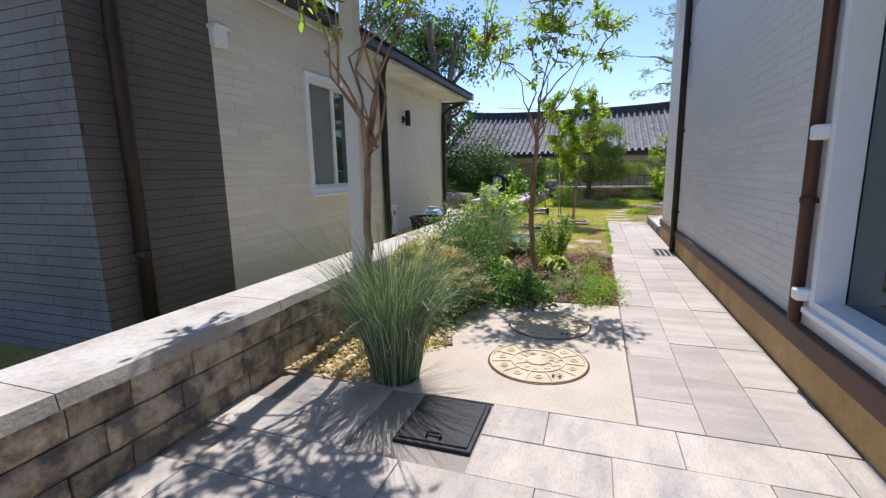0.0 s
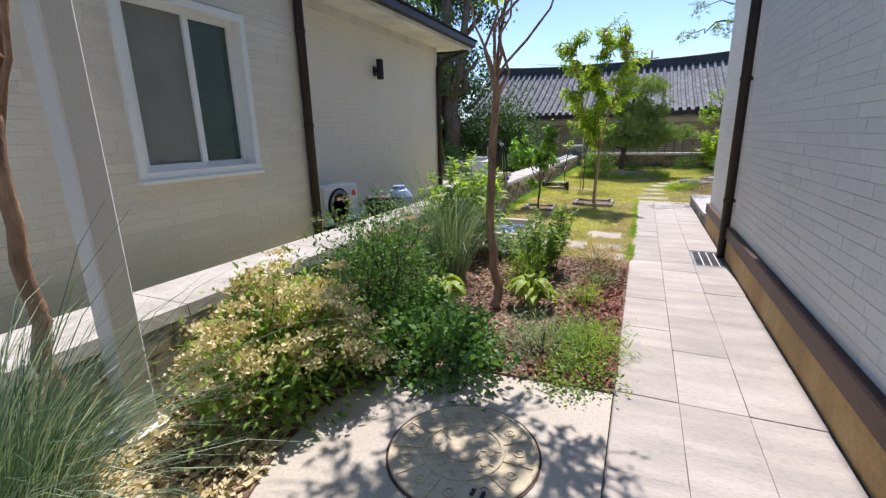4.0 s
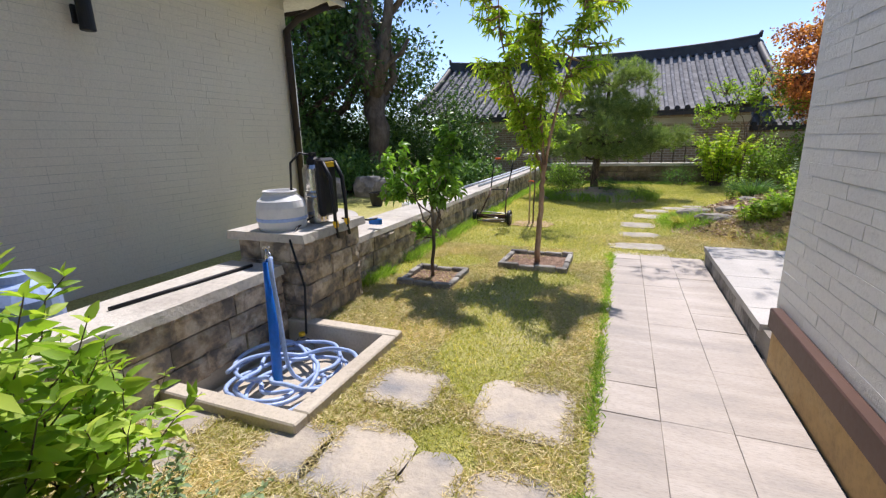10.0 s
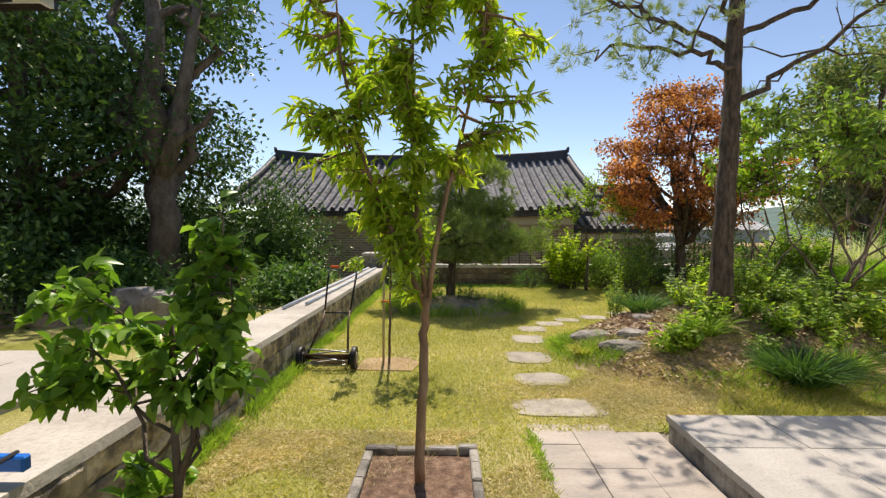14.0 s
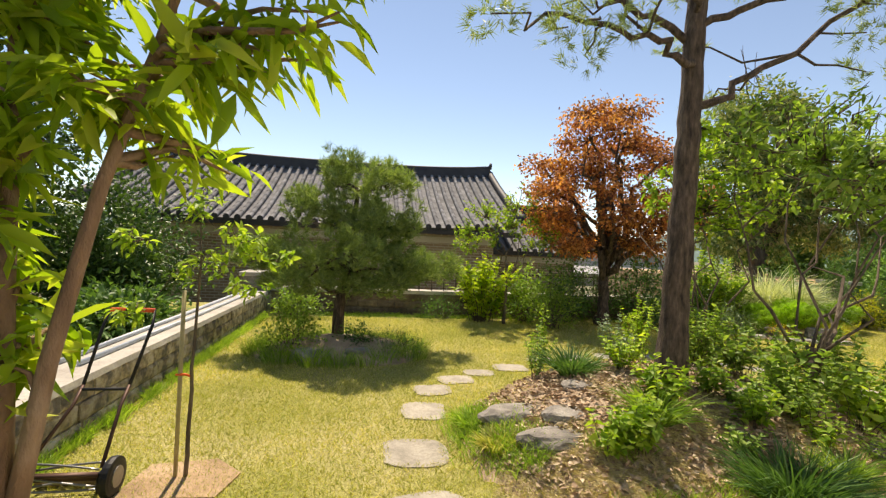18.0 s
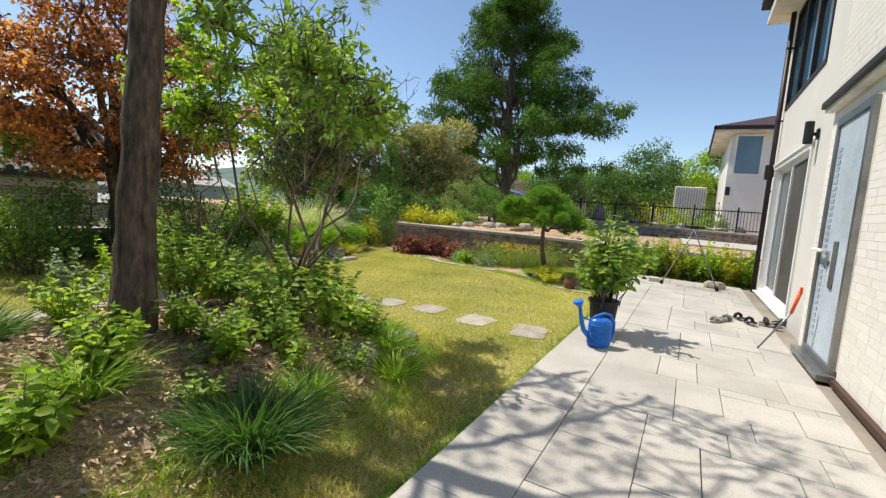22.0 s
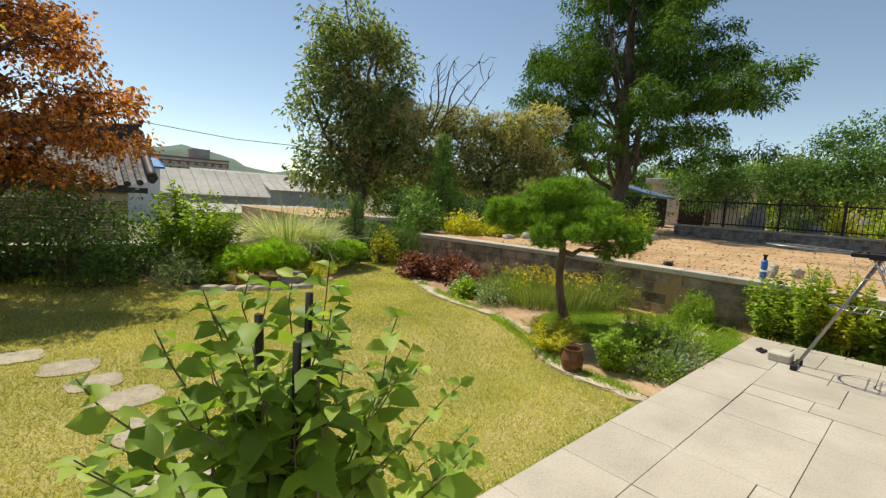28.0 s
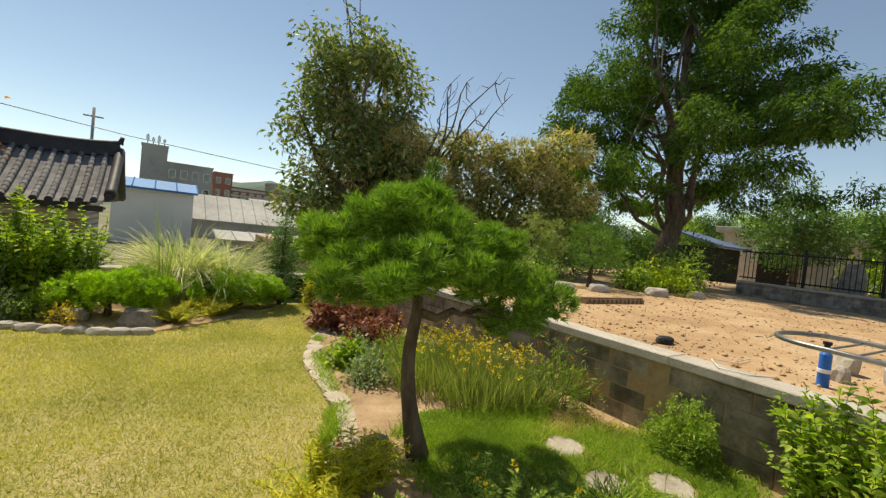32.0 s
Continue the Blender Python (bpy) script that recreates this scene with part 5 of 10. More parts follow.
    # the panes' blue base colour stands in for the sky they reflect
    w = part("window", box(WX0 + 0.02, WX1 - 0.02, YP - 0.05, YP - 0.045, 3.88, 5.68), M_glass_blue, root, "dark-framed upstairs window")
    frame_bars(w, "y", YP + 0.02, WX0 - 0.03, WX1 + 0.03, 3.84, 5.72, 0.06, -0.06, M_brown, mull=(10.4, 11.45))
    # path-side window
    w = part("window", box(XW + 0.12, XW + 0.125, SW0 + 0.05, SW1 - 0.05, SZ0 + 0.05, SZ1 - 0.05), M_glass, root, "white-framed window beside the path")
    frame_bars(w, "x", XW - 0.025, SW0, SW1, SZ0, SZ1, 0.055, 0.14, M_pvc, mull=(2.0,))
    part("window_sill", box(XW - 0.05, XW + 0.1, SW0 - 0.03, SW1 + 0.03, SZ0 - 0.03, SZ0 + 0.005, 0.004), M_pvc, w)
    # eaves and flat roof edge
    part("eave", box(XW - 0.22, XB + 0.2, -6, YF + 0.35, 6.0, 6.2), M_soffit, root)
    part("eave", box(XB + 0.2, 13.3, -6, YP + 0.45, 5.85, 6.05), M_soffit, root)
    part("roof", box(XW - 0.3, 13.4, -6, YF + 0.45, 6.2, 6.5, 0.02), M_rooft, root)
    part("corner_pier", box(XW - 0.0006, XW + 0.43, YC - 0.41, YC + 0.006, 0.335, 6.0), M_white, root, "white brick corner pier")
    downpipe(XW - 0.05, 3.06, 0.36, 5.9, M_rust, "red-brown downpipe beside the path window", (0.05, 0), 4, r=0.035)
    downpipe(XW - 0.06, 7.42, 0.0, 5.9, M_brown, "dark brown downpipe over the floor drain", (0.06, 0), 5)
    downpipe(12.62, YP + 0.08, 0.1, 5.8, M_brown, "dark blue-brown downpipe at the terrace's end", (0, -0.08), 4)
    wall_lamp(9.15, YP + 0.005, 2.68, (0, 1), "black up-and-down lamp beside the terrace window")
    wall_lamp(12.7, YP + 0.005, 2.5, (0, 1), "black up-and-down lamp at the house's far corner")
    tap = tagged(thing("wall_bracket", XW - 0.02, 3.05, 0.95, "white plastic bracket on the downpipe", "bracket"))
    part("bracket_body", box(XW - 0.09, XW - 0.0, 2.97, 3.04, 1.40, 1.48, 0.01), M_pvc, tap)
    tap = tagged(thing("wall_bracket", XW - 0.02, 3.05, 0.55, "white plastic clip on the downpipe", "bracket"))
    part("bracket_body", box(XW - 0.09, XW - 0.0, 2.97, 3.04, 0.50, 0.57, 0.01), M_pvc, tap)
    return root


left_house()
right_house()


# ---- tiled houses behind the garden ----


def giwa_house(name, x0, x1, ye, yr, ze, zr, label, lift=0.28, base_z=-0.6, wall_in=0.7, ribs_gap=0.29, gable=0.75):
    """A house under a curved tiled roof: ribs of convex tiles, a thick ridge that rises at its ends, brick walls."""
    root = tagged(thing(name, (x0 + x1) / 2, (ye + yr) / 2, base_z, label, "house"))
    xc, hw = (x0 + x1) / 2, (x1 - x0) / 2

    def rz(u):
        return zr + lift * 0.8 * abs(u) ** 3

    def ez(u):
        return ze + lift * abs(u) ** 4

    def roof_z(u, f):
        a, b = ez(u), rz(u)
        return a + (b - a) * (0.75 * f + 0.25 * f * f)
    for side in (1, -1):
        bm = bmesh.new()
        n, m = 30, 8
        grid = []
        for i in range(n + 1):
            u = i / n * 2 - 1
            row = []
            for j in range(m + 1):
                f = j / m
                y = ye + (yr - ye) * f if side > 0 else 2 * yr - (ye + (yr - ye) * f)
                row.append(bm.verts.new((xc + u * hw, y, roof_z(u, f))))
            grid.append(row)
        for i in range(n):
            for j in range(m):
                bm.faces.new((grid[i][j], grid[i + 1][j], grid[i + 1][j + 1], grid[i][j + 1]))
        part("roof", bm, M_giwa, root, smooth=True)
    n = int(2 * hw / ribs_gap)
    for k in range(n + 1):
        u = k / n * 2 - 1
        L = 12
        pieces = []
        for s in range(L):
            f0, f1 = s / L, (s + 1.04) / L
            P = [(xc + u * hw, ye - 0.04 + (yr - ye) * f, roof_z(u, f) + 0.035) for f in (f0, min(1, f1))]
            pieces.append(tube_arrays(P, [0.078, 0.064], 7))
        V, F = join_arrays(pieces)
        from_arrays("tile_rib", V, F, M_giwa, root, smooth=True)
        part("end_tile", lathe([(0.085, 0), (0.085, 0.03)], 10), M_giwa_dark, root).matrix_basis = Matrix.Translation((xc + u * hw, ye - 0.03, roof_z(u, 0) + 0.03)) @ Matrix.Rotation(math.pi / 2, 4, "X")
    # ridge, hips along the gables
    P = [(xc + (i / 16 * 2 - 1) * hw * 1.0, yr, rz(i / 16 * 2 - 1) + 0.16) for i in range(17)]
    for i in range(16):
        a, b = P[i], P[i + 1]
        bm = bmesh.new()
        vs = [bm.verts.new((q[0], yr + dy, q[2] + dz)) for q in (a, b) for dy, dz in ((-0.17, -0.2), (0.17, -0.2), (0.13, 0.14), (-0.13, 0.14))]
        for f in ((0, 1, 2, 3), (7, 6, 5, 4), (0, 4, 5, 1), (1, 5, 6, 2), (2, 6, 7, 3), (3, 7, 4, 0)):
            bm.faces.new([vs[t] for t in f])
        part("ridge_course", bm, M_giwa_dark, root)
    tube("ridge_cap", [(p[0], p[1], p[2] + 0.16) for p in P], 0.09, M_giwa_dark, root, seg=8)
    for sx in (-1, 1):
        tube("ridge_end", [(xc + sx * hw, yr, rz(1) + 0.3), (xc + sx * (hw + 0.06), yr, rz(1) + 0.52)], [0.09, 0.05], M_giwa_dark, root, seg=8)
        Q = [(xc + sx * (hw + 0.02), ye + (yr - ye) * f, roof_z(1, f) + 0.1) for f in np.linspace(0, 1, 12)]
        tube("gable_ridge", Q, 0.13, M_giwa_dark, root, seg=8)
        tube("gable_ridge", [(q[0], 2 * yr - q[1], q[2]) for q in Q], 0.13, M_giwa_dark, root, seg=8)
    # eaves board, walls
    part("eave_board", box(x0 + 0.1, x1 - 0.1, ye + 0.02, ye + 0.14, ze - 0.16, ze - 0.01), M_giwa_dark, root)
    part("eave_lining", box(x0 + 0.1, x1 - 0.1, ye + 0.1, ye + wall_in + 0.05, ze - 0.10, ze - 0.04), M_wood, root)
    part("wall", box(x0 + gable, x1 - gable, ye + wall_in, 2 * yr - ye - wall_in, base_z, ze + 0.1), M_brickfar, root, "pale brown brick wall")
    part("wall_band", box(x0 + gable - 0.02, x1 - gable + 0.02, ye + wall_in - 0.02, ye + wall_in, ze - 0.42, ze - 0.22), M_plaster, root)
    for sx in (x0 + gable, x1 - gable):
        bm = bmesh.new()
        a, b, c = bm.verts.new((sx, ye + wall_in, ze)), bm.verts.new((sx, 2 * yr - ye - wall_in, ze)), bm.verts.new((sx, yr, zr - 0.05))
        a2, b2, c2 = [bm.verts.new((v.co.x + 0.08, v.co.y, v.co.z)) for v in (a, b, c)]
        for f in ((a, b, c), (c2, b2, a2), (a, a2, b2, b), (b, b2, c2, c), (c, c2, a2, a)):
            bm.faces.new(f)
        part("gable", bm, M_plaster, root)
    return root


M_giwa = surface("grey roof tile", (0.205, 0.205, 0.21), dark=(0.13, 0.13, 0.135), light=(0.30, 0.30, 0.305), rough=0.85, coarse=3, fine=20, bump=0.2, spread=0.12, spec=0.15)
M_giwa_dark = surface("dark ridge tile", (0.05, 0.05, 0.055), rough=0.6, coarse=3, fine=20, bump=0.2)


def brick_far():
    m, nt, b = nodes_of("far brickwork")
    co = nt.nodes.new("ShaderNodeTexCoord")
    mp = nt.nodes.new("ShaderNodeMapping")
    mp.inputs["Rotation"].default_value = (radians(90), 0, 0)
    nt.links.new(co.outputs["Object"], mp.inputs[0])
    bt = add(nt, "ShaderNodeTexBrick", Scale=1.0, Mortar_Size=0.012)
    bt.inputs["Color1"].default_value = (0.36, 0.27, 0.19, 1)
    bt.inputs["Color2"].default_value = (0.25, 0.175, 0.12, 1)
    bt.inputs["Mortar"].default_value = (0.5, 0.46, 0.40, 1)
    bt.inputs["Brick Width"].default_value = 0.24
    bt.inputs["Row Height"].default_value = 0.085
    nt.links.new(mp.outputs[0], bt.inputs["Vector"])
    nt.links.new(bt.outputs[0], b.inputs["Base Color"])
    b.inputs["Roughness"].default_value = 0.9
    bp = nt.nodes.new("ShaderNodeBump")
    bp.inputs["Strength"].default_value = 0.5
    bp.inputs["Distance"].default_value = 0.01
    bp.invert = True
    nt.links.new(bt.outputs["Fac"], bp.inputs["Height"])
    nt.links.new(bp.outputs[0], b.inputs["Normal"])
    return m


M_brickfar = brick_far()
giwa_house("tiled_house", -7.6, 4.85, 23.0, 27.5, 2.06, 4.25, "old brick house under a curved grey tiled roof")
giwa_house("tiled_house", 3.6, 8.3, 24.9, 27.2, 1.5, 2.95, "lower wing under a curved grey tiled roof", lift=0.18, gable=0.5)

# ---- start of the path: covers, post, bed ----


def manhole(x, y, label, spokes=11):
    root = tagged(thing("manhole_cover", x, y, 0.0, label, "manhole cover", "manhole covers"), kind="")
    part("rim", lathe([(0.333, -0.01), (0.333, 0.004), (0.329, 0.005), (0.325, 0.002)], 48, (x, y, 0)), M_rust, root)
    part("lid", lathe([(0.322, -0.01), (0.322, 0.008), (0.318, 0.012), (0.305, 0.012), (0.303, 0.007), (0.18, 0.007), (0.178, 0.013), (0.165, 0.013), (0.163, 0.007), (0.075, 0.007), (0.073, 0.014), (0.001, 0.014)], 48, (x, y, 0)), M_brass, root)
    for k in range(spokes):
        a = 2 * math.pi * k / spokes
        bm = box(0.18, 0.303, -0.006, 0.006, 0.006, 0.012)
        bm.transform(Matrix.Translation((x, y, 0)) @ Matrix.Rotation(a, 4, "Z"))
        part("rib", bm, M_brass, root)
        b = a + math.pi / spokes
        part("stud", lathe([(0.026, 0.006), (0.026, 0.012), (0.016, 0.012), (0.015, 0.007), (0.008, 0.012), (0.001, 0.012)], 10, (x + 0.24 * math.cos(b), y + 0.24 * math.sin(b), 0)), M_brass, root)
        if k % 2 == 0:
            bm = box(0.078, 0.163, -0.005, 0.005, 0.006, 0.012)
            bm.transform(Matrix.Translation((x, y, 0)) @ Matrix.Rotation(b, 4, "Z"))
            part("rib", bm, M_brass, root)
        c = a + 0.2
        part("stud", lathe([(0.02, 0.006), (0.02, 0.011), (0.001, 0.012)], 8, (x + 0.12 * math.cos(c), y + 0.12 * math.sin(c), 0)), M_brass, root)
    for dx in (-0.02, 0.02):
        part("lift_hole", box(x + 0.14 + dx - 0.008, x + 0.14 + dx + 0.008, y - 0.225, y - 0.19, 0.0125, 0.014), M_iron, root)
    return root


manhole(-0.27, 2.85, "round ochre cast cover with ribs and studs, in full sun")
manhole(-0.27, 3.6, "round ochre cast cover with ribs and studs, dappled with leaf shade")

cover = tagged(thing("drain_cover", -0.64, 1.98, 0, "square black plastic drain cover with a folding handle", "drain cover"))
part("frame", box(-0.83, -0.44, 1.76, 2.20, -0.03, 0.006, 0.004), M_iron, cover)
part("lid", box(-0.81, -0.46, 1.78, 2.18, 0.006, 0.014, 0.004), M_iron, cover)
tube("handle", [(-0.67, 1.80, 0.012), (-0.67, 1.83, 0.03), (-0.60, 1.83, 0.03), (-0.60, 1.80, 0.012)], 0.007, M_black, cover, seg=6)

post = tagged(thing("white_post", -1.74, 3.16, 0, "plain white painted square post standing in the bed", "post"))
part("shaft", box(-1.80, -1.68, 3.10, 3.22, -0.1, 2.75, 0.008), M_plaster, post)
part("base_plate", box(-1.84, -1.64, 3.06, 3.26, 0.0, 0.03, 0.004), M_pvc, post)

drain = tagged(thing("floor_drain", 1.04, 7.3, 0, "rectangular galvanised grating in a steel frame", "drain"))
frame_b = bmesh.new()
for q in ((0.905, 0.93, 7.0, 7.58), (1.19, 1.21, 7.0, 7.58), (0.93, 1.19, 7.0, 7.02), (0.93, 1.19, 7.56, 7.58)):
    box(*q, -0.03, 0.004, bm=frame_b)
part("frame", frame_b, M_steel, drain)
part("sump", box(0.93, 1.19, 7.02, 7.56, -0.2, -0.06), M_iron, drain)
for k in range(13):
    part("bar", box(0.93, 1.19, 7.05 + k * 0.04, 7.056 + k * 0.04, -0.03, 0.002), M_steel, drain)
for k in range(3):
    part("cross_bar", box(0.99 + k * 0.07, 0.998 + k * 0.07, 7.02, 7.56, -0.025, 0.004), M_pvc, drain)


def mulch(name, pts, n, seed, mat, label, size=0.035):
    """Loose bark chips strewn over a bed."""
    rng = np.random.default_rng(seed)
    P = np.array(pts)
    lo, hi = P.min(0), P.max(0)
    q = rng.uniform(lo, hi, (n * 3, 2))
    inside = np.zeros(len(q), bool)
    j = len(P) - 1
    for i in range(len(P)):
        c = ((P[i, 1] > q[:, 1]) != (P[j, 1] > q[:, 1])) & (q[:, 0] < (P[j, 0] - P[i, 0]) * (q[:, 1] - P[i, 1]) / (P[j, 1] - P[i, 1] + 1e-12) + P[i, 0])
        inside ^= c
        j = i
    q = q[inside][:n]
    C = np.column_stack([q, rng.uniform(0.012, 0.035, len(q))])
    D = rng.normal(size=C.shape) * np.array([1, 1, 0.25])
    V, F = leaf_arrays(C, D, size, size * 0.5, rng, fold=0.15)
    ob = from_arrays(name, V, F, mat)
    return tagged(ob, label, "mulch", "", "stuff")


mulch("bark_mulch", [(-1.8, 3.3), (-1.05, 3.6), (-0.9, 4.0), (-0.4, 4.28), (0.0, 4.3), (0.0, 6.8), (-1.8, 6.8)], 9000, 3, M_chip, "brown bark chips strewn over the bed")
mulch("bark_mulch", [(-0.15, 4.32), (0.29, 4.32), (0.29, 6.6), (-0.05, 6.6)], 3500, 4, M_chip_red, "reddish bark chips along the path")
mulch("straw_mulch", [(-1.8, 2.25), (-1.2, 2.25), (-0.95, 3.0), (-1.05, 3.6), (-1.8, 3.9)], 2500, 5, M_straw, "dry straw and leaves under the silver grass", 0.05)

BLADES = ((0.60, 0.84, 0.85, 0.6), (0.34, 0.98, 1.2, 1.0), (0.06, 1.2, 1.7, 0.9))
tuft("silver_grass", -1.1, 2.38, 0, "large clump of fine silver grass arching over the paving", "ornamental grass", 0.15, 1.15, 2300, 0.004, L_pampas, 1, bend=0.85, spread=0.14, layers=BLADES, group="ornamental grasses")
tuft("silver_grass", -1.22, 5.75, 0, "upright clump of fine silver grass in the bed", "ornamental grass", 0.13, 1.15, 700, 0.0042, L_pampas, 2, bend=0.85, spread=0.24, layers=BLADES, group="ornamental grasses")
tuft("silver_grass", -1.55, 6.12, 0, "loose clump of fine silver grass by the low wall", "ornamental grass", 0.14, 1.25, 480, 0.0042, L_pampas, 3, bend=0.9, spread=0.3, layers=BLADES, group="ornamental grasses")

tree("young_tree", -1.47, 2.8, 0, "young slender tree with a smooth forked trunk and sparse leaves", "tree",
     [(0, 0, 0), (0.0, -0.02, 0.8), (0.02, 0.0, 1.5)], [0.032, 0.027, 0.022],
     [(-0.4, 0.1, 2.55, 0.3, 0.35, 0.35), (0.15, 0.25, 2.7, 0.4, 0.4, 0.4), (0.5, -0.1, 2.55, 0.3, 0.35, 0.35), (0.0, 0.0, 3.1, 0.6, 0.6, 0.4), (-0.15, -0.3, 2.75, 0.35, 0.35, 0.35), (0.5, 0.2, 3.1, 0.4, 0.4, 0.35)],
     1300, (0.075, 0.032), M_bark_red, L_fresh, 21, limbs=9, twigs=200, per=6, sigma=0.07, start=0.92, limb_r=0.32, along=True, rise=0.05, group="young trees")
tree("young_tree", -0.62, 5.2, 0, "young tree with flaking red-brown bark and an airy crown", "tree",
     [(0, 0, 0), (0.02, 0.02, 0.12), (-0.02, -0.08, 0.5), (0.02, -0.15, 1.0), (0.04, -0.18, 1.5), (0.03, -0.18, 1.75)], [0.04, 0.034, 0.031, 0.028, 0.025, 0.022],
     [(-0.55, 0.1, 2.7, 0.35, 0.4, 0.4), (0.3, 0.1, 2.85, 0.45, 0.45, 0.45), (0.75, -0.1, 2.65, 0.35, 0.35, 0.35), (0.0, 0.1, 3.2, 0.6, 0.55, 0.4), (-0.1, -0.1, 2.45, 0.35, 0.35, 0.3)],
     2100, (0.07, 0.028), M_bark_red, L_fresh, 22, limbs=7, twigs=170, per=6, sigma=0.08, start=0.92, limb_r=0.3, along=True, rise=0.05, group="young trees")

shrub("yarrow", -1.32, 3.62, 0, "mound of green stems with flat cream-yellow flower heads", "perennial", 0.42, 0.52, 2600, (0.055, 0.02), L_green, 31, flowers=(P_cream, 95, 0.12, 80), group="flowering perennials")
shrub("yarrow", -1.5, 3.95, 0, "dense mound with flat faded cream flower heads by the wall", "perennial", 0.36, 0.55, 2000, (0.055, 0.02), L_green, 32, flowers=(P_cream, 70, 0.12, 80), group="flowering perennials")
shrub("spirea", -1.42, 4.75, 0, "rounded spirea bush with faded pink flower heads", "shrub", 0.48, 0.8, 4600, (0.035, 0.018), L_deep, 33, flowers=(P_pink, 14, 0.08, 30), group="spireas")
shrub("spirea", -1.62, 5.25, 0, "fine-leaved grey-green spirea spilling over the wall", "shrub", 0.42, 0.76, 3000, (0.03, 0.014), L_grey, 34, group="spireas")
shrub("geranium", -0.72, 4.32, 0, "low dark green ground cover spreading over the concrete", "ground cover", 0.42, 0.2, 2200, (0.05, 0.035), L_deep, 35, low=0.05, group="ground covers")
shrub("geranium", -1.05, 4.62, 0, "low dark green ground cover under the spirea", "ground cover", 0.28, 0.22, 1100, (0.05, 0.035), L_deep, 36, low=0.05, group="ground covers")
shrub("lavender", -0.12, 4.62, 0, "blue-green cushion of fine lavender leaves", "perennial", 0.24, 0.2, 1500, (0.045, 0.006), L_grey, 37, group="low cushions")
shrub("dianthus", 0.12, 4.72, 0, "green grassy cushion beside the path", "perennial", 0.2, 0.16, 1500, (0.06, 0.005), L_grass_green, 38, group="low cushions")
shrub("creeping_sedum", 0.08, 4.36, 0, "flat mat of sedum at the bed's corner", "ground cover", 0.2, 0.07, 900, (0.025, 0.014), L_green, 39, low=0.05, group="low cushions")
shoot_bush("rose_bush", -0.45, 6.25, 0, "loose bush with small glossy leaves beside the path", "shrub", 0.4, 0.72, 38, (0.045, 0.024), L_green, 40, gap=0.028, bare=0.2, group="loose bushes", stem_r=0.004)
shoot_bush("rose_bush", -0.68, 6.5, 0, "loose grey-green bush in front of the lawn", "shrub", 0.36, 0.55, 30, (0.04, 0.018), L_grey, 41, gap=0.026, bare=0.2, group="loose bushes", stem_r=0.004)
shrub("euphorbia", -0.5, 5.75, 0, "bright green narrow-leaved perennial in bark mulch", "perennial", 0.16, 0.36, 700, (0.05, 0.008), L_fresh, 42)
shrub("dianthus", 0.0, 5.55, 0, "small green cushion with magenta flowers", "perennial", 0.12, 0.14, 600, (0.05, 0.005), L_grass_green, 43, flowers=(P_magenta, 6, 0.04, 10), group="low cushions")
shrub("dianthus", 0.1, 6.05, 0, "small grey-green cushion in red mulch", "perennial", 0.13, 0.12, 600, (0.04, 0.006), L_grey, 44, group="low cushions")
shoot_bush("hydrangea", -1.42, 6.62, 0, "tall bush of bright pointed leaves in whorls", "shrub", 0.55, 1.12, 34, (0.115, 0.046), L_fresh, 45, gap=0.055, bare=0.3, whorl=3, group="hydrangeas", stem_r=0.006)
shoot_bush("hydrangea", -1.36, 7.02, 0, "bush of bright pointed leaves beside the stone basin", "shrub", 0.42, 0.68, 20, (0.105, 0.042), L_fresh, 46, gap=0.055, bare=0.3, group="hydrangeas")
shoot_bush("aster", -0.92, 6.78, 0, "low sprawling grey-green perennials at the lawn's edge", "perennial", 0.5, 0.3, 70, (0.038, 0.018), L_grey, 47, gap=0.026, bare=0.1, stem_r=0.003)
shrub("dianthus", 0.02, 6.75, 0, "dry grassy cushion with a few magenta flowers", "perennial", 0.2, 0.18, 1200, (0.08, 0.004), M_straw, 48, flowers=(P_magenta, 5, 0.035, 8), group="low cushions")


def hosta(x, y, label, seed, n=34, r=0.165):
    rng = np.random.default_rng(seed)
    root = thing("hosta", x, y, 0.01, label, "hosta", "hostas")
    for k in range(n):
        bm = bmesh.new()
        a, tilt = rng.uniform(0, 2 * math.pi), rng.uniform(0.15, 1.0)
        L, W = r * rng.uniform(0.7, 1.1), r * rng.uniform(0.4, 0.6)
        rows = []
        for i in range(6):
            f = i / 5
            w = W * math.sin(math.pi * min(1, f * 0.86 + 0.1)) * 0.5 if i < 5 else 0.002
            p = Vector((0.04 + L * f * math.cos(tilt * (1.1 - 0.9 * f)), 0, 0.06 + 0.16 * (tilt) + L * f * math.sin(tilt * (1.0 - 1.4 * f))))
            q = [Vector((p.x, s * w, p.z + (0.02 if s else 0.0))) for s in (-1, 0, 1)]
            R = Matrix.Rotation(a, 4, "Z")
            rows.append([bm.verts.new(Vector((x, y, 0.01)) + R @ v) for v in q])
        for b, c in zip(rows, rows[1:]):
            for i in range(2):
                bm.faces.new((b[i], b[i + 1], c[i + 1], c[i]))
        rows[0][1].co.z = 0.02
        part("leaf", bm, L_hosta, root, smooth=True)
    return root


hosta(-1.0, 5.05, "lime-green hosta with broad leaves under the young tree", 1)
hosta(-0.36, 5.3, "lime-green hosta with pale-edged broad leaves near the path", 2)

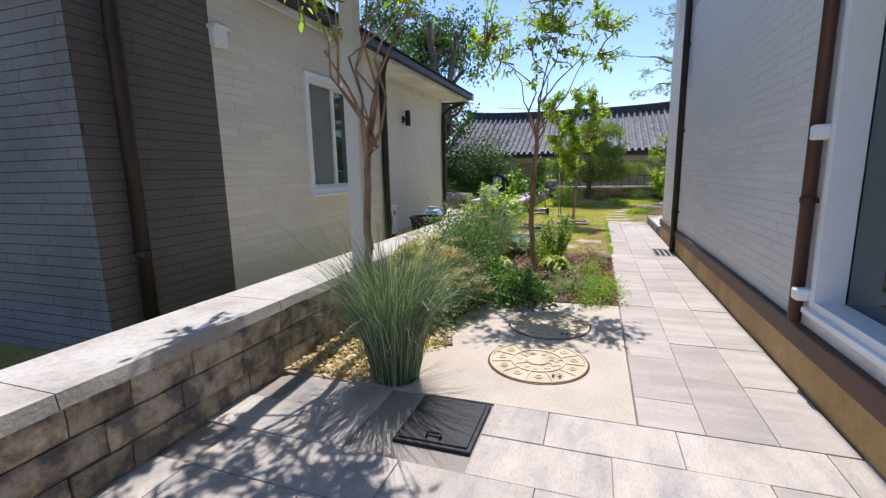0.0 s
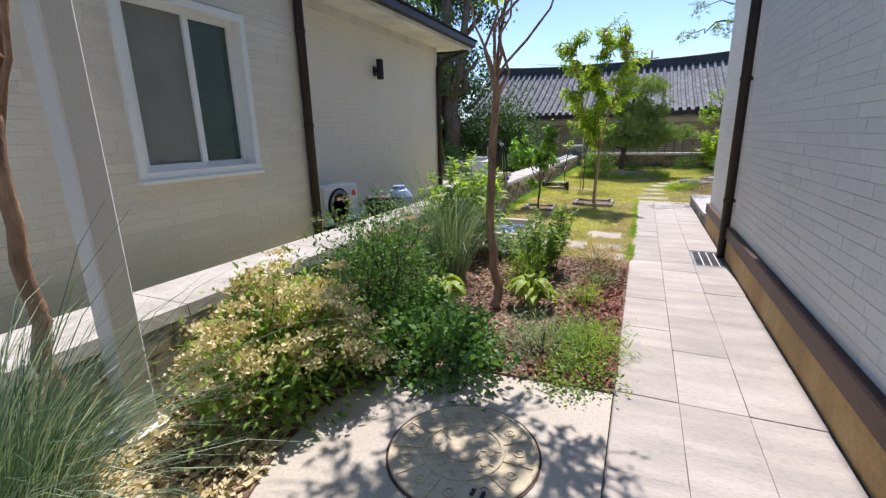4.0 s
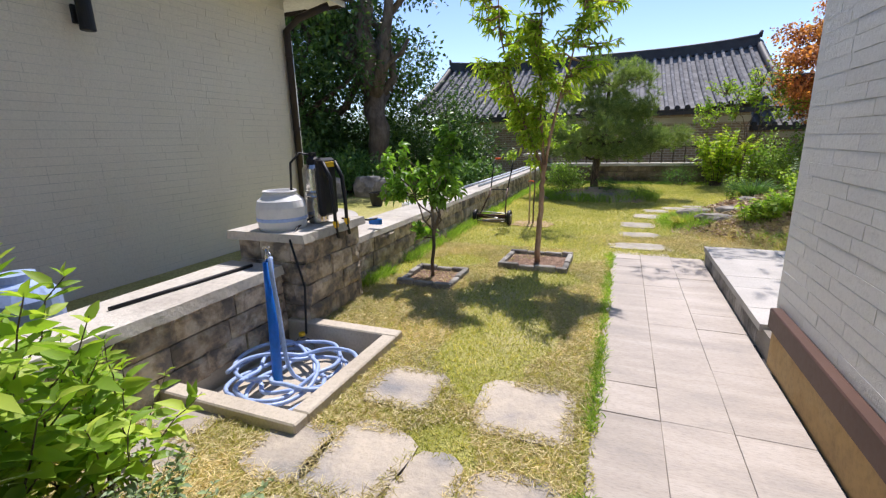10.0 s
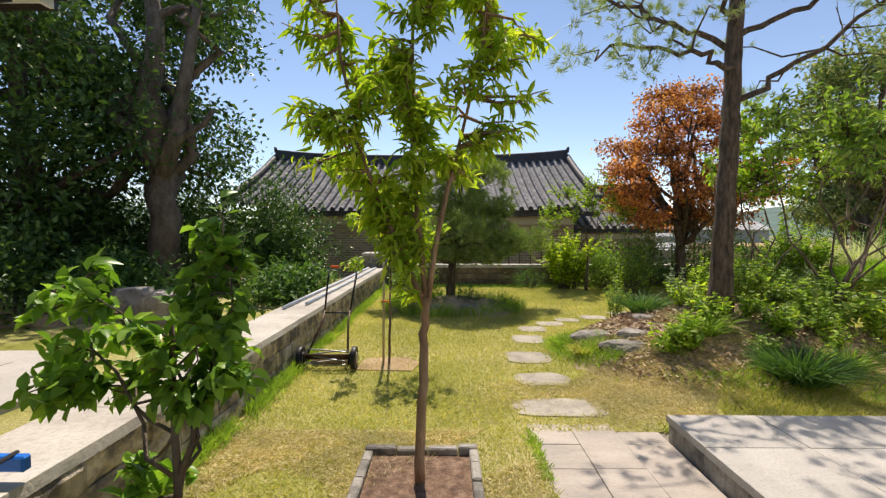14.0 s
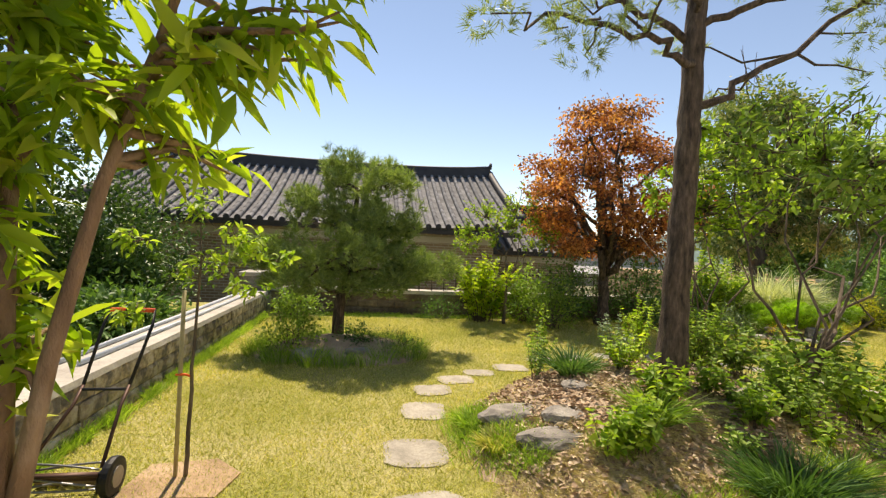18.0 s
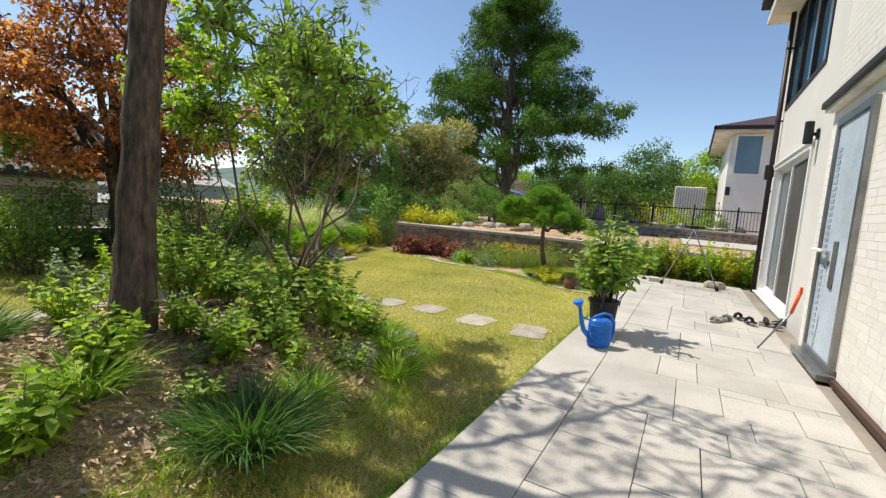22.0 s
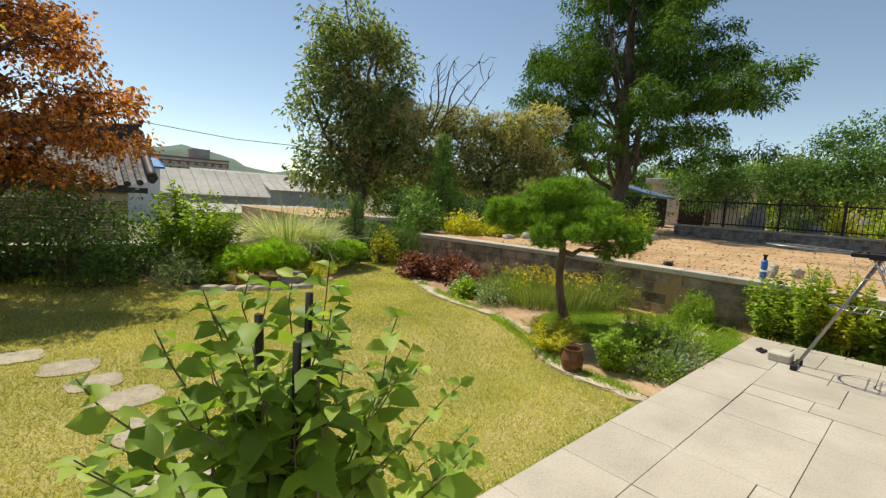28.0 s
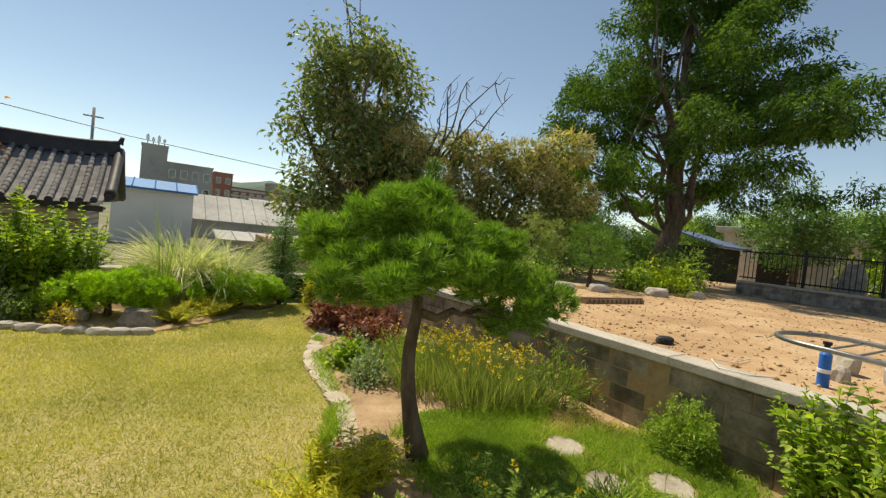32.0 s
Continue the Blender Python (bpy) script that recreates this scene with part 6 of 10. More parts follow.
# ---- basin, pump, pier things ----
basin = tagged(thing("stone_basin", -1.4, 8.2, 0, "sunken square concrete wash basin with a raised rim", "basin"))
for q in ((-1.86, -0.96, 7.55, 7.65), (-1.86, -0.96, 8.55, 8.65), (-1.06, -0.96, 7.65, 8.55)):
    part("rim", box(*q, -0.3, 0.06, 0.008), M_concrete, basin)
part("floor", box(-1.86, -1.06, 7.65, 8.55, -0.3, -0.13), M_concrete, basin)
part("outlet", lathe([(0.05, -0.131), (0.05, -0.126), (0.035, -0.126), (0.035, -0.1285), (0.001, -0.1285)], 18, (-1.3, 8.35, 0)), M_steel, basin, "steel floor outlet")

pump = tagged(thing("yard_tap", -1.58, 8.1, -0.13, "blue pipe standpipe with a brass tap in the basin", "tap"))
tube("pipe", [(-1.53, 8.06, -0.13), (-1.60, 8.17, 0.62)], 0.03, M_blue, pump, seg=14)
tube("tap_body", [(-1.60, 8.17, 0.62), (-1.605, 8.175, 0.70)], 0.014, M_chrome, pump, seg=10)
tube("spout", [(-1.605, 8.175, 0.68), (-1.55, 8.14, 0.68), (-1.54, 8.135, 0.64)], 0.01, M_chrome, pump, seg=8)
part("lever", box(-1.63, -1.58, 8.165, 8.185, 0.70, 0.715, 0.003), M_chrome, pump)


def hose_coil():
    rng = np.random.default_rng(8)
    root = thing("garden_hose", -1.4, 8.08, -0.13, "pale blue garden hose lying in loose coils in the basin", "hose")
    P = [(-1.54, 8.135, 0.66), (-1.52, 8.10, 0.62), (-1.45, 8.06, 0.3), (-1.42, 8.03, -0.08)]
    for k in range(95):
        a = 2 * math.pi * k / 17 + 0.4
        q = 0.27 + 0.11 * math.sin(k * 0.61) + 0.02 * rng.normal()
        P.append((-1.46 + q * math.cos(a) * 1.02 + 0.05 * math.sin(k * 0.17), 8.08 + q * 1.05 * math.sin(a), -0.112 + 0.05 * abs(math.sin(k * 0.53)) + 0.016 * (k / 17)))
    A = np.array(P)
    s = np.linspace(0, len(A) - 1, 420)
    B = np.stack([np.interp(s, np.arange(len(A)), A[:, i]) for i in range(3)], 1)
    for _ in range(4):
        B[1:-1] = (B[:-2] + 2 * B[1:-1] + B[2:]) / 4
    tube("hose", B, 0.013, M_hose, root, seg=8)
    return root


hose_coil()
bowl = tagged(thing("clear_bowl", -1.62, 8.42, -0.13, "clear plastic bottle lying on the basin's floor", "bottle"))
part("bottle", lathe([(0.001, 0), (0.06, 0.005), (0.075, 0.05), (0.07, 0.1), (0.02, 0.14), (0.018, 0.16)], 20, (-1.62, 8.42, -0.13)), clear_glass("clear plastic"), bowl)
part("cap", lathe([(0.022, 0.155), (0.022, 0.175), (0.001, 0.176)], 12, (-1.62, 8.42, -0.13)), M_yellow, bowl)

tub = tagged(thing("plastic_tub", -1.96, 8.72, 0.70, "upturned round white plastic tub on the pier", "tub"))
part("body", lathe([(0.15, 0.0), (0.165, 0.0), (0.172, 0.02), (0.18, 0.10), (0.18, 0.16), (0.165, 0.21), (0.12, 0.25), (0.115, 0.265), (0.125, 0.272), (0.12, 0.28), (0.105, 0.28), (0.10, 0.25), (0.001, 0.2)], 36, (-1.98, 8.76, 0.70)), M_jar, tub)
part("band", lathe([(0.1785, 0.065), (0.1825, 0.07), (0.1825, 0.085), (0.1795, 0.09)], 36, (-1.98, 8.76, 0.70)), M_hose, tub)

spray = tagged(thing("backpack_sprayer", -1.84, 9.08, 0.70, "stainless steel backpack sprayer with black harness on the pier", "sprayer"))
part("tank", lathe([(0.07, 0), (0.085, 0.01), (0.085, 0.2), (0.09, 0.21), (0.085, 0.22), (0.085, 0.235), (0.09, 0.245), (0.085, 0.255), (0.085, 0.42), (0.06, 0.45), (0.001, 0.455)], 28, (-1.86, 9.02, 0.70)), M_chrome, spray)
part("back_pad", box(-1.79, -1.72, 8.93, 9.12, 0.76, 1.20, 0.02), M_black, spray)
part("pump_head", lathe([(0.05, 0), (0.05, 0.05), (0.03, 0.07), (0.03, 0.1), (0.001, 0.1)], 16, (-1.86, 9.02, 1.14)), M_black, spray)
tube("pump_lever", [(-1.86, 9.02, 1.22), (-1.9, 8.92, 1.24), (-1.94, 8.86, 1.17), (-1.95, 8.85, 0.95)], 0.009, M_black, spray, seg=6)
for y in (8.95, 9.1):
    tube("strap", [(-1.72, y, 1.17), (-1.66, y, 1.05), (-1.64, y - 0.01, 0.85), (-1.64, y - 0.01, 0.68), (-1.63, y, 0.60)], [0.017, 0.012], M_black, spray, seg=6)
    part("buckle", box(-1.655, -1.63, y - 0.03, y + 0.02, 0.68, 0.73, 0.005), M_yellow, spray, "yellow strap buckle")
part("badge", box(-1.722, -1.714, 8.96, 9.09, 1.13, 1.17, 0.003), M_yellow, spray)
tube("spray_hose", [(-1.86, 8.93, 0.75), (-1.8, 8.7, 0.72), (-1.75, 8.55, 0.66), (-1.62, 8.5, 0.35), (-1.6, 8.44, 0.03)], 0.008, M_black, spray, seg=6)
tube("lance", [(-1.7, 9.12, 0.72), (-1.75, 9.6, 0.62), (-1.9, 10.0, 0.56)], 0.009, M_black, spray, seg=6)
part("lance_grip", box(-1.98, -1.84, 9.96, 10.0, 0.50, 0.56, 0.008), M_blue, spray, "blue lance grip")
rod = tagged(thing("black_rod", -2.1, 8.1, 0.475, "thin black rod lying on the wall's coping", "rod"))
tube("rod", [(-2.12, 7.55, 0.485), (-2.02, 8.45, 0.487)], 0.012, M_black, rod, seg=6)
for k, (y, m) in enumerate(((7.7, M_orange), (7.95, M_brown), (8.2, M_blue), (8.35, M_brown), (8.0, M_rust))):
    rock("clutter_pot", -2.75 - 0.1 * (k % 2), y + 0.2, 0.1, 0.13, 0.15, 0.16, k, "coloured plastic pot among clutter behind the wall", "pot", m, group="clutter behind the wall")
tub2 = tagged(thing("blue_tub", -2.7, 7.45, 0.1, "blue plastic tub behind the low wall", "tub"))
part("body", lathe([(0.15, 0), (0.18, 0.1), (0.18, 0.42), (0.13, 0.5), (0.09, 0.52), (0.09, 0.56), (0.001, 0.56)], 20, (-2.7, 7.45, 0.1)), M_hose, tub2)
tub3 = tagged(thing("black_tub", -2.65, 6.95, 0.1, "black plastic tub behind the low wall", "tub"))
part("body", lathe([(0.2, 0), (0.25, 0.4), (0.27, 0.41), (0.27, 0.44), (0.24, 0.44), (0.19, 0.02), (0.001, 0.02)], 24, (-2.65, 6.95, 0.1)), M_black, tub3)

# slabs in the lawn by the basin
for k, (x, y, sx, sy) in enumerate(((-0.66, 8.1, 0.36, 0.34), (-0.01, 8.1, 0.44, 0.42), (-0.6, 7.52, 0.34, 0.42), (-0.28, 7.45, 0.22, 0.4), (0.06, 7.46, 0.34, 0.34), (0.05, 7.0, 0.36, 0.4), (-1.6, 7.5, 0.36, 0.26), (-0.93, 7.47, 0.3, 0.34), (-1.5, 7.18, 0.34, 0.34), (-0.66, 7.08, 0.34, 0.3))):
    stone_slab("stepping_stone", x, y, 0.0, sx * 1.14, sy * 1.14, 100 + k, M_stone_bk, "dusty grey slab set in the lawn beside the basin", 0.010, 0.1 * math.sin(k * 2.1), "slabs by the basin")
# stepping path round the mound
for k, (x, y, sx, sy) in enumerate(((0.62, 11.83, 0.72, 0.36), (0.63, 12.5, 0.5, 0.36), (0.62, 13.22, 0.48, 0.44), (0.77, 14.05, 0.42, 0.42), (0.94, 14.64, 0.4, 0.34), (1.27, 15.0, 0.42, 0.3), (1.61, 15.28, 0.38, 0.26), (2.1, 15.5, 0.44, 0.34), (2.69, 15.85, 0.44, 0.34), (3.2, 16.0, 0.44, 0.36), (3.8, 16.1, 0.4, 0.36), (4.6, 16.05, 0.4, 0.36), (5.3, 15.76, 0.4, 0.38), (5.77, 15.39, 0.4, 0.38), (6.13, 14.87, 0.42, 0.38), (6.28, 14.39, 0.4, 0.34), (6.44, 13.91, 0.46, 0.38), (6.54, 13.32, 0.5, 0.42), (6.46, 12.58, 0.56, 0.44), (6.46, 11.86, 0.6, 0.42))):
    stone_slab("stepping_stone", x, y, 0.0, sx, sy, 200 + k, M_stone, "pale flat stepping stone set in the lawn", 0.009, 0.15 * math.sin(k * 1.7), "stepping path")
BED_STONES = ((12.38, 12.7), (12.23, 12.16), (12.68, 11.95))
for k, (x, y) in enumerate(BED_STONES):
    stone_slab("stepping_stone", x, y, 0.02, 0.42, 0.3, 260 + k, M_stone, "pale flat stepping stone in the flower bed", 0.02, 0.5, "bed stepping stones")


def tree_box(x0, x1, y0, y1, label, seed):
    """A square of edging stones round a young tree."""
    root = tagged(thing("tree_surround", (x0 + x1) / 2, (y0 + y1) / 2, 0, label, "edging", "tree surrounds"))
    rng = random.Random(seed)
    w = 0.055
    for a0, a1, c, ax in ((x0, x1, y0, "x"), (x0, x1, y1 - w, "x"), (y0 + w, y1 - w, x0, "y"), (y0 + w, y1 - w, x1 - w, "y")):
        a = a0
        while a < a1 - 0.02:
            b = min(a1, a + rng.uniform(0.16, 0.22))
            h = 0.05 + rng.uniform(0, 0.02)
            q = (a + 0.003, b - 0.003, c, c + w) if ax == "x" else (c, c + w, a + 0.003, b - 0.003)
            part("edging_stone", box(*q, -0.04, h, 0.008), M_block_g, root)
            a = b
    part("soil", box(x0 + w, x1 - w, y0 + w, y1 - w, -0.03, 0.02), M_mulch, root)
    return root


tree_box(-1.54, -1.0, 9.66, 10.22, "square of grey edging stones with bare soil round a young tree", 1)
tree_box(-0.78, -0.08, 10.46, 11.1, "square of grey edging stones with bark soil round a young tree", 2)
tree("young_fruit_tree", -1.3, 9.98, 0.01, "young apple tree with a thin dark stem and glossy leaves", "tree",
     [(0, 0, 0), (0.02, 0.0, 0.5), (0.0, 0.02, 1.05)], [0.018, 0.015, 0.01],
     [(-0.3, 0.05, 0.92, 0.2, 0.25, 0.2), (0.12, 0.0, 0.95, 0.22, 0.25, 0.24), (0.17, 0.05, 1.25, 0.1, 0.12, 0.28), (-0.1, 0.0, 0.42, 0.12, 0.12, 0.14), (-0.5, 0.1, 1.1, 0.1, 0.12, 0.16), (-0.3, 0.0, 1.2, 0.08, 0.1, 0.16)],
     1250, (0.075, 0.045), M_bark, L_fruit, 61, limbs=9, twigs=60, per=7, sigma=0.05, start=0.35, along=True, group="young fruit trees")


PEACH_STEMS = (((0.03, 0.06, 0.96), (-0.14, 0.04, 1.35), (-0.3, 0.02, 1.75), (-0.42, 0.0, 2.3), (-0.46, 0.02, 2.8)),
               ((0.03, 0.06, 1.0), (-0.02, 0.12, 1.45), (-0.06, 0.18, 2.0), (-0.05, 0.2, 2.6), (-0.02, 0.2, 3.0)),
               ((0.03, 0.06, 0.93), (0.08, 0.08, 1.3), (0.15, 0.09, 1.63), (0.22, 0.12, 1.9), (0.34, 0.16, 2.4), (0.38, 0.2, 2.8)))


def spray_clumps(stems, seed):
    """Leafy sprays round forked stems, sparse near the fork and wider above."""
    rng = np.random.default_rng(seed)
    out = [(-0.06, 0.05, 1.12, 0.07, 0.07, 0.13), (-0.12, 0.0, 1.3, 0.1, 0.1, 0.14), (0.0, 0.12, 1.42, 0.1, 0.1, 0.14), (0.12, 0.1, 1.38, 0.06, 0.06, 0.08)]
    for k in range(42):
        f = (k + 0.5) / 42
        z, a = 1.3 + 1.75 * f, k * 2.4
        q = np.array(stems[k % 3])
        if k % 3 == 2 and z < 1.72:
            continue
        x, y = np.interp(z, q[:, 2], q[:, 0]), np.interp(z, q[:, 2], q[:, 1])
        rr = min(0.3, 0.05 + 0.32 * (z - 1.25)) * rng.uniform(0.5, 1.1)
        out.append((x + rr * math.cos(a), y + rr * math.sin(a), z, 0.13, 0.13, 0.15))
    return out + [(0.5, 0.05, 1.92, 0.13, 0.13, 0.1), (0.62, 0.1, 2.15, 0.12, 0.12, 0.12), (0.36, 0.05, 1.85, 0.12, 0.12, 0.12), (-0.6, -0.08, 1.95, 0.12, 0.12, 0.12), (-0.52, 0.1, 1.72, 0.12, 0.12, 0.12)]


tree("peach_tree", -0.42, 10.76, 0.01, "young peach tree with long drooping lime-green leaves", "tree",
     [(0, 0, 0), (0.01, 0.03, 0.5), (0.02, 0.05, 0.8), (0.03, 0.06, 1.02)], [0.03, 0.027, 0.025, 0.023],
     spray_clumps(PEACH_STEMS, 63), 5600, (0.095, 0.023), M_bark_red, L_bright, 62, limbs=0, stems=PEACH_STEMS, twigs=330, per=7, sigma=0.05, leaf_droop=0.5, start=0.74, limb_r=0.2, fold=0.35, along=True, rise=0.03, group="young fruit trees")
tree("staked_sapling", -0.88, 12.98, 0, "thin sapling tied to a bamboo stake in a bare patch", "tree",
     [(0, 0, 0), (0.01, 0.0, 0.6), (0.03, 0.02, 1.3), (0.02, 0.02, 1.75)], [0.014, 0.011, 0.007, 0.004],
     [(-0.36, 0, 1.05, 0.16, 0.16, 0.08), (0.3, 0.1, 1.2, 0.2, 0.2, 0.1), (-0.3, 0, 1.5, 0.18, 0.18, 0.1), (0.3, -0.1, 1.52, 0.2, 0.2, 0.1), (0.02, 0, 1.78, 0.14, 0.14, 0.12), (0.5, 0.05, 1.42, 0.12, 0.12, 0.06), (0.05, 0, 1.35, 0.2, 0.2, 0.12)],
     560, (0.06, 0.028), M_bark, L_fresh, 63, limbs=9, twigs=60, per=6, sigma=0.05, start=0.6, along=True, group="young fruit trees")
stake = tagged(thing("bamboo_stake", -0.93, 12.98, 0, "upright bamboo stake beside a sapling", "stake"))
tube("stake", [(-0.94, 12.98, -0.05), (-0.93, 12.98, 1.2)], 0.013, M_bamboo, stake, seg=7)
tube("tie", [(-0.96, 12.98, 0.66), (-0.90, 12.96, 0.67), (-0.87, 12.98, 0.65)], 0.008, M_orange, stake, seg=5)
patch("bare_patch", [(-1.2, 12.75), (-0.62, 12.72), (-0.55, 13.0), (-0.75, 13.2), (-1.15, 13.15)], -0.02, 0.012, M_soil, "bare sandy soil round the sapling", "ground")


def reel_mower(x, y):
    root = tagged(thing("reel_mower", x, y, 0, "push reel mower with black wheels on the lawn", "lawn mower"))
    for sx in (-1, 1):
        w = lathe([(0.05, -0.025), (0.09, -0.025), (0.112, -0.02), (0.115, 0), (0.112, 0.02), (0.09, 0.025), (0.05, 0.025)], 26)
        w.transform(Matrix.Translation((x + sx * 0.27, y, 0.115)) @ Matrix.Rotation(math.pi / 2, 4, "Y"))
        o = part("wheel", w, M_black, root)
        h = lathe([(0.06, -0.03), (0.06, 0.03)], 16)
        h.transform(Matrix.Translation((x + sx * 0.27, y, 0.115)) @ Matrix.Rotation(math.pi / 2, 4, "Y"))
        part("hub", h, M_steel, o)
        part("side_plate", box(x + sx * 0.225 - 0.008, x + sx * 0.225 + 0.008, y - 0.07, y + 0.1, 0.05, 0.17, 0.006), M_black, root)
        tube("handle_rod", [(x + sx * 0.2, y + 0.02, 0.16), (x + sx * 0.14, y + 0.32, 0.42), (x + sx * 0.14, y + 0.42, 0.52)], 0.011, M_rust, root, seg=7)
    tube("handle", [(x - 0.14, y + 0.42, 0.52), (x - 0.16, y + 0.66, 0.88), (x - 0.15, y + 0.72, 0.98), (x + 0.15, y + 0.72, 0.98), (x + 0.16, y + 0.66, 0.88), (x + 0.14, y + 0.42, 0.52)], 0.011, M_black, root, seg=7)
    tube("cross_bar", [(x - 0.14, y + 0.4, 0.5), (x + 0.14, y + 0.4, 0.5)], 0.01, M_black, root, seg=6)
    tube("cutter_shaft", [(x - 0.23, y, 0.12), (x + 0.23, y, 0.12)], 0.025, M_rust, root, seg=8)
    for k in range(5):
        a0 = 2 * math.pi * k / 5
        P = [(x - 0.22 + 0.44 * i / 8, y + 0.075 * math.cos(a0 + i * 0.12), 0.12 + 0.075 * math.sin(a0 + i * 0.12)) for i in range(9)]
        tube("cutter_blade", P, 0.007, M_steel, root, seg=4)
    tube("front_bar", [(x - 0.23, y - 0.07, 0.16), (x + 0.23, y - 0.07, 0.16)], 0.012, M_rust, root, seg=6)
    r = lathe([(0.03, -0.2), (0.03, 0.2)], 12)
    r.transform(Matrix.Translation((x, y + 0.13, 0.035)) @ Matrix.Rotation(math.pi / 2, 4, "Y"))
    part("roller", r, M_wood, root)
    for sx in (-1, 1):
        part("grip", box(x + sx * 0.1 - 0.05, x + sx * 0.1 + 0.05, y + 0.705, y + 0.735, 0.965, 0.995, 0.006), M_orange, root)
    return root


for k, xx in enumerate((-2.22, -2.04)):
    pp = tagged(thing("plastic_pipe", xx, 16.5, 0.46, "long pale grey plastic pipe lying on the wall's coping", "pipe", "pipes on the wall"))
    tube("pipe", [(xx, 13.6 + 0.3 * k, 0.482), (xx + 0.02, 16.5, 0.482), (xx - 0.01, 19.4, 0.482)], 0.022, M_hosepale, pp, seg=8)
reel_mower(-1.48, 12.8)

# ---- mound with the tall pine ----


def needle_pads(name, parent, pads, n, length, width, foliage, seed, up=0.5, o=(0, 0, 0), per=14, shell=0.55):
    """Needle tufts over flattened pads (x, y, z, rx, ry, rz)."""
    rng = np.random.default_rng(seed)
    tips, off, _ = crown_tips(pads, n // per, rng, shell)
    C = np.repeat(tips, per, 0) + rng.normal(size=(len(tips) * per, 3)) * length * 0.12
    axis = unit(off * np.array([1, 1, 0.5]) + np.array([0, 0, up]) + 0.35 * rng.normal(size=off.shape))
    D = np.repeat(axis, per, 0) + 0.75 * unit(rng.normal(size=C.shape))
    V, F = blade_arrays(C + np.array(o), D, length, width, rng, 0.1, 1)
    return tagged(from_arrays(name, V, F, foliage, parent), kind="stuff")


def tall_pine(x, y, z):
    rng = np.random.default_rng(70)
    root = thing("pine_tree", x, y, z, "tall red pine with a dark furrowed trunk and high open branches", "tree")
    o = np.array([x, y, z])
    T = np.array([(0, 0, -0.1), (0.02, 0.02, 0.5), (0.05, 0.03, 1.2), (0.10, 0.06, 2.0), (0.13, 0.08, 2.7), (0.16, 0.1, 3.4), (0.2, 0.15, 4.4), (0.25, 0.2, 5.4)])
    s = np.linspace(0, 7, 40)
    T = np.stack([np.interp(s, np.arange(8), T[:, i]) for i in range(3)], 1)
    T[3:, :2] += rng.normal(size=(37, 2)) * 0.006
    V, F = tube_arrays(T + o, [0.155, 0.112, 0.102, 0.096, 0.09, 0.08, 0.066, 0.045], 22)
    for i in range(len(V)):
        q = Vector(V[i])
        k = 0.012 * noise.noise(Vector((q.x * 14, q.y * 14, q.z * 3)))
        c = np.array([*(T[min(39, i // 22)] + o)[:2], V[i][2]])
        V[i] = V[i] + (V[i] - c) * k * 8
    from_arrays("trunk", V, F, M_bark_dark, root, smooth=True)
    limbs = [((0.13, 0.08, 2.72), (-0.35, -0.15, 2.85), (-1.3, -0.1, 2.95), 0.045), ((0.12, 0.07, 2.35), (0.7, 0.05, 2.75), (2.1, -0.1, 3.75), 0.05),
             ((0.14, 0.09, 3.0), (-0.5, 0.2, 3.35), (-1.5, 0.4, 3.75), 0.045), ((0.15, 0.09, 3.1), (0.8, -0.3, 3.35), (1.9, -0.5, 3.9), 0.045),
             ((0.15, 0.1, 3.2), (-0.4, -0.5, 3.7), (-1.0, -0.9, 4.3), 0.04), ((0.16, 0.1, 3.3), (0.5, 0.6, 3.8), (1.2, 1.0, 4.4), 0.04),
             ((0.18, 0.12, 3.8), (-0.4, 0.5, 4.4), (-0.9, 0.9, 4.9), 0.035), ((0.2, 0.15, 4.4), (0.8, -0.3, 4.9), (1.3, -0.5, 5.2), 0.03)]
    pads = []
    for a, b, c, r in limbs:
        A = np.array([a, b, c])
        ss = np.linspace(0, 2, 14)
        P = np.stack([np.interp(ss, np.arange(3), A[:, i]) for i in range(3)], 1)
        P[1:-1] += rng.normal(size=(12, 3)) * 0.03
        tube("limb", P + o, [r * 0.8, r * 0.35], M_bark_dark, root, seg=8)
        for k in range(7):
            i = rng.integers(6, 14)
            e = P[min(13, i)] + rng.normal(size=3) * np.array([0.38, 0.38, 0.16])
            tube("branch", wander(P[min(13, i)], e, rng, 4, 0.1) + o, [0.014, 0.006], M_bark_dark, root, seg=5, caps=False)
            pads.append((*e, 0.24, 0.24, 0.13))
    for k in range(8):
        a = rng.uniform(0, 6.28)
        pads.append((0.3 + 0.9 * math.cos(a), 0.2 + 0.9 * math.sin(a), rng.uniform(5.0, 5.9), 0.4, 0.4, 0.2))
    needle_pads("needle_growth", root, pads, 26000, 0.10, 0.007, L_needle_p, 71, 0.35, o, per=16, shell=0.3)
    return root


PINE = (2.78, 13.33)
tall_pine(*PINE, mound_z(*PINE) - 0.03)

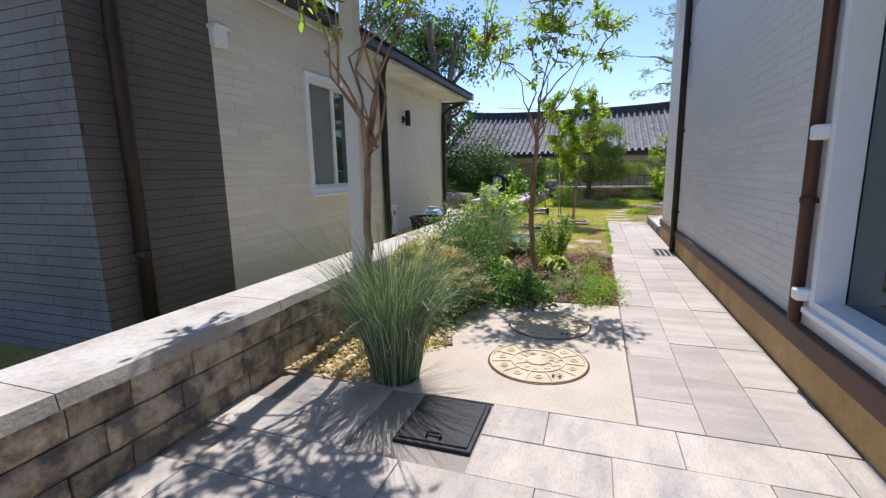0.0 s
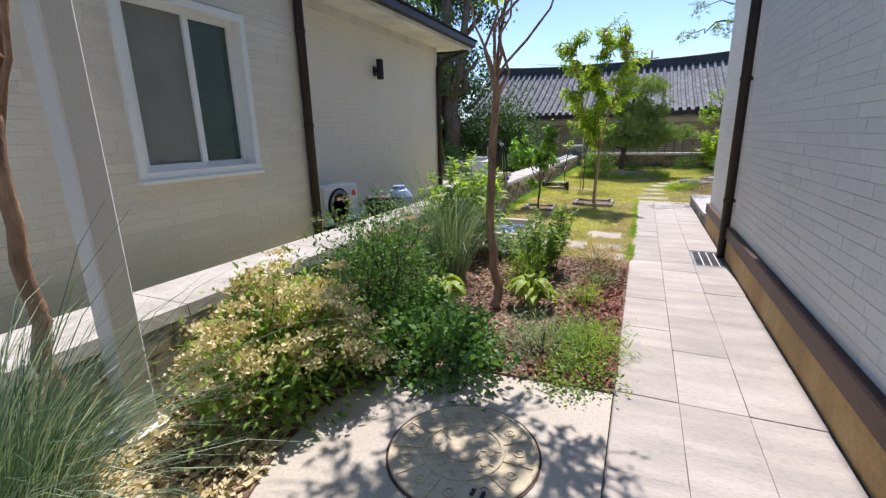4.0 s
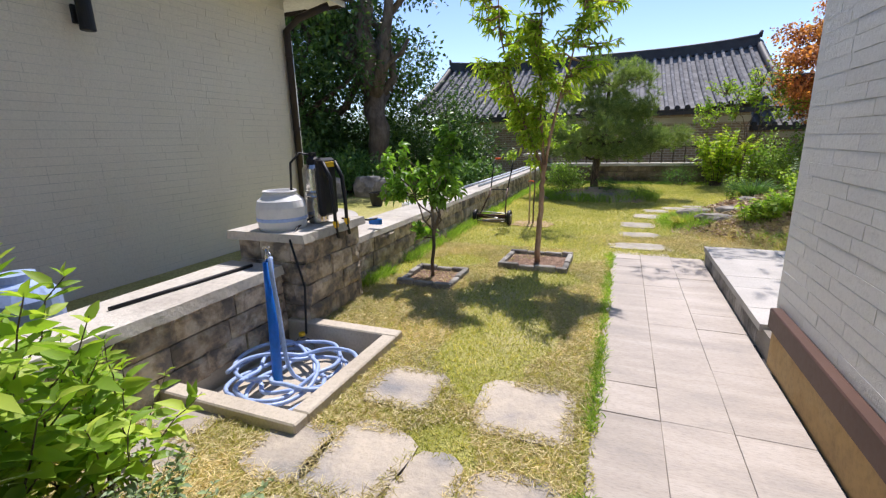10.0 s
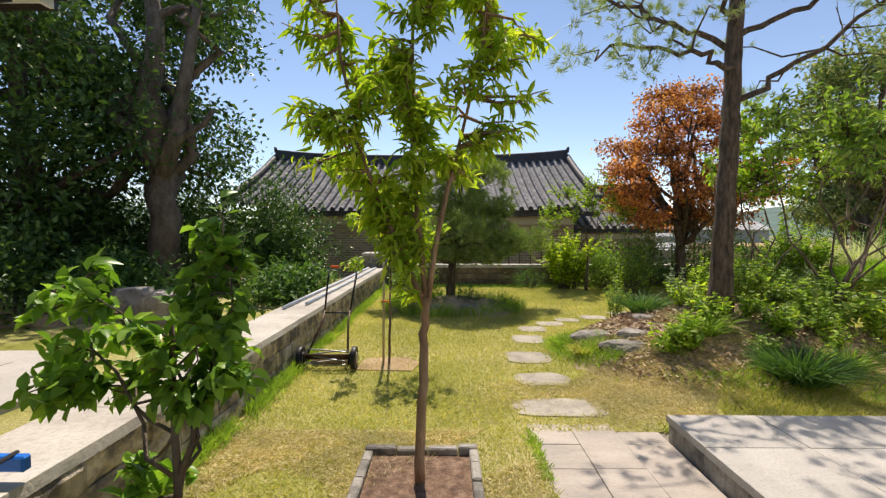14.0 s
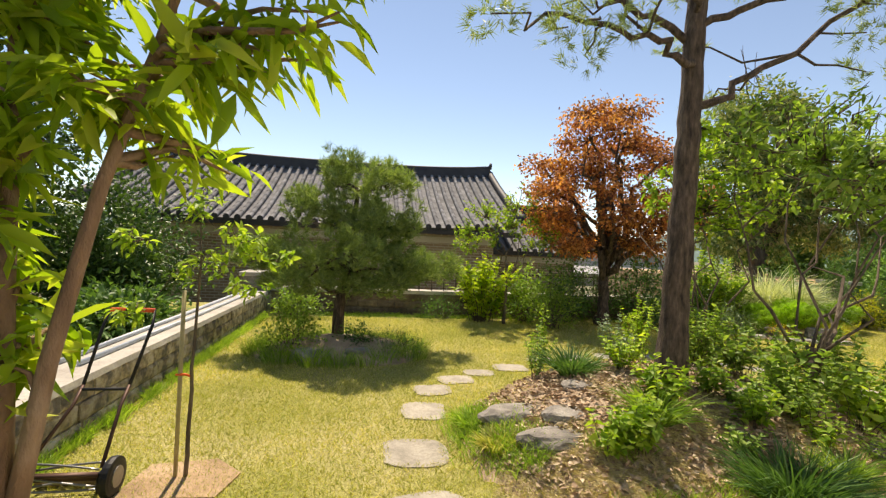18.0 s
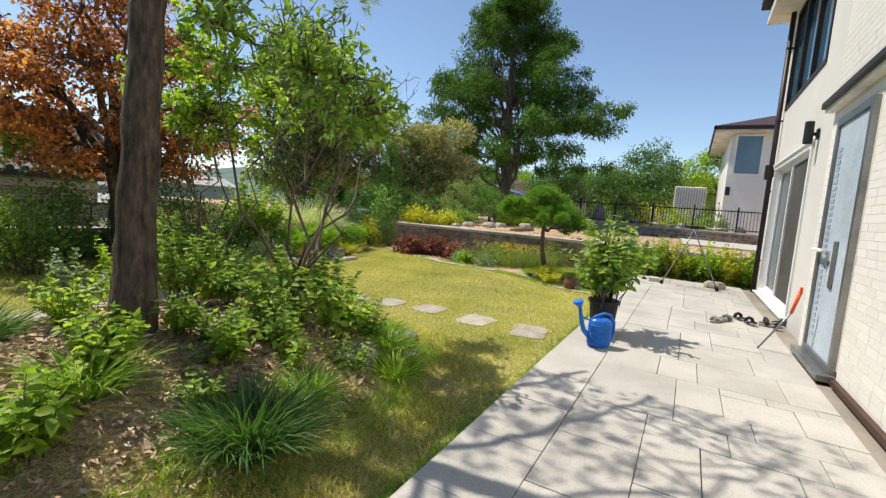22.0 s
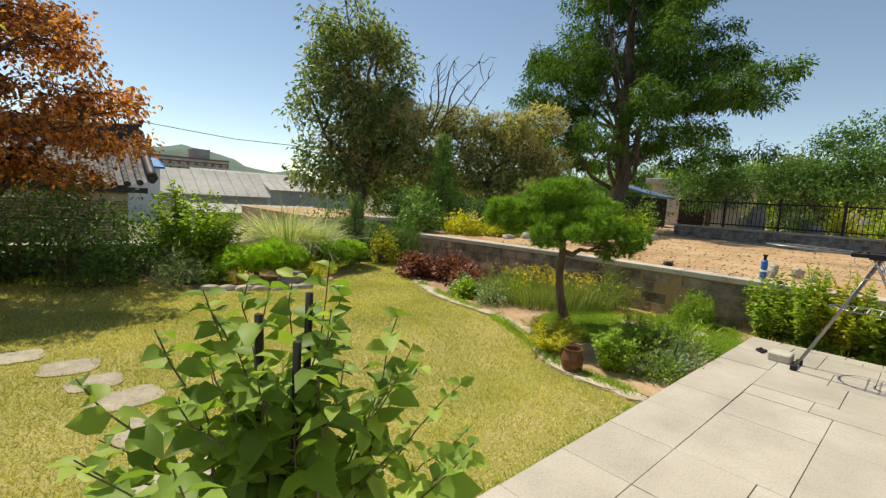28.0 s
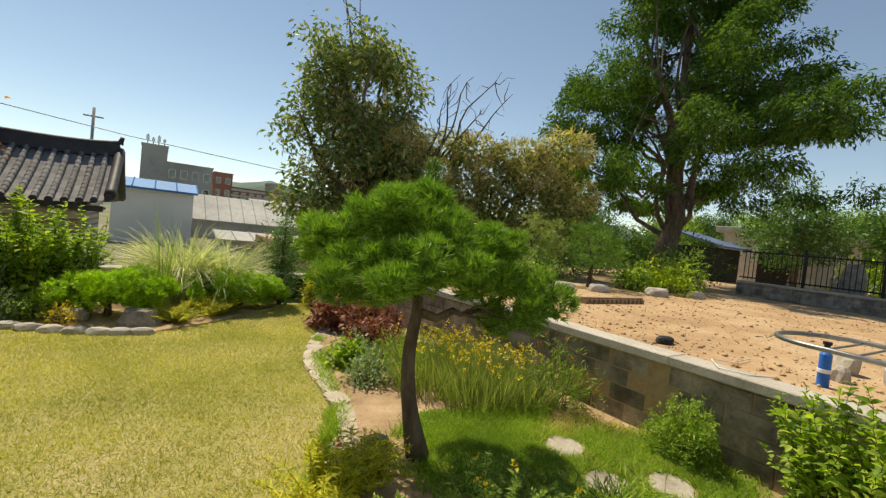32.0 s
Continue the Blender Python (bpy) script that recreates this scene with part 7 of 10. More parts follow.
rock("rock", 1.48, 13.45, mound_z(1.48, 13.45) - 0.03, 0.32, 0.16, 0.08, 1, "flat grey rock at the mound's foot", group="mound rocks")
rock("rock", 1.6, 12.95, mound_z(1.6, 12.95) - 0.03, 0.28, 0.15, 0.08, 2, "rounded grey rock at the mound's foot", group="mound rocks")
rock("rock", 2.1, 13.6, mound_z(2.1, 13.6) - 0.03, 0.16, 0.12, 0.06, 3, "half-buried rock on the mound", group="mound rocks")
rock("rock", 3.4, 13.1, mound_z(3.4, 13.1) - 0.03, 0.2, 0.16, 0.08, 4, "half-buried rock on the mound", group="mound rocks")
rock("rock", 4.05, 12.55, mound_z(4.05, 12.55) - 0.03, 0.24, 0.18, 0.14, 5, "grey rock beside the terrace", group="mound rocks")
rock("rock", 5.0, 12.75, mound_z(5.0, 12.75) - 0.03, 0.22, 0.16, 0.12, 6, "grey rock at the lawn's edge", group="mound rocks")
for k, (x, y, sx, sy) in enumerate(((1.78, 13.2, 0.2, 0.13), (4.75, 12.45, 0.15, 0.11))):
    rock("rock", x, y, mound_z(x, y) - 0.02, sx, sy, 0.06, 140 + k, "flat half-buried grey rock at the mound's edge", group="mound rocks")
for k, (x, y, r, h, n, m) in enumerate(((2.2, 13.95, 0.12, 0.36, 420, L_deep), (2.35, 12.9, 0.12, 0.34, 300, L_green), (2.8, 12.2, 0.17, 0.42, 760, L_deep), (4.6, 12.6, 0.1, 0.3, 260, L_grass_green), (1.22, 13.1, 0.13, 0.16, 300, L_grass), (1.15, 13.6, 0.12, 0.15, 260, L_grass_green), (4.2, 12.25, 0.09, 0.34, 240, L_fresh), (3.3, 12.3, 0.09, 0.3, 200, L_green), (4.95, 12.9, 0.1, 0.24, 220, L_grass_green))):
    tuft("day_lily", x, y, mound_z(x, y), "arching clump of strap-shaped green leaves on the mound", "day lily", r, h * 1.1, int(n * 0.85), 0.012, m, 300 + k, bend=0.8, spread=0.7, group="day lilies", fans=8)
for k, (x, y, r, h, n, lf, m, gap, lab) in enumerate((
        (2.75, 12.55, 0.22, 0.24, 14, (0.055, 0.03), L_green, 0.035, "low leafy weeds at the mound's foot"),
        (3.15, 12.95, 0.3, 0.3, 18, (0.055, 0.03), L_green, 0.035, "low leafy perennial under the pine"),
        (2.6, 13.75, 0.24, 0.4, 14, (0.06, 0.034), L_fresh, 0.04, "bright leafy perennial beside the pine's foot"),
        (3.5, 12.8, 0.3, 0.42, 18, (0.06, 0.032), L_green, 0.035, "leafy perennials on the mound's slope"),
        (2.95, 13.1, 0.16, 0.34, 9, (0.07, 0.04), L_fresh, 0.04, "bright shoots at the foot of the pine"),
        (1.85, 12.7, 0.24, 0.3, 14, (0.07, 0.042), L_fresh, 0.04, "bright broad-leaved perennial at the mound's edge"),
        (4.55, 12.85, 0.3, 0.45, 18, (0.06, 0.03), L_green, 0.035, "leafy perennials at the mound's end"),
        (2.45, 13.0, 0.26, 0.42, 16, (0.075, 0.045), L_fresh, 0.04, "bright broad-leaved perennial on the mound"),
        (2.08, 12.7, 0.26, 0.38, 20, (0.08, 0.048), L_fresh, 0.04, "broad-leaved perennial at the mound's foot"),
        (3.05, 12.75, 0.26, 0.34, 18, (0.07, 0.04), L_fresh, 0.04, "low leafy perennial on the mound"),
        (3.7, 12.95, 0.42, 0.72, 17, (0.085, 0.05), L_green, 0.05, "leafy bush with broad dark leaves on the mound's slope"),
        (4.1, 12.85, 0.38, 0.6, 15, (0.08, 0.045), L_fresh, 0.045, "loose broad-leaved bush at the mound's end"),
        (4.5, 13.3, 0.36, 0.78, 22, (0.07, 0.036), L_green, 0.04, "upright leafy bush at the mound's end"),
        (3.35, 12.55, 0.24, 0.34, 14, (0.055, 0.026), L_fresh, 0.035, "bright low perennial by the terrace"),
        (3.85, 12.4, 0.26, 0.36, 16, (0.05, 0.022), L_green, 0.03, "tangled weeds beside the terrace"),
        (3.45, 13.95, 0.42, 0.85, 26, (0.05, 0.028), L_green, 0.035, "loose small-leaved rose bush behind the pine"),
        (3.95, 14.3, 0.44, 0.8, 26, (0.05, 0.028), L_fresh, 0.035, "loose small-leaved rose bush behind the pine"),
        (4.5, 13.95, 0.4, 0.7, 22, (0.05, 0.026), L_green, 0.035, "loose leafy bush behind the mound"),
        (2.9, 14.35, 0.26, 0.62, 14, (0.05, 0.03), L_grey, 0.035, "airy bush with pale small leaves"),
        (2.17, 14.7, 0.2, 0.85, 9, (0.05, 0.03), L_fresh, 0.035, "thin upright shrub with small pale leaves"),
        (1.95, 14.25, 0.16, 0.6, 7, (0.045, 0.026), L_green, 0.035, "thin upright shrub with small leaves"),
        (3.3, 14.6, 0.3, 0.9, 14, (0.05, 0.03), L_fresh, 0.035, "thin upright rose with pale leaves"),
        (3.6, 13.5, 0.34, 0.66, 18, (0.06, 0.034), L_green, 0.04, "loose bush among the small trees"))):
    shoot_bush("mound_shrub", x, y, mound_z(x, y) - 0.01, lab, "shrub", r, h, n, lf, m, 400 + k, gap=gap, bare=0.2, group="mound shrubs", stem_r=0.004)


def litter_on_mound():
    rng = np.random.default_rng(66)
    q = np.column_stack([rng.uniform(1.2, 4.9, 15000), rng.uniform(11.9, 15.0, 15000)])
    z = np.array([mound_z(a, b) for a, b in q])
    keep = z > 0.05
    C = np.column_stack([q[keep], z[keep] + 0.02])
    V, F = leaf_arrays(C, rng.normal(size=C.shape) * np.array([1, 1, 0.25]), 0.06, 0.026, rng)
    tagged(from_arrays("leaf_litter", V, F, M_litter), "dry brown leaves and needles on the mound", "leaf litter", "", "stuff")


litter_on_mound()

# two small multi-stemmed trees behind the mound
tree("garden_tree", 3.85, 13.05, mound_z(3.85, 13.05), "small multi-stemmed tree with drooping green leaves", "tree",
     [(0, 0, 0), (0.02, 0.0, 0.3), (0.06, 0.05, 0.5)], [0.05, 0.042, 0.036],
     [(-0.15, 0.0, 2.0, 0.42, 0.42, 0.4), (0.35, 0.1, 2.15, 0.45, 0.45, 0.42), (0.1, -0.35, 1.85, 0.4, 0.35, 0.4), (0.85, 0.2, 1.95, 0.42, 0.42, 0.4), (0.1, 0.35, 2.35, 0.45, 0.42, 0.35), (0.5, -0.3, 1.9, 0.4, 0.4, 0.35), (-0.55, 0.1, 2.2, 0.35, 0.35, 0.35), (0.5, 0.3, 2.55, 0.4, 0.4, 0.3), (1.25, 0.2, 2.1, 0.4, 0.4, 0.35), (1.6, 0.45, 2.0, 0.36, 0.36, 0.3), (1.15, 0.6, 2.4, 0.4, 0.4, 0.3)],
     3000, (0.09, 0.034), M_bark, L_green, 81, limbs=8, twigs=200, per=7, sigma=0.08, leaf_droop=0.5, start=0.3, limb_r=0.24, along=True, rise=-0.06, group="garden trees")
tree("garden_tree", 4.05, 14.45, mound_z(4.05, 14.45), "small spreading tree with light green leaves", "tree",
     [(0, 0, 0), (-0.03, 0.0, 0.25), (-0.02, 0.02, 0.45)], [0.045, 0.038, 0.032],
     [(-0.4, 0.1, 2.2, 0.42, 0.42, 0.4), (0.1, 0.2, 2.55, 0.45, 0.45, 0.4), (0.5, 0.0, 2.1, 0.42, 0.42, 0.4), (-0.1, -0.2, 1.9, 0.4, 0.4, 0.35), (-0.1, 0.1, 2.9, 0.3, 0.3, 0.3)],
     2000, (0.08, 0.04), M_bark, L_fresh, 82, limbs=6, twigs=130, per=7, sigma=0.08, leaf_droop=0.3, start=0.3, limb_r=0.24, along=True, rise=-0.05, group="garden trees")

# ---- island bed with a garden pine ----


def pad_pine(name, x, y, z, label, trunk, radii, pads, n, length, foliage, seed, bark=None, limb_r=0.35, wide=0.011):
    rng = np.random.default_rng(seed)
    root = thing(name, x, y, z, label, "tree")
    o = np.array([x, y, z])
    T = np.array(trunk, float)
    s = np.linspace(0, len(T) - 1, 18)
    T = np.stack([np.interp(s, np.arange(len(T)), T[:, i]) for i in range(3)], 1)
    for _ in range(2):
        T[1:-1] = (T[:-2] + 2 * T[1:-1] + T[2:]) / 4
    tube("trunk", T + o, list(radii), bark or M_bark_dark, root, seg=12)
    for p in pads:
        i = int(np.argmin(((T - np.array(p[:3])) ** 2).sum(1) + 3 * np.maximum(0, T[:, 2] - p[2] + 0.1)))
        e = np.array([p[0], p[1], p[2] - p[5] * 0.5])
        P = wander(T[i], e, rng, 6, 0.07)
        r = np.interp(i / 17, np.linspace(0, 1, len(radii)), radii) * limb_r / 0.6
        tube("limb", P + o, [max(0.012, r), 0.008], bark or M_bark_dark, root, seg=7)
        pieces = []
        for k in range(8):
            t = e + ball_points(1, rng, 0.4)[0] * np.array([p[3], p[4], p[5] * 0.5]) * 0.85
            pieces.append(tube_arrays(wander(P[3], t, rng, 4, 0.08) + o, [0.007, 0.003], 4))
        V, F = join_arrays(pieces)
        tagged(from_arrays("branchlet_growth", V, F, bark or M_bark_dark, root), kind="stuff")
    pads = [(p[0] + p[3] * q[0], p[1] + p[4] * q[1], p[2] + p[5] * q[2] * 0.9, p[3] * 0.3, p[4] * 0.3, p[5] * 0.55) for p in pads for q in ball_points(15, rng, 0.5)]
    needle_pads("needle_growth", root, pads, n, length, wide, foliage, seed + 1, 0.8, o)
    return root


pad_pine("garden_pine", -0.2, 16.6, 0.15, "spreading garden pine with layered soft needles", [(0, 0, 0), (0.0, 0.0, 0.5), (0.1, 0.05, 0.9), (0.15, 0.1, 1.6), (0.2, 0.1, 2.2)], [0.09, 0.075, 0.05, 0.03],
         [(0.55, -0.3, 0.85, 0.5, 0.45, 0.2), (-0.5, -0.25, 0.85, 0.5, 0.45, 0.2), (0.05, 0.35, 1.0, 0.5, 0.45, 0.22), (0.25, 0.0, 1.6, 0.5, 0.5, 0.26), (-0.75, 0.0, 1.15, 0.6, 0.6, 0.26), (0.85, 0.0, 1.1, 0.65, 0.6, 0.28), (0.1, -0.5, 1.3, 0.55, 0.5, 0.26), (0.75, 0.1, 1.75, 0.55, 0.5, 0.3), (-0.35, 0.1, 1.85, 0.5, 0.5, 0.3), (0.2, -0.1, 2.3, 0.45, 0.45, 0.3), (0.75, 0.1, 2.35, 0.35, 0.35, 0.25), (-1.2, 0.0, 1.2, 0.4, 0.4, 0.2), (1.4, 0.1, 1.05, 0.45, 0.4, 0.22), (-0.2, 0.1, 2.45, 0.25, 0.25, 0.3)],
         60000, 0.12, L_needle_i, 90, wide=0.011)
rock("rock", -0.52, 15.85, 0.0, 0.24, 0.16, 0.14, 11, "flat grey rock edging the island bed", group="island rocks")
rock("rock", 0.1, 15.85, 0.0, 0.2, 0.15, 0.15, 12, "grey rock edging the island bed", group="island rocks")
rock("rock", 0.55, 16.0, 0.0, 0.16, 0.14, 0.1, 13, "small rock edging the island bed", group="island rocks")
shrub("island_shrub", -0.75, 16.15, 0.05, "leafy bush with small pale flowers in the island bed", "shrub", 0.4, 0.6, 1500, (0.045, 0.026), L_green, 91)
shrub("creeping_juniper", 0.55, 16.25, 0.05, "low spreading dark juniper in the island bed", "shrub", 0.5, 0.24, 2200, (0.05, 0.008), L_deep, 92, low=0.02)
shrub("island_shrub", 0.05, 16.2, 0.1, "low dark bush with red-brown shoots", "shrub", 0.25, 0.3, 700, (0.04, 0.02), L_deep, 93)
for k in range(18):
    a = k * 0.35
    tuft("grass_tuft", -0.15 + (1.0 + 0.12 * math.sin(k * 2.6)) * math.cos(a + 3.0), 16.3 + 0.68 * math.sin(a + 3.0), 0, "tuft of uncut grass round the island bed", "grass", 0.2, 0.24 + 0.05 * math.sin(k * 1.9), 260, 0.006, L_grass_green, 500 + k, bend=0.4, spread=0.4, group="island grass tufts")

# ---- along the end wall ----
slats = tagged(thing("slat_fence", 2, NORTH_Y + 0.15, 0.54, "row of thin dark upright stakes on the end wall", "fence"))
for k in range(30):
    x = -1.2 + k * 0.28
    part("stake", box(x, x + 0.025, NORTH_Y + 0.12, NORTH_Y + 0.145, 0.53, 1.12 + 0.06 * math.sin(k * 2.3)), M_bark_dark, slats)
part("rail", box(-1.25, 7.2, NORTH_Y + 0.146, NORTH_Y + 0.165, 0.95, 0.98), M_bark_dark, slats)
for k, (x, y, r, h, n, lf, m, lab) in enumerate((
        (3.6, 19.1, 0.6, 1.1, 2000, (0.07, 0.045), L_green, "leafy green shrub against the end wall"),
        (3.9, 18.4, 0.5, 0.95, 1800, (0.05, 0.03), L_green, "small-leaved bush before the end wall"),
        (4.5, 19.2, 0.6, 1.45, 2600, (0.06, 0.04), L_deep, "dark shrub beside the maple"),
        (6.2, 19.2, 0.8, 1.7, 3200, (0.06, 0.04), L_deep, "dense hedge-like shrub along the wall"),
        (7.3, 19.1, 0.75, 1.25, 2600, (0.06, 0.04), L_deep, "dense green shrub along the wall"),
        (-1.2, 19.2, 0.5, 0.6, 1200, (0.06, 0.035), L_green, "low bush beside the stone pillar"),
        (1.8, 19.3, 0.5, 0.5, 900, (0.05, 0.02), L_deep, "low dark plants under the wall"),
        (5.5, 19.35, 0.6, 1.35, 2200, (0.05, 0.02), L_deep, "low dark plants under the maple"),
        (6.6, 18.5, 0.6, 0.4, 1300, (0.06, 0.02), L_deep, "low ferny plants along the wall"))):
    shrub("wall_shrub", x, y, 0.0, lab, "shrub", r, h, n, lf, m, 600 + k, group="shrubs along the end wall", sigma=0.08)
shoot_bush("leafy_shrub", 7.9, 18.9, 0.0, "bright green leafy shrub in the corner bed", "shrub", 0.75, 1.7, 60, (0.1, 0.06), L_fresh, 606, gap=0.075, bare=0.15, whorl=3, group="tall leafy shrubs", stem_r=0.008)
shoot_bush("leafy_shrub", 8.4, 18.95, 0.0, "mid-green leafy shrub in the corner bed", "shrub", 0.6, 1.6, 44, (0.09, 0.055), L_green, 607, gap=0.075, bare=0.15, whorl=3, group="tall leafy shrubs", stem_r=0.008)
shoot_bush("leafy_shrub", 2.6, 19.1, 0.0, "bright broad-leaved shrub against the end wall", "shrub", 0.85, 1.5, 64, (0.11, 0.075), L_bright, 600, gap=0.085, bare=0.12, whorl=3, group="tall leafy shrubs", stem_r=0.008)
tree("garden_tree", 3.0, 18.75, 0, "slim young tree with pale green leaves before the end wall", "tree",
     [(0, 0, 0), (0.02, 0.0, 0.7), (0.0, 0.0, 1.3)], [0.04, 0.03, 0.022],
     [(-0.5, 0, 2.1, 0.55, 0.5, 0.5), (0.3, 0.1, 2.4, 0.6, 0.5, 0.5), (0.7, 0.0, 1.9, 0.5, 0.5, 0.4), (-0.9, 0.0, 1.7, 0.4, 0.4, 0.3)],
     2000, (0.075, 0.038), M_bark, L_fresh, 83, limbs=8, twigs=140, per=6, sigma=0.1, start=0.6, along=True, limb_r=0.3, group="garden trees")


def maple_layers():
    """Flat sprays of foliage in layers, wide below and narrow above."""
    rng = np.random.default_rng(85)
    out = []
    for layer, (z, reach, n) in enumerate(((1.95, 1.5, 8), (2.5, 1.85, 11), (3.05, 1.8, 11), (3.6, 1.55, 9), (4.15, 1.15, 7), (4.65, 0.65, 4))):
        for k in range(n):
            a = 2 * math.pi * (k + 0.5 * (layer % 2)) / n + 0.3 * rng.normal()
            rr = reach * rng.uniform(0.3, 1.0) ** 0.6
            out.append((0.1 + rr * math.cos(a), 0.05 + 0.8 * rr * math.sin(a), z - 0.16 * rr + 0.08 * rng.normal(), rng.uniform(0.34, 0.55), rng.uniform(0.34, 0.55), 0.12))
    return out


tree("maple_tree", 5.2, 18.85, 0, "Japanese maple with a dark trunk and rust-red crown", "tree",
     [(0, 0, 0), (0.02, 0.0, 0.7), (0.1, 0.0, 1.4), (0.1, 0.1, 2.2)], [0.14, 0.11, 0.09, 0.06],
     maple_layers(),
     22000, (0.07, 0.05), M_bark_dark, L_maple, 84, limbs=22, twigs=420, per=9, sigma=0.09, leaf_droop=0.35, start=0.5, limb_r=0.5, shell=0.6)

# ---- bed with dwarf pines, striped grass ----
pad_pine("dwarf_pine", 8.9, 18.2, 0.02, "low clipped dwarf pine with a domed top", [(0, 0, 0), (0.0, 0, 0.15), (0.0, 0.05, 0.3)], [0.05, 0.04, 0.03],
         [(0, -0.1, 0.44, 0.68, 0.6, 0.27), (-0.35, -0.15, 0.34, 0.45, 0.45, 0.22), (0.4, -0.15, 0.36, 0.45, 0.45, 0.22)], 40000, 0.07, L_needle_b, 110)
pad_pine("dwarf_pine", 10.75, 18.85, 0.02, "low clipped dwarf pine with a flat domed top", [(0, 0, 0), (0.0, 0, 0.15), (0.0, 0.05, 0.25)], [0.05, 0.04, 0.03],
         [(0, -0.1, 0.42, 0.68, 0.6, 0.26), (0.35, -0.15, 0.32, 0.45, 0.45, 0.22), (-0.4, -0.15, 0.32, 0.45, 0.45, 0.2)], 40000, 0.07, L_needle_b, 112)
tuft("striped_grass", 9.85, 19.38, 0.02, "large clump of cream-striped silver grass", "ornamental grass", 0.26, 1.75, 1300, 0.016, L_varieg, 113, bend=0.95, spread=0.42, layers=((0.6, 0.95, 0.8, 0.9), (0.4, 0.85, 1.4, 1.1)), group="striped grasses")
tuft("striped_grass", 10.5, 19.35, 0.02, "clump of cream-striped silver grass", "ornamental grass", 0.24, 1.6, 1000, 0.016, L_varieg, 114, bend=0.95, spread=0.42, layers=((0.6, 0.95, 0.8, 0.9), (0.4, 0.85, 1.4, 1.1)), group="striped grasses")
for k, (x, y, r, h, n, lf, m, lab) in enumerate((
        (12.25, 19.0, 0.36, 0.8, 1300, (0.06, 0.03), L_yellow, "golden shrub beside the gate"),
        (12.4, 19.5, 0.5, 1.2, 1800, (0.06, 0.03), L_deep, "dark leafy shrub beside the gate"),
        (13.1, 19.3, 0.5, 1.3, 2200, (0.07, 0.02), L_needle, "bushy green conifer beside the gate"),
        (12.8, 18.6, 0.35, 0.9, 1400, (0.06, 0.014), L_needle_d, "dark spiky conifer at the flower bed's end"),
        (13.8, 20.5, 0.9, 1.8, 2600, (0.09, 0.04), L_deep, "dense dark shrub behind the gate pillar"),
        (12.0, 21.0, 0.9, 1.5, 2200, (0.09, 0.04), L_deep, "dense dark shrub behind the gate"),
        (8.1, 18.0, 0.25, 0.35, 800, (0.06, 0.02), L_green, "leafy perennials in the corner bed"),
        (7.6, 18.0, 0.3, 0.5, 900, (0.14, 0.012), L_grey, "arching grey-green perennials in the corner bed"),
        (8.45, 17.7, 0.15, 0.2, 300, (0.05, 0.02), P_yellow, "small golden tuft among the edging stones"))):
    shrub("bed_shrub", x, y, 0.02, lab, "shrub", r, h, n, lf, m, 700 + k, group="corner bed shrubs", low=0.05)
for k in range(7):
    f = k / 6
    x, y = 7.95 + 1.4 * f, 17.62 - 0.5 * math.sin(f * 1.6)
    rock("edging_stone", x, y, 0.0, 0.15, 0.09, 0.08, 20 + k, "pale edging stone of the corner bed", "stone", M_coping, group="corner bed edging", sub=2)
rock("rock", 9.3, 17.6, 0.0, 0.25, 0.2, 0.22, 31, "brown rock under the dwarf pine", group="corner bed rocks")
rock("rock", 8.5, 17.9, 0.0, 0.22, 0.18, 0.18, 32, "brown rock under the dwarf pine", group="corner bed rocks")

tree("dark_spruce", 11.5, 19.15, 0.0, "small dark upright conifer by the wall", "tree", [(0, 0, 0), (0, 0, 0.8), (0, 0, 1.6)], [0.04, 0.03, 0.01],
     [(0, 0, 0.45, 0.28, 0.28, 0.45), (0, 0, 0.95, 0.22, 0.22, 0.45), (0, 0, 1.4, 0.14, 0.14, 0.35)], 7000, (0.05, 0.014), M_bark_dark, L_deep, 120, limbs=3, twigs=30, per=10, sigma=0.04)
gate = tagged(thing("gate_pillar", 13.0, 20.2, 0, "pale grey stone gate pillar with a flat cap", "pillar"))
part("shaft", box(12.75, 13.25, 20.0, 20.5, -0.2, 1.0, 0.01), M_block_g, gate)
part("cap", box(12.65, 13.35, 19.9, 20.6, 1.0, 1.1, 0.01), M_coping, gate)

# ---- terrace things ----


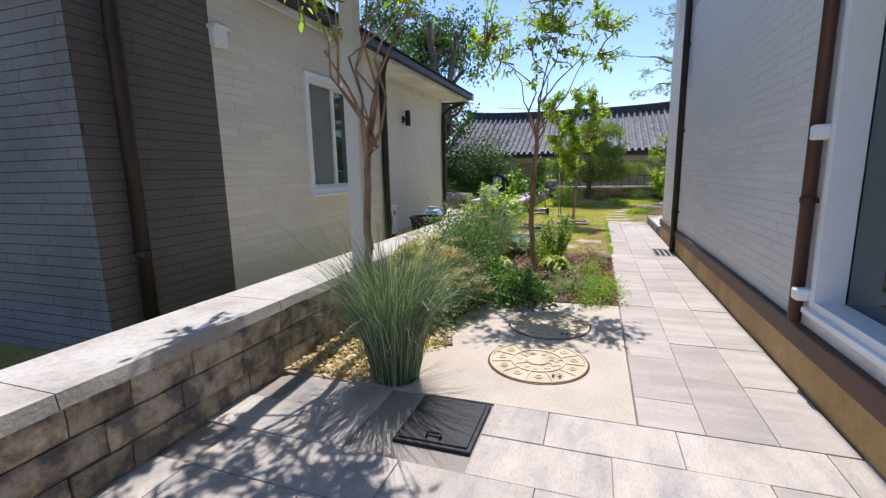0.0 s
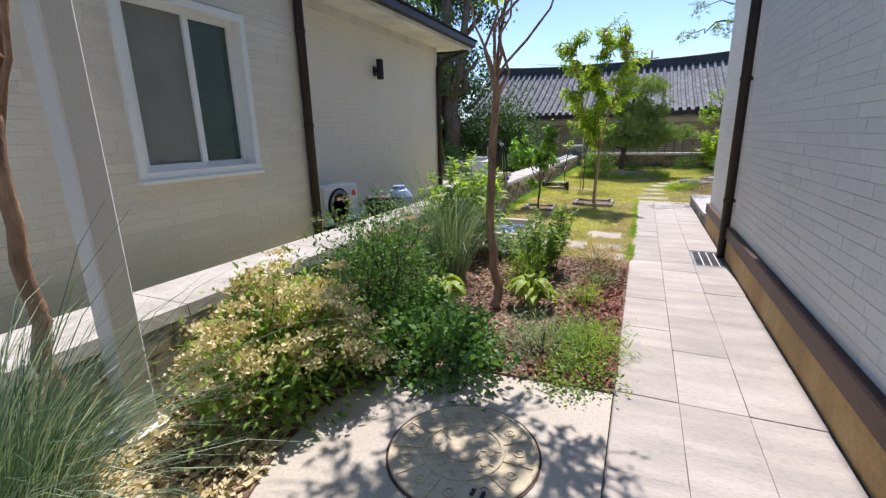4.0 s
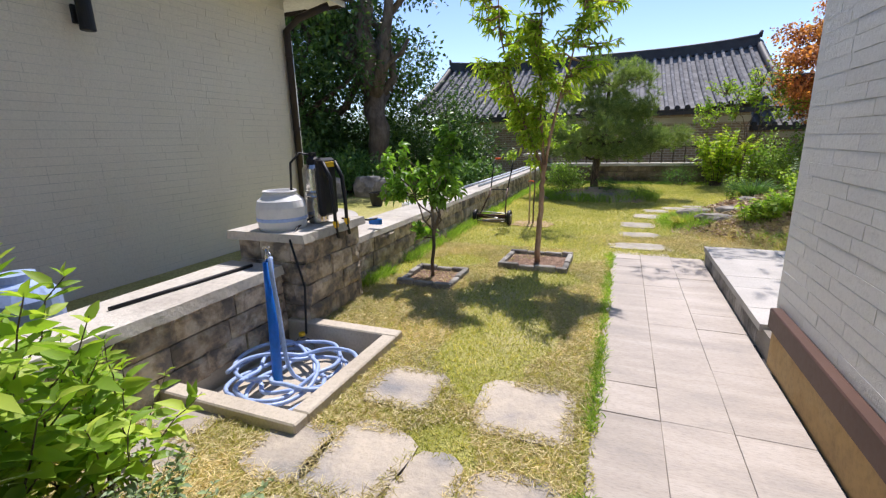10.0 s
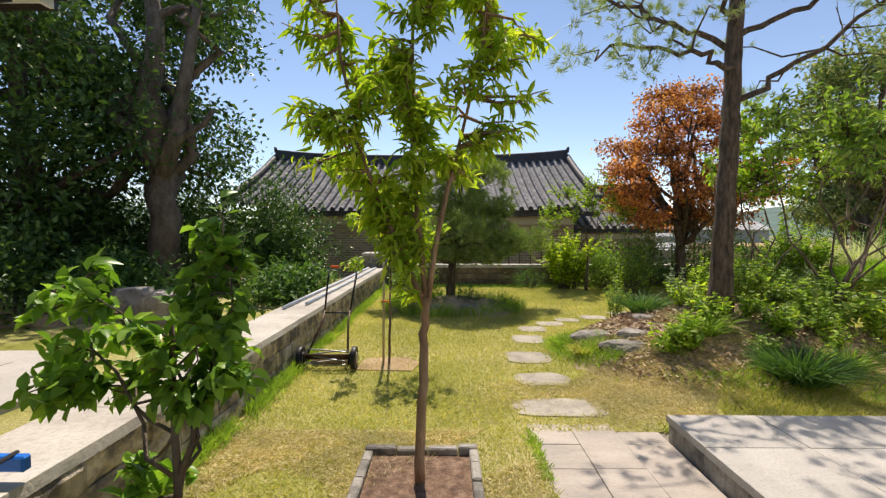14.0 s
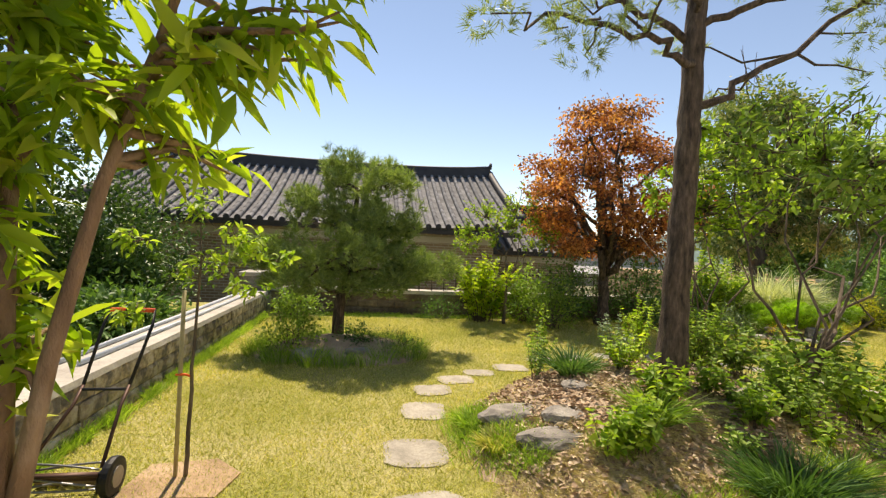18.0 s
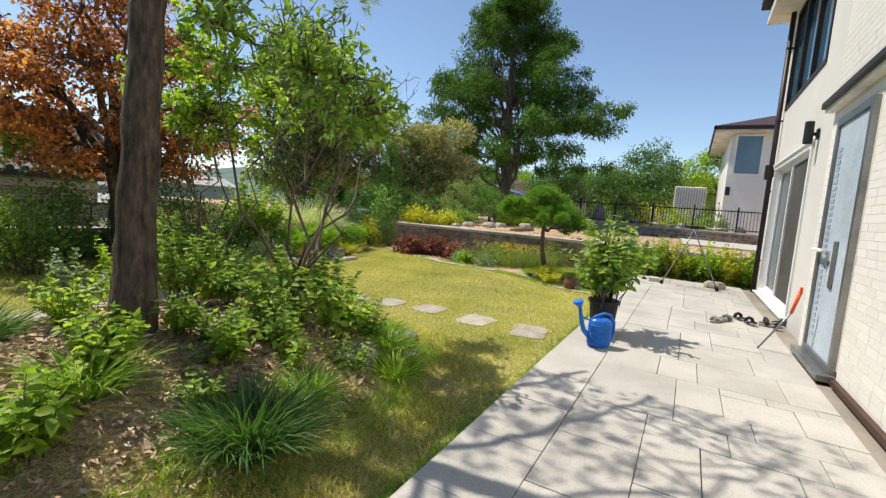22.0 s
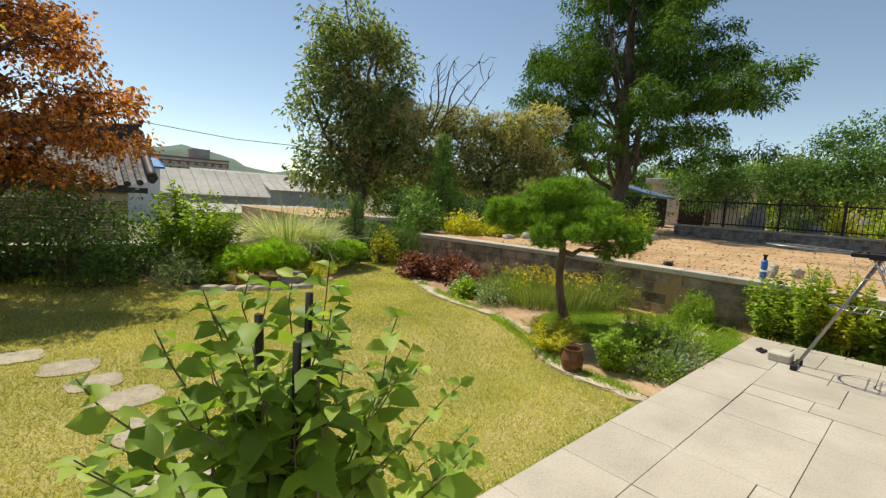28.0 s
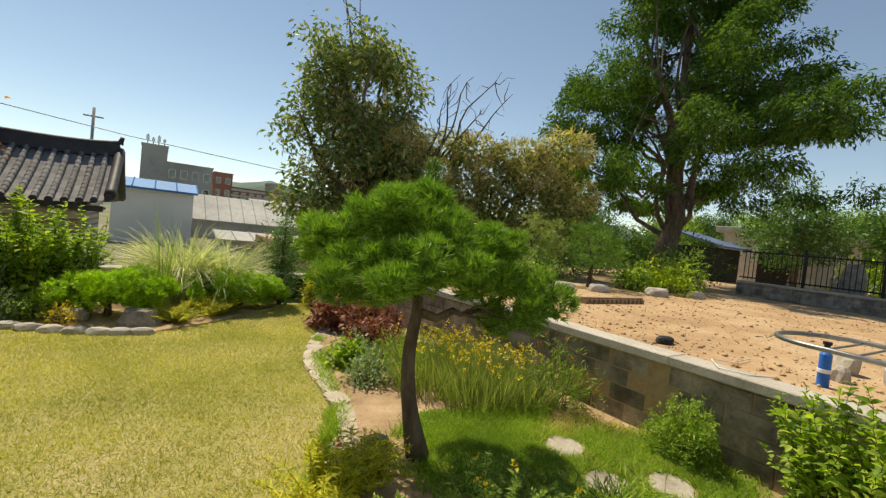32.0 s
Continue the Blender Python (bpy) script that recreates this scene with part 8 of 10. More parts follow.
def watering_can(x, y, z, rz):
    root = thing("watering_can", x, y, z, "blue ribbed plastic watering can with a long spout", "watering can")
    M = Matrix.Translation((x, y, z)) @ Matrix.Rotation(rz, 4, "Z")

    def put(name, bm, mat, label=""):
        bm.transform(M)
        return part(name, bm, mat, root, label, smooth=False)
    prof = [(0.105, 0.0), (0.125, 0.012)]
    for k in range(9):
        z0 = 0.03 + k * 0.022
        prof += [(0.128, z0), (0.134, z0 + 0.006), (0.134, z0 + 0.014), (0.128, z0 + 0.02)]
    prof += [(0.126, 0.24), (0.118, 0.265), (0.10, 0.28), (0.075, 0.285), (0.07, 0.275), (0.07, 0.27)]
    bm = lathe(prof, 32)
    bmesh.ops.scale(bm, vec=(0.9, 0.68, 1.0), verts=bm.verts[:])
    put("body", bm, M_blue)
    A = [Vector(p) for p in ((-0.11, 0, 0.10), (-0.17, 0, 0.16), (-0.21, 0, 0.28), (-0.235, 0, 0.40))]
    tube("spout", [M @ p for p in A], [0.028, 0.016], M_blue, root, seg=12)
    rose = lathe([(0.014, 0), (0.05, 0.06), (0.052, 0.07), (0.001, 0.078)], 20)
    rose.transform(M @ Matrix.Translation((-0.232, 0, 0.385)) @ Matrix.Rotation(radians(-22), 4, "Y"))
    part("rose", rose, M_blue, root, "darker blue sprinkler rose")
    B = [Vector(p) for p in ((0.12, 0, 0.06), (0.15, 0, 0.14), (0.145, 0, 0.25), (0.10, 0, 0.32), (0.03, 0, 0.335), (-0.06, 0, 0.30), (-0.09, 0, 0.265))]
    tube("handle", [M @ p for p in B], 0.014, M_blue, root, seg=10)
    tube("brace", [M @ Vector((-0.215, 0, 0.30)), M @ Vector((-0.10, 0, 0.255))], 0.008, M_blue, root, seg=8)
    return root


watering_can(5.87, 10.97, T_Z, radians(-53))


def potted_shrub(x, y, z):
    pot = thing("plant_pot", x, y, z, "tall black plastic plant pot filled with soil", "plant pot")
    part("pot_body", lathe([(0.115, 0), (0.12, 0.005), (0.155, 0.33), (0.17, 0.335), (0.172, 0.365), (0.16, 0.37), (0.15, 0.345), (0.145, 0.30), (0.001, 0.30)], 30, (x, y, z)), M_black, pot)
    part("soil", lathe([(0.142, 0.302), (0.08, 0.318), (0.001, 0.322)], 20, (x, y, z)), M_mulch, pot)
    s = shoot_bush("potted_shrub", x, y, z + 0.31, "leafy shrub with broad curling leaves growing in a pot", "potted plant", 0.58, 0.98, 44, (0.095, 0.064), L_green, 130, gap=0.055, bare=0.25, whorl=2, droop=0.45, stem_r=0.005)
    rng = np.random.default_rng(131)
    for k in range(3):
        a = k * 2.1 + 0.4
        tube("cane", [(x + 0.07 * math.cos(a), y + 0.07 * math.sin(a), z + 0.31), (x + 0.08 * math.cos(a), y + 0.08 * math.sin(a), z + 1.22 - 0.05 * k)], 0.011, M_black, s, "black plastic cane", seg=6)
    return pot


potted_shrub(6.5, 11.05, T_Z)


def laundry_rack(x, y, z):
    """A folding dryer: crossed legs under a hinge, two level wings with rounded ends, a small tray between the legs."""
    root = thing("laundry_rack", x, y, z, "folding metal laundry rack standing on the terrace", "laundry rack")
    top = z + 1.23
    for sx in (-0.24, 0.24):
        for sy in (-0.52, 0.48):
            tube("leg", [(x + sx * 0.55, y + sy, z + 0.03), (x + sx, y - sy * 0.06, top)], 0.011, M_steel, root, seg=8)
            part("foot", box(x + sx * 0.55 - 0.02, x + sx * 0.55 + 0.02, y + sy - 0.03, y + sy + 0.03, z, z + 0.06, 0.008), M_black, root)
        part("hinge_block", box(x + sx - 0.03, x + sx + 0.03, y - 0.06, y + 0.06, top - 0.03, top + 0.03, 0.01), M_black, root)
    for sy in (-0.52, 0.48):
        tube("foot_bar", [(x - 0.13, y + sy, z + 0.03), (x + 0.13, y + sy, z + 0.03)], 0.01, M_steel, root, seg=7)
    for s in (-1, 1):
        arc = [(x + 0.25 * math.cos(a), y + s * (0.65 + 0.22 * math.sin(a)), top + 0.02) for a in np.linspace(0, math.pi, 13)]
        tube("wing_frame", [(x + 0.25, y + s * 0.05, top)] + arc + [(x - 0.25, y + s * 0.05, top)], 0.010, M_steel, root, seg=8)
        part("sleeve", box(x - 0.27, x - 0.23, y + s * 0.12 - 0.06, y + s * 0.12 + 0.06, top - 0.018, top + 0.022, 0.006), M_black, root)
        part("sleeve", box(x + 0.23, x + 0.27, y + s * 0.12 - 0.06, y + s * 0.12 + 0.06, top - 0.018, top + 0.022, 0.006), M_black, root)
        for k in range(7):
            yy = y + s * (0.12 + 0.09 * k)
            tube("wing_bar", [(x - 0.245, yy, top + 0.012), (x + 0.245, yy, top + 0.012)], 0.005, M_steel, root, seg=5)
    loop = [(x + 0.2 * math.cos(a), y + 0.02 + 0.28 * math.sin(a), z + 0.70) for a in np.linspace(0, 2 * math.pi, 25)]
    tube("tray_frame", loop, 0.008, M_steel, root, seg=6, caps=False)
    for k in range(5):
        yy = y - 0.16 + 0.09 * k
        tube("tray_bar", [(x - 0.17, yy, z + 0.70), (x + 0.17, yy, z + 0.70)], 0.005, M_pvc, root, seg=5)
    for k in range(3):
        yy = y + 0.15 - 0.12 * k
        tube("clothes_hanger", [(x - 0.245, yy, top - 0.005), (x - 0.245, yy, top - 0.07), (x - 0.26, yy - 0.17, top - 0.20), (x - 0.24, yy + 0.17, top - 0.21), (x - 0.245, yy, top - 0.07)], 0.003, M_pvc, root, seg=4, caps=False)
    return root


laundry_rack(11.75, 10.22, T_Z)
clip = tagged(thing("grey_clip", 12.05, 11.08, T_Z, "small dark grey plastic clip lying on the terrace", "clip"))
part("wedge", slab([(11.98, 11.05), (12.09, 11.02), (12.12, 11.10), (12.04, 11.12)], T_Z, T_Z + 0.03), M_iron, clip)
part("spring", box(12.03, 12.07, 11.06, 11.09, T_Z + 0.03, T_Z + 0.05, 0.006), M_black, clip)
rock("beige_stone", 12.1, 9.72, T_Z, 0.14, 0.2, 0.13, 41, "smooth beige stone weight at the rack's foot", "stone", M_concrete, sub=3, amp=0.1)
brick_a = tagged(part("grey_weight", box(11.78, 12.0, 10.76, 10.96, T_Z, T_Z + 0.09, 0.012), M_coping), "grey concrete block at the rack's foot", "block")


def shoe(x, y, rz, mat, label):
    root = thing("shoe", x, y, T_Z, label, "shoe", "shoes by the door")
    M = Matrix.Translation((x, y, T_Z)) @ Matrix.Rotation(rz, 4, "Z")
    n = 20
    out = []
    for k in range(n):
        a = 2 * math.pi * k / n
        w = 0.045 + 0.008 * math.cos(a)
        out.append((0.135 * math.cos(a), w * math.sin(a)))
    bm = slab(out, 0, 0.028)
    bm.transform(M)
    part("sole", bm, M_block_g, root)
    P = [M @ Vector((0.05, -0.05, 0.025)), M @ Vector((0.055, -0.03, 0.07)), M @ Vector((0.06, 0, 0.085)), M @ Vector((0.055, 0.03, 0.07)), M @ Vector((0.05, 0.05, 0.025))]
    tube("strap", P, 0.022, mat, root, seg=6)
    P = [M @ Vector((-0.03, -0.05, 0.02)), M @ Vector((-0.08, -0.045, 0.05)), M @ Vector((-0.13, 0, 0.055)), M @ Vector((-0.08, 0.045, 0.05)), M @ Vector((-0.03, 0.05, 0.02))]
    tube("heel_strap", P, 0.012, mat, root, seg=6)
    return root


for k, (x, y, rz, m, lab) in enumerate(((8.25, 9.85, 2.6, M_block_g, "grey sandal lying on the terrace"), (8.5, 9.72, 2.9, M_block_g, "grey sandal lying on the terrace"), (8.72, 9.55, 0.4, M_black, "dark sandal before the window"), (8.5, 9.45, 0.2, M_black, "dark sandal before the window"), (8.75, 9.2, 1.8, M_black, "navy slipper at the window sill"), (8.55, 9.22, 1.6, M_black, "navy slipper at the window sill"))):
    shoe(x, y, rz, m, lab)
tool = tagged(thing("grabber_tool", 7.15, 9.3, T_Z, "orange-handled garden tool leaning on the wall", "garden tool"))
tube("shaft", [(7.12, 9.52, T_Z), (7.0, 9.30, T_Z + 0.45)], 0.009, M_steel, tool, seg=7)
tube("grip", [(7.0, 9.30, T_Z + 0.45), (6.95, 9.26, T_Z + 0.68)], [0.015, 0.019], M_orange, tool, seg=8)
part("hook", box(6.925, 6.965, 9.245, 9.27, T_Z + 0.67, T_Z + 0.74, 0.006), M_orange, tool)

# ---- flower bed with the bonsai pine ----
CLOUDS = ((-0.52, 0.15, 1.55, 0.40, 0.19), (-0.08, 0.1, 1.76, 0.45, 0.2), (0.34, 0.2, 1.62, 0.38, 0.18), (-0.3, -0.32, 1.33, 0.40, 0.19), (0.68, -0.05, 1.26, 0.36, 0.22), (0.15, 0.6, 1.48, 0.38, 0.18),
          (-0.68, 0.45, 1.42, 0.34, 0.17), (0.5, 0.5, 1.38, 0.34, 0.17), (-0.12, -0.02, 1.9, 0.26, 0.12), (0.1, -0.45, 1.52, 0.28, 0.14))
pad_pine("bonsai_pine", 11.08, 13.12, 0.02, "clipped bonsai-like pine with a bent trunk and cloud pads", [(0.07, -0.1, 0), (0.0, -0.04, 0.3), (-0.03, 0.02, 0.6), (-0.02, 0.04, 0.85), (0.03, 0.05, 1.1), (0.0, 0.05, 1.4), (0.0, 0.05, 1.75)], [0.09, 0.058, 0.05, 0.045, 0.032, 0.02],
         [(0.87 * a + 0.5 * f, -0.5 * a + 0.87 * f, z, w, w, h) for a, f, z, w, h in CLOUDS],
         105000, 0.075, L_needle_m, 140, bark=M_bark, limb_r=0.6, wide=0.009)
for k, (x, y, r, h, n, lf, m, fl, lab) in enumerate((
        (11.9, 17.2, 0.4, 0.42, 1500, (0.09, 0.04), L_red, None, "patch of dark red-leaved perennials"),
        (12.3, 16.6, 0.45, 0.45, 1600, (0.09, 0.04), L_red, None, "patch of dark red-leaved perennials"),
        (12.0, 15.8, 0.35, 0.38, 1200, (0.08, 0.04), L_red, None, "red-leaved perennials in the flower bed"),
        (11.6, 15.4, 0.26, 0.26, 900, (0.06, 0.035), L_grey, None, "pale green cushion in the flower bed"),
        (13.0, 13.4, 0.4, 0.6, 1500, (0.07, 0.012), L_green, (P_red, 14, 0.04, 7), "tall perennials with orange-red flowers"),
        (11.9, 14.6, 0.4, 0.5, 1500, (0.06, 0.012), L_grass_green, (P_red, 8, 0.04, 7), "green perennials with a few red flowers"),
        (10.6, 11.65, 0.26, 0.2, 900, (0.06, 0.014), L_green, None, "low green perennials at the terrace edge"),
        (11.75, 11.75, 0.26, 0.34, 900, (0.12, 0.01), L_grass_green, None, "grassy tuft at the terrace edge"),
        (11.45, 14.65, 0.24, 0.26, 800, (0.05, 0.03), L_grey, None, "pale green cushion in the flower bed"),
        (11.45, 15.25, 0.22, 0.24, 700, (0.06, 0.04), L_fresh, None, "bright leafy cushion in the flower bed"),
        (10.75, 11.55, 0.3, 0.22, 900, (0.05, 0.02), L_grey, None, "grey-green cushion at the terrace edge"),
        (11.2, 11.6, 0.28, 0.26, 900, (0.05, 0.016), L_grey, None, "grey-green cushion at the terrace edge"))):
    shrub("bed_perennial", x, y, 0.02, lab, "perennial", r, h, n, lf, m, 800 + k, group="flower bed perennials", low=0.04, flowers=fl)


shoot_bush("bushy_perennial", 10.35, 11.98, 0.02, "bright bushy perennial beside the jar", "perennial", 0.27, 0.44, 46, (0.06, 0.02), L_grass_green, 811, gap=0.022, bare=0.1, group="bushy perennials", stem_r=0.003)
shoot_bush("bushy_perennial", 10.98, 11.95, 0.02, "grey-green bush with a few yellow flowers", "perennial", 0.36, 0.55, 70, (0.036, 0.012), L_green, 812, gap=0.016, bare=0.12, group="bushy perennials", stem_r=0.003, flowers=(P_yellow, 5, 0.05, 9))
shoot_bush("bushy_perennial", 11.4, 11.85, 0.02, "low green bush with a few yellow flowers", "perennial", 0.3, 0.4, 44, (0.045, 0.015), L_green, 813, gap=0.02, bare=0.12, group="bushy perennials", stem_r=0.003, flowers=(P_yellow, 4, 0.05, 9))


for k, (x, y, r, h, fl) in enumerate(((9.75, 17.72, 0.42, 0.3, None), (10.3, 18.2, 0.42, 0.32, None), (10.32, 12.72, 0.34, 0.34, None), (10.62, 12.9, 0.34, 0.34, (P_red, 1, 0.05, 10)))):
    shoot_bush("golden_juniper", x, y, 0.02, "low golden juniper with spreading sprays at the bed's edge", "juniper", r, h, 46, (0.055, 0.011), L_yellow, 830 + k, gap=0.016, bare=0.1, lean=1.0, whorl=3, group="golden junipers", stem_r=0.003, flowers=fl)


def flower_stand(x, y, r, h, n, seed):
    root = tuft("flower_stand", x, y, 0.02, "stand of tall upright perennials with yellow flowers", "perennial", r, h, n, 0.008, L_stand, seed, bend=0.35, spread=0.4, group="yellow flower stands")
    rng = np.random.default_rng(seed + 1)
    q = rng.normal(size=(36, 2)) * r * 0.5
    C = np.column_stack([x + q[:, 0], y + q[:, 1], 0.02 + h * rng.uniform(0.75, 1.1, 36)])
    C = np.repeat(C, 7, 0) + rng.normal(size=(252, 3)) * 0.012
    V, F = leaf_arrays(C, rng.normal(size=C.shape) + np.array([0, 0, 0.6]), 0.024, 0.02, rng)
    tagged(from_arrays("bloom", V, F, P_yellow, root), kind="stuff")


for k, (x, y) in enumerate(((12.3, 15.0), (12.5, 14.5), (12.7, 14.1), (12.75, 13.7), (12.95, 14.8), (12.05, 14.25), (12.3, 13.85))):
    flower_stand(x, y, 0.42, 0.5, 620, 820 + 2 * k)
tuft("thin_sapling", 9.55, 18.3, 0.02, "thin upright leafy sapling in the corner bed", "sapling", 0.05, 1.7, 14, 0.02, L_green, 839, bend=0.1, spread=0.1)
shrub("box_ball", 13.22, 12.15, 0.02, "small clipped round bush against the block wall", "shrub", 0.27, 0.46, 9000, (0.024, 0.014), L_green, 850, low=0.1, sigma=0.012)
jar = tagged(thing("clay_jar", 9.98, 12.22, 0.0, "brown glazed clay jar at the bed's corner", "jar"))
part("jar_body", lathe([(0.07, 0), (0.085, 0.01), (0.11, 0.09), (0.112, 0.15), (0.09, 0.22), (0.085, 0.235), (0.098, 0.245), (0.098, 0.255), (0.08, 0.255), (0.078, 0.20), (0.001, 0.19)], 28, (9.98, 12.22, 0)), M_clay, jar)


def bed_edging():
    """Pale flat stones laid end to end along the bed's curved edge."""
    ys = [11.5, 12.05, 12.5, 12.9, 13.4, 14.05, 14.5, 15.5, 16.4, 17.4]
    xs = [9.93, 9.9, 10.0, 10.35, 10.75, 10.98, 10.97, 11.07, 11.4, 11.95]
    rng = random.Random(51)
    y = 11.45
    while y < 17.6:
        length = rng.uniform(0.22, 0.42)
        x0, x1 = float(np.interp(y, ys, xs)), float(np.interp(y + length, ys, xs))
        stone_slab("edging_stone", (x0 + x1) / 2, y + length / 2, 0.0, rng.uniform(0.15, 0.21), length * 1.1, int(y * 100), M_edging, "pale flat broken stone edging the flower bed", 0.022 + 0.012 * rng.random(), math.atan2(x0 - x1, length), "flower bed edging", "edging stone")
        y += length + 0.004
    for k, (x, y, s) in enumerate(((10.57, 11.82, 0.16), (10.75, 11.95, 0.12), (10.95, 13.35, 0.12))):
        rock("bed_rock", x, y, 0.0, s, s * 0.75, s * 0.6, 90 + k, "weathered grey rock in the flower bed", group="flower bed rocks", sub=2)


bed_edging()

# hedge at the terrace's end
for k in range(9):
    y = 8.4 + k * 0.355
    shoot_bush("hedge_bush", 13.14, y, 0.0, "yellow-green broad-leaved hedge bush at the terrace's end", "hedge", 0.46, 1.1 + 0.08 * math.sin(k * 2.2), 44, (0.07, 0.04), L_fresh if k % 3 else L_yellow, 870 + k, gap=0.045, bare=0.12, whorl=2, group="terrace hedge", stem_r=0.004)
for k in range(6):
    tuft("hedge_tuft", 12.93 + 0.04 * math.sin(k * 2.0), 8.9 + 0.38 * k, 0.03, "grassy tuft of green blades at the hedge's foot", "grass", 0.08, 0.3, 90, 0.012, L_grass_green, 885 + k, bend=0.8, spread=0.7, group="hedge tufts")
patch("hedge_bed", [(12.85, 7.5), (13.5, 7.5), (13.5, 11.31), (12.85, 11.31)], -0.6, 0.03, M_soil, "strip of soil under the hedge", "bed")

# ---- large trees and what lies beyond the garden ----


def big_tree(name, x, y, z, label, trunk, radii, clumps, leaves, leaf, bark, foliage, seed, **kw):
    return tree(name, x, y, z, label, "tree", trunk, radii, clumps, leaves, leaf, bark, foliage, seed, **kw)


def random_clumps(rng, n, cx, cy, cz, rx, ry, rz, size):
    out = []
    for p in ball_points(n, rng, 0.35):
        s = size * rng.uniform(0.7, 1.3)
        out.append((cx + p[0] * rx, cy + p[1] * ry, cz + p[2] * rz, s, s, s * 0.7))
    return out


R = np.random.default_rng(200)
# two old trees behind the neighbour's house
big_tree("old_tree", -6.0, 17.3, -0.4, "tall old tree with a thick forked trunk and dark leaves", [(0, 0, 0), (0.0, 0, 1.6), (-0.1, 0.1, 3.2), (-0.25, 0.2, 5.0), (-0.4, 0.3, 7.5)], [0.34, 0.29, 0.26, 0.19, 0.12],
         random_clumps(R, 34, -2.0, 2.2, 6.2, 3.0, 1.6, 3.2, 0.9) + [(-3.2, 1.2, 2.6, 1.2, 1.0, 0.9), (-2.2, 1.8, 3.6, 1.1, 1.0, 0.9), (-3.8, 1.6, 4.4, 1.2, 1, 1), (1.0, 0.6, 6.4, 0.7, 0.6, 0.5), (1.3, 0.8, 5.6, 0.5, 0.5, 0.35), (0.7, 0.8, 7.4, 0.8, 0.7, 0.6), (0.45, 0.3, 3.4, 0.25, 0.25, 0.2), (0.4, 0.3, 4.4, 0.3, 0.3, 0.2)], 25000, (0.16, 0.08), M_bark, L_dark, 201, limbs=14, twigs=240, per=9, sigma=0.18, start=0.35, limb_r=0.35)
old = bpy.data.objects["old_tree"]
tube("limb", [(-6.08, 17.4, 2.5), (-5.75, 17.4, 3.4), (-5.6, 17.5, 4.6), (-5.3, 17.6, 6.6)], [0.2, 0.09], M_bark, old, seg=9)
tube("limb", [(-5.95, 17.4, 2.9), (-5.6, 17.35, 3.3), (-5.2, 17.4, 3.55), (-5.0, 17.4, 3.85)], [0.09, 0.045], M_bark, old, "sawn-off stub of a limb", seg=8)
big_tree("dark_pine", -8.6, 17.0, -0.4, "dark evergreen tree behind the neighbour's house", [(0, 0, 0), (0.1, 0, 2.5), (0.0, 0, 6.0)], [0.26, 0.2, 0.1],
         random_clumps(R, 34, 0, 0, 4.0, 2.6, 2.0, 3.8, 0.95), 22000, (0.17, 0.07), M_bark_dark, L_dark, 202, limbs=12, twigs=150, per=9, sigma=0.2, start=0.2, limb_r=0.3)
for k, (x, y, r, h, m) in enumerate(((-4.6, 18.9, 1.5, 2.5, L_dark), (-4.0, 18.2, 0.75, 1.4, L_dark), (-6.6, 14.3, 1.0, 1.3, L_dark), (-5.8, 15.6, 0.8, 0.9, L_deep), (-7.8, 13.0, 0.9, 1.2, L_dark), (-3.2, 16.6, 0.8, 0.6, L_deep), (-8.6, 21.5, 1.9, 3.2, L_dark), (-11.5, 21.0, 2.2, 3.6, L_dark), (-10.5, 15.0, 1.6, 2.4, L_dark), (-6.6, 19.6, 1.5, 2.2, L_dark), (-8.4, 18.2, 1.4, 2.0, L_dark))):
    shrub("neighbour_shrub", x, y, 0.1, "dense dark evergreen shrub in the neighbour's garden", "shrub", r, h, 9000 if r > 1 else 3500, (0.1, 0.048), m, 210 + k, group="neighbour's shrubs", sigma=0.1)
for k in range(7):
    rock("garden_rock", -4.2 - 0.75 * k, 14.6 + 0.35 * math.sin(k * 1.7), 0.1, 0.38, 0.3, 0.42, 60 + k, "rounded grey boulder in the neighbour's garden", group="neighbour's boulders")


def patio():
    root = setting(thing("round_patio", -4.6, 11.6, 0.1, "round pale stone patio on the neighbour's lawn", "patio"))
    cx, cy, rr = -4.7, 11.6, 1.3
    pts = [(cx + rr * math.cos(2 * math.pi * k / 40), cy + rr * math.sin(2 * math.pi * k / 40)) for k in range(40)]
    part("slab_disc", slab(pts, 0.05, 0.15), M_terrace, root)
    for k in range(4):
        part("joint", box(cx - 1.2 + 0.5 * k, cx - 1.19 + 0.5 * k, cy - 0.9, cy + 0.9, 0.15, 0.152), M_joint, root)
    t = tagged(thing("hand_tool", -4.3, 11.9, 0.15, "hand tool with an orange and green grip lying on the patio", "garden tool"))
    tube("grip", [(-4.35, 11.85, 0.17), (-4.1, 11.98, 0.17)], 0.025, M_orange, t, seg=8)
    tube("shaft", [(-4.7, 11.7, 0.165), (-4.35, 11.85, 0.17)], 0.01, M_steel, t, seg=6)
    b = tagged(thing("white_basin", -3.0, 13.2, 0.1, "white plastic basin on the neighbour's grass", "basin"))
    part("body", box(-3.2, -2.8, 13.05, 13.35, 0.1, 0.26, 0.03), M_jar, b)
    c = tagged(thing("black_pot", -4.0, 13.6, 0.1, "black plastic plant pot on the neighbour's grass", "pot"))
    part("body", lathe([(0.1, 0), (0.14, 0.24), (0.15, 0.24), (0.15, 0.26), (0.13, 0.26), (0.09, 0.03), (0.001, 0.03)], 18, (-4.0, 13.6, 0.1)), M_black, c)
    return root


patio()

